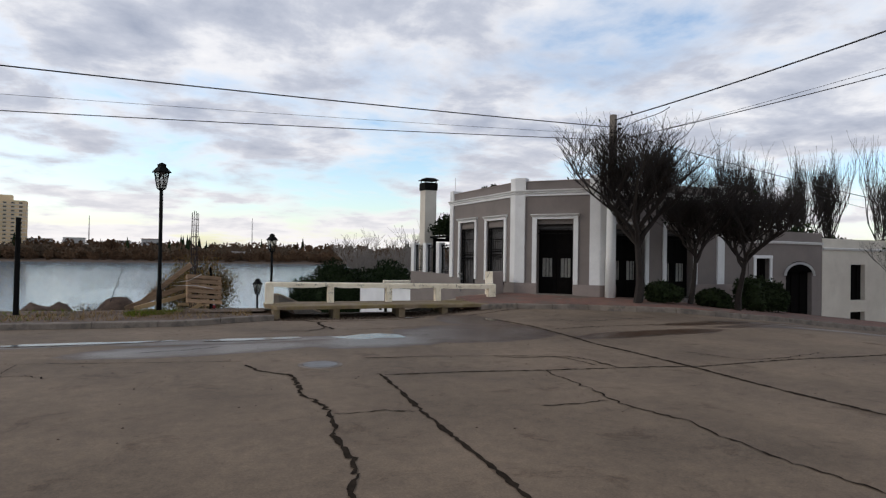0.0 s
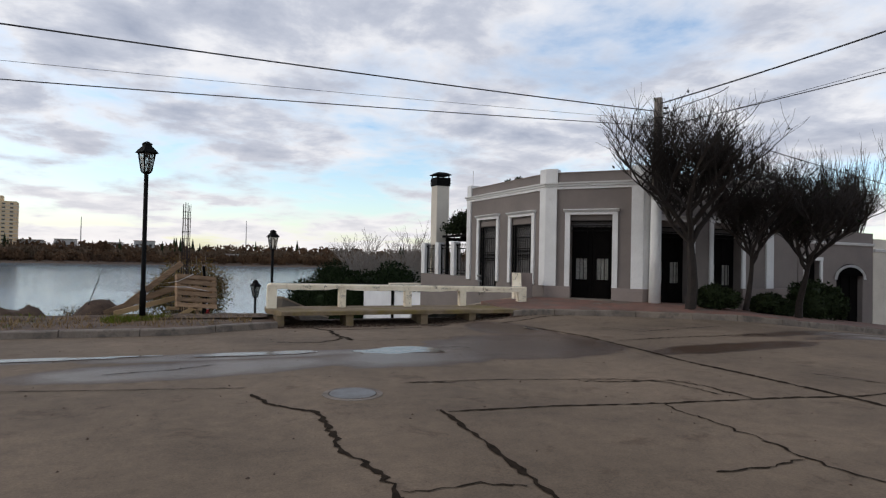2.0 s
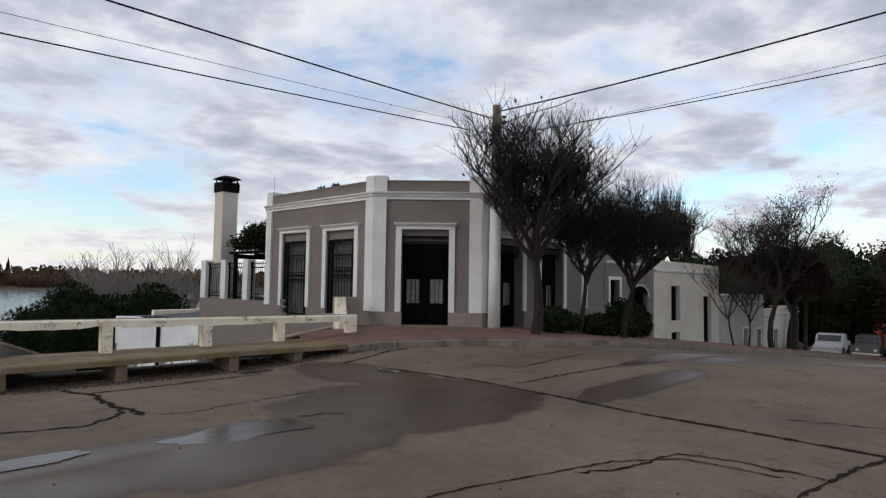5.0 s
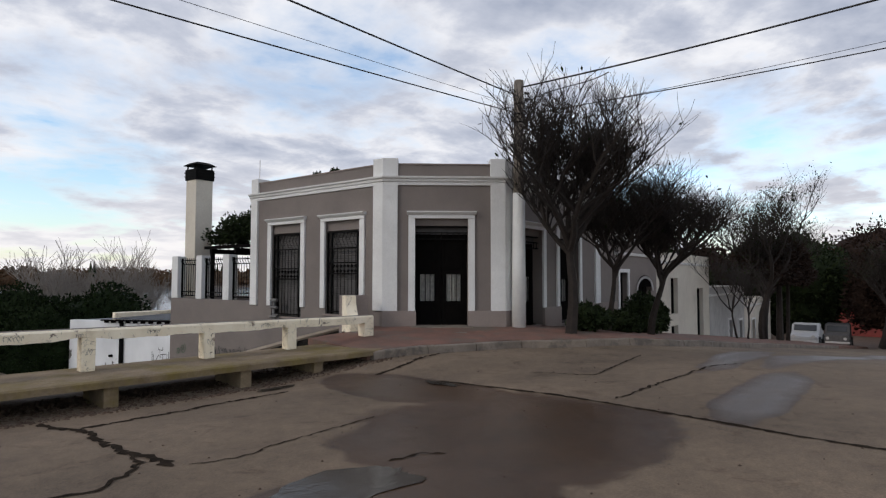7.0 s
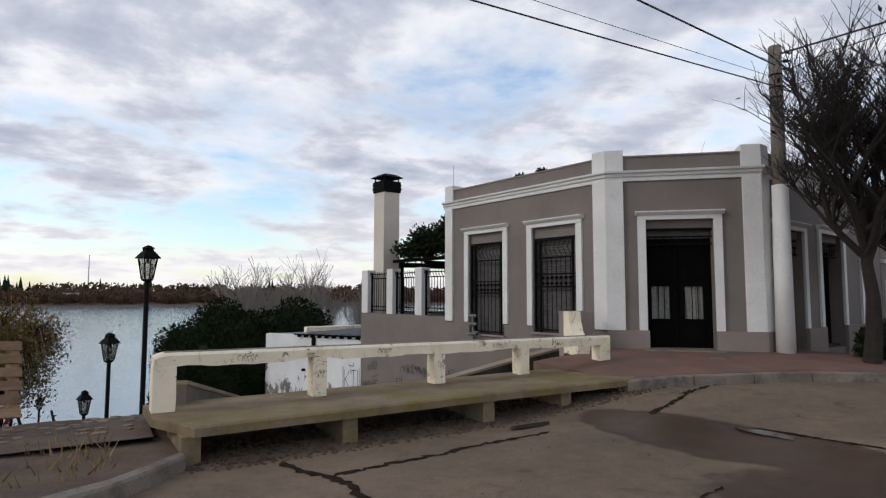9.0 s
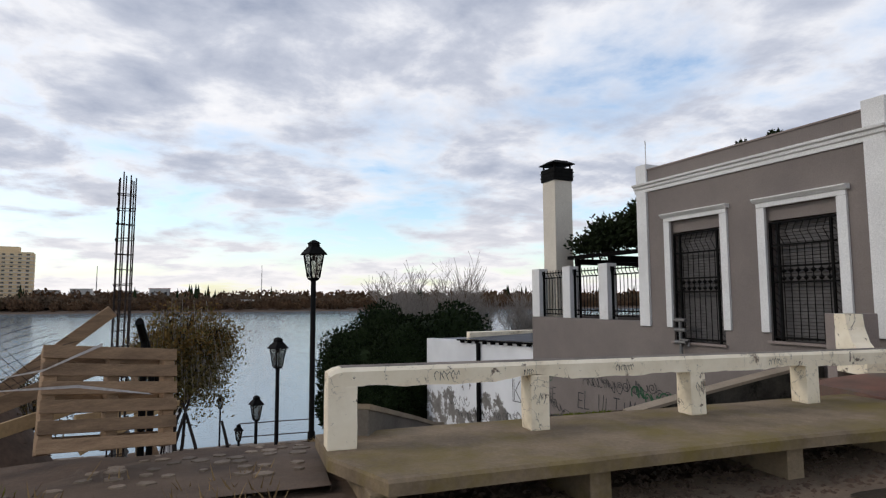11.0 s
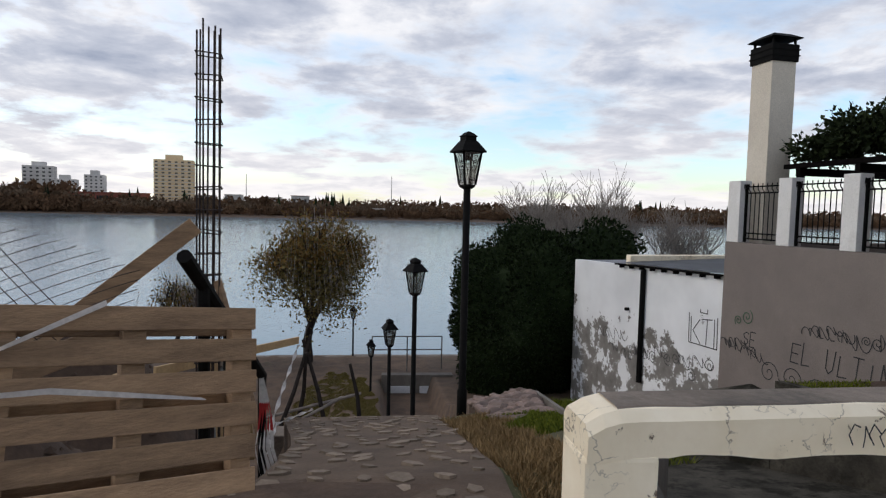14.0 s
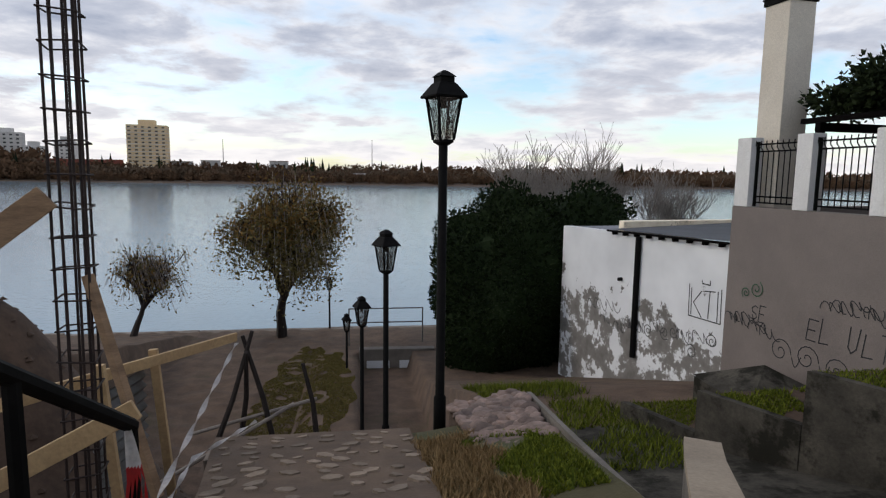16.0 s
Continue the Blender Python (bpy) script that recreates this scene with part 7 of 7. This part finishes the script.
base = bmesh.new()
prism(base, [(2.38, 20.85), (2.9, 20.35), (3.15, 22.2), (2.36, 22.4)], -2.6, lambda x, y: rub_z(x, y) - 0.06)
part("bed", base, M_DIRT, bankroot)
for i in range(13):
    for j in range(8):
        u, v_ = (j + rnd.uniform(0.3, 0.7)) / 8, (i + rnd.uniform(0.3, 0.7)) / 13
        yy = 20.45 + v_ * 1.85
        xx = 2.36 + u * (lerp(yy, *EDGE) - 0.1 - 2.36)
        ob = new("stone", rub[rnd.randrange(6)])
        ob.parent = bankroot
        s = rnd.uniform(0.06, 0.105)
        ob.matrix_basis = pose(xx, yy, rub_z(xx, yy) - 0.02, -11 + rnd.uniform(-10, 10), rnd.uniform(-10, 10), rnd.uniform(0, 360)) @ Matrix.Diagonal((s * 1.25, s, s * 0.6, 1))

# ---- loose stones and litter ----
def litter(name, material, label, count, size, seed, box_, zf, keep=lambda x, y: True):
    rnd = random.Random(seed)
    V, F = [], []
    for _ in range(count):
        x, y = rnd.uniform(box_[0], box_[1]), rnd.uniform(box_[2], box_[3])
        if not keep(x, y):
            continue
        s, z, k = size * rnd.uniform(0.4, 1.5), zf(x, y), len(V)
        a = rnd.uniform(0, 6.28)
        ring = [(x + s * rnd.uniform(0.6, 1.2) * math.cos(a + j * 1.257), y + s * rnd.uniform(0.6, 1.2) * math.sin(a + j * 1.257), z - 0.004) for j in range(5)]
        V += ring + [(x + rnd.uniform(-0.2, 0.2) * s, y + rnd.uniform(-0.2, 0.2) * s, z + s * rnd.uniform(0.35, 0.7))]
        F += [(k + j, k + (j + 1) % 5, k + 5) for j in range(5)]
    tagged(cards(name, (V, F), material), label, "rubble", kind="stuff")


litter("gravel", M_DIRT, "clods and stones on the dug soil", 1400, 0.045, 1, (-7.0, -0.3, 18.2, 28.0), lambda x, y: land(x, y))
litter("gravel", M_KERB, "small stones scattered on the verge", 500, 0.02, 2, (-8.0, 1.6, 14.4, 17.0), verge_z, lambda x, y: y > kerb_line(x) + 0.25)
litter("gravel", M_DIRT, "dirt and leaves gathered under the bench", 2600, 0.03, 3, (1.9, 8.6, 15.4, 16.7), lambda x, y: street(x, y) + 0.002)
litter("gravel", M_KERB, "crumbled concrete along the broken kerb", 260, 0.03, 4, (7.0, 12.5, 13.4, 15.6), lambda x, y: street(x, y) + 0.002, lambda x, y: -0.55 < y - kerb_line(x) < -0.1)
litter("gravel", M_DIRT, "leaf litter on the street", 260, 0.014, 5, (-3.0, 10.0, 4.0, 14.5), lambda x, y: street(x, y) + 0.002, lambda x, y: y < kerb_line(x) - 0.1)
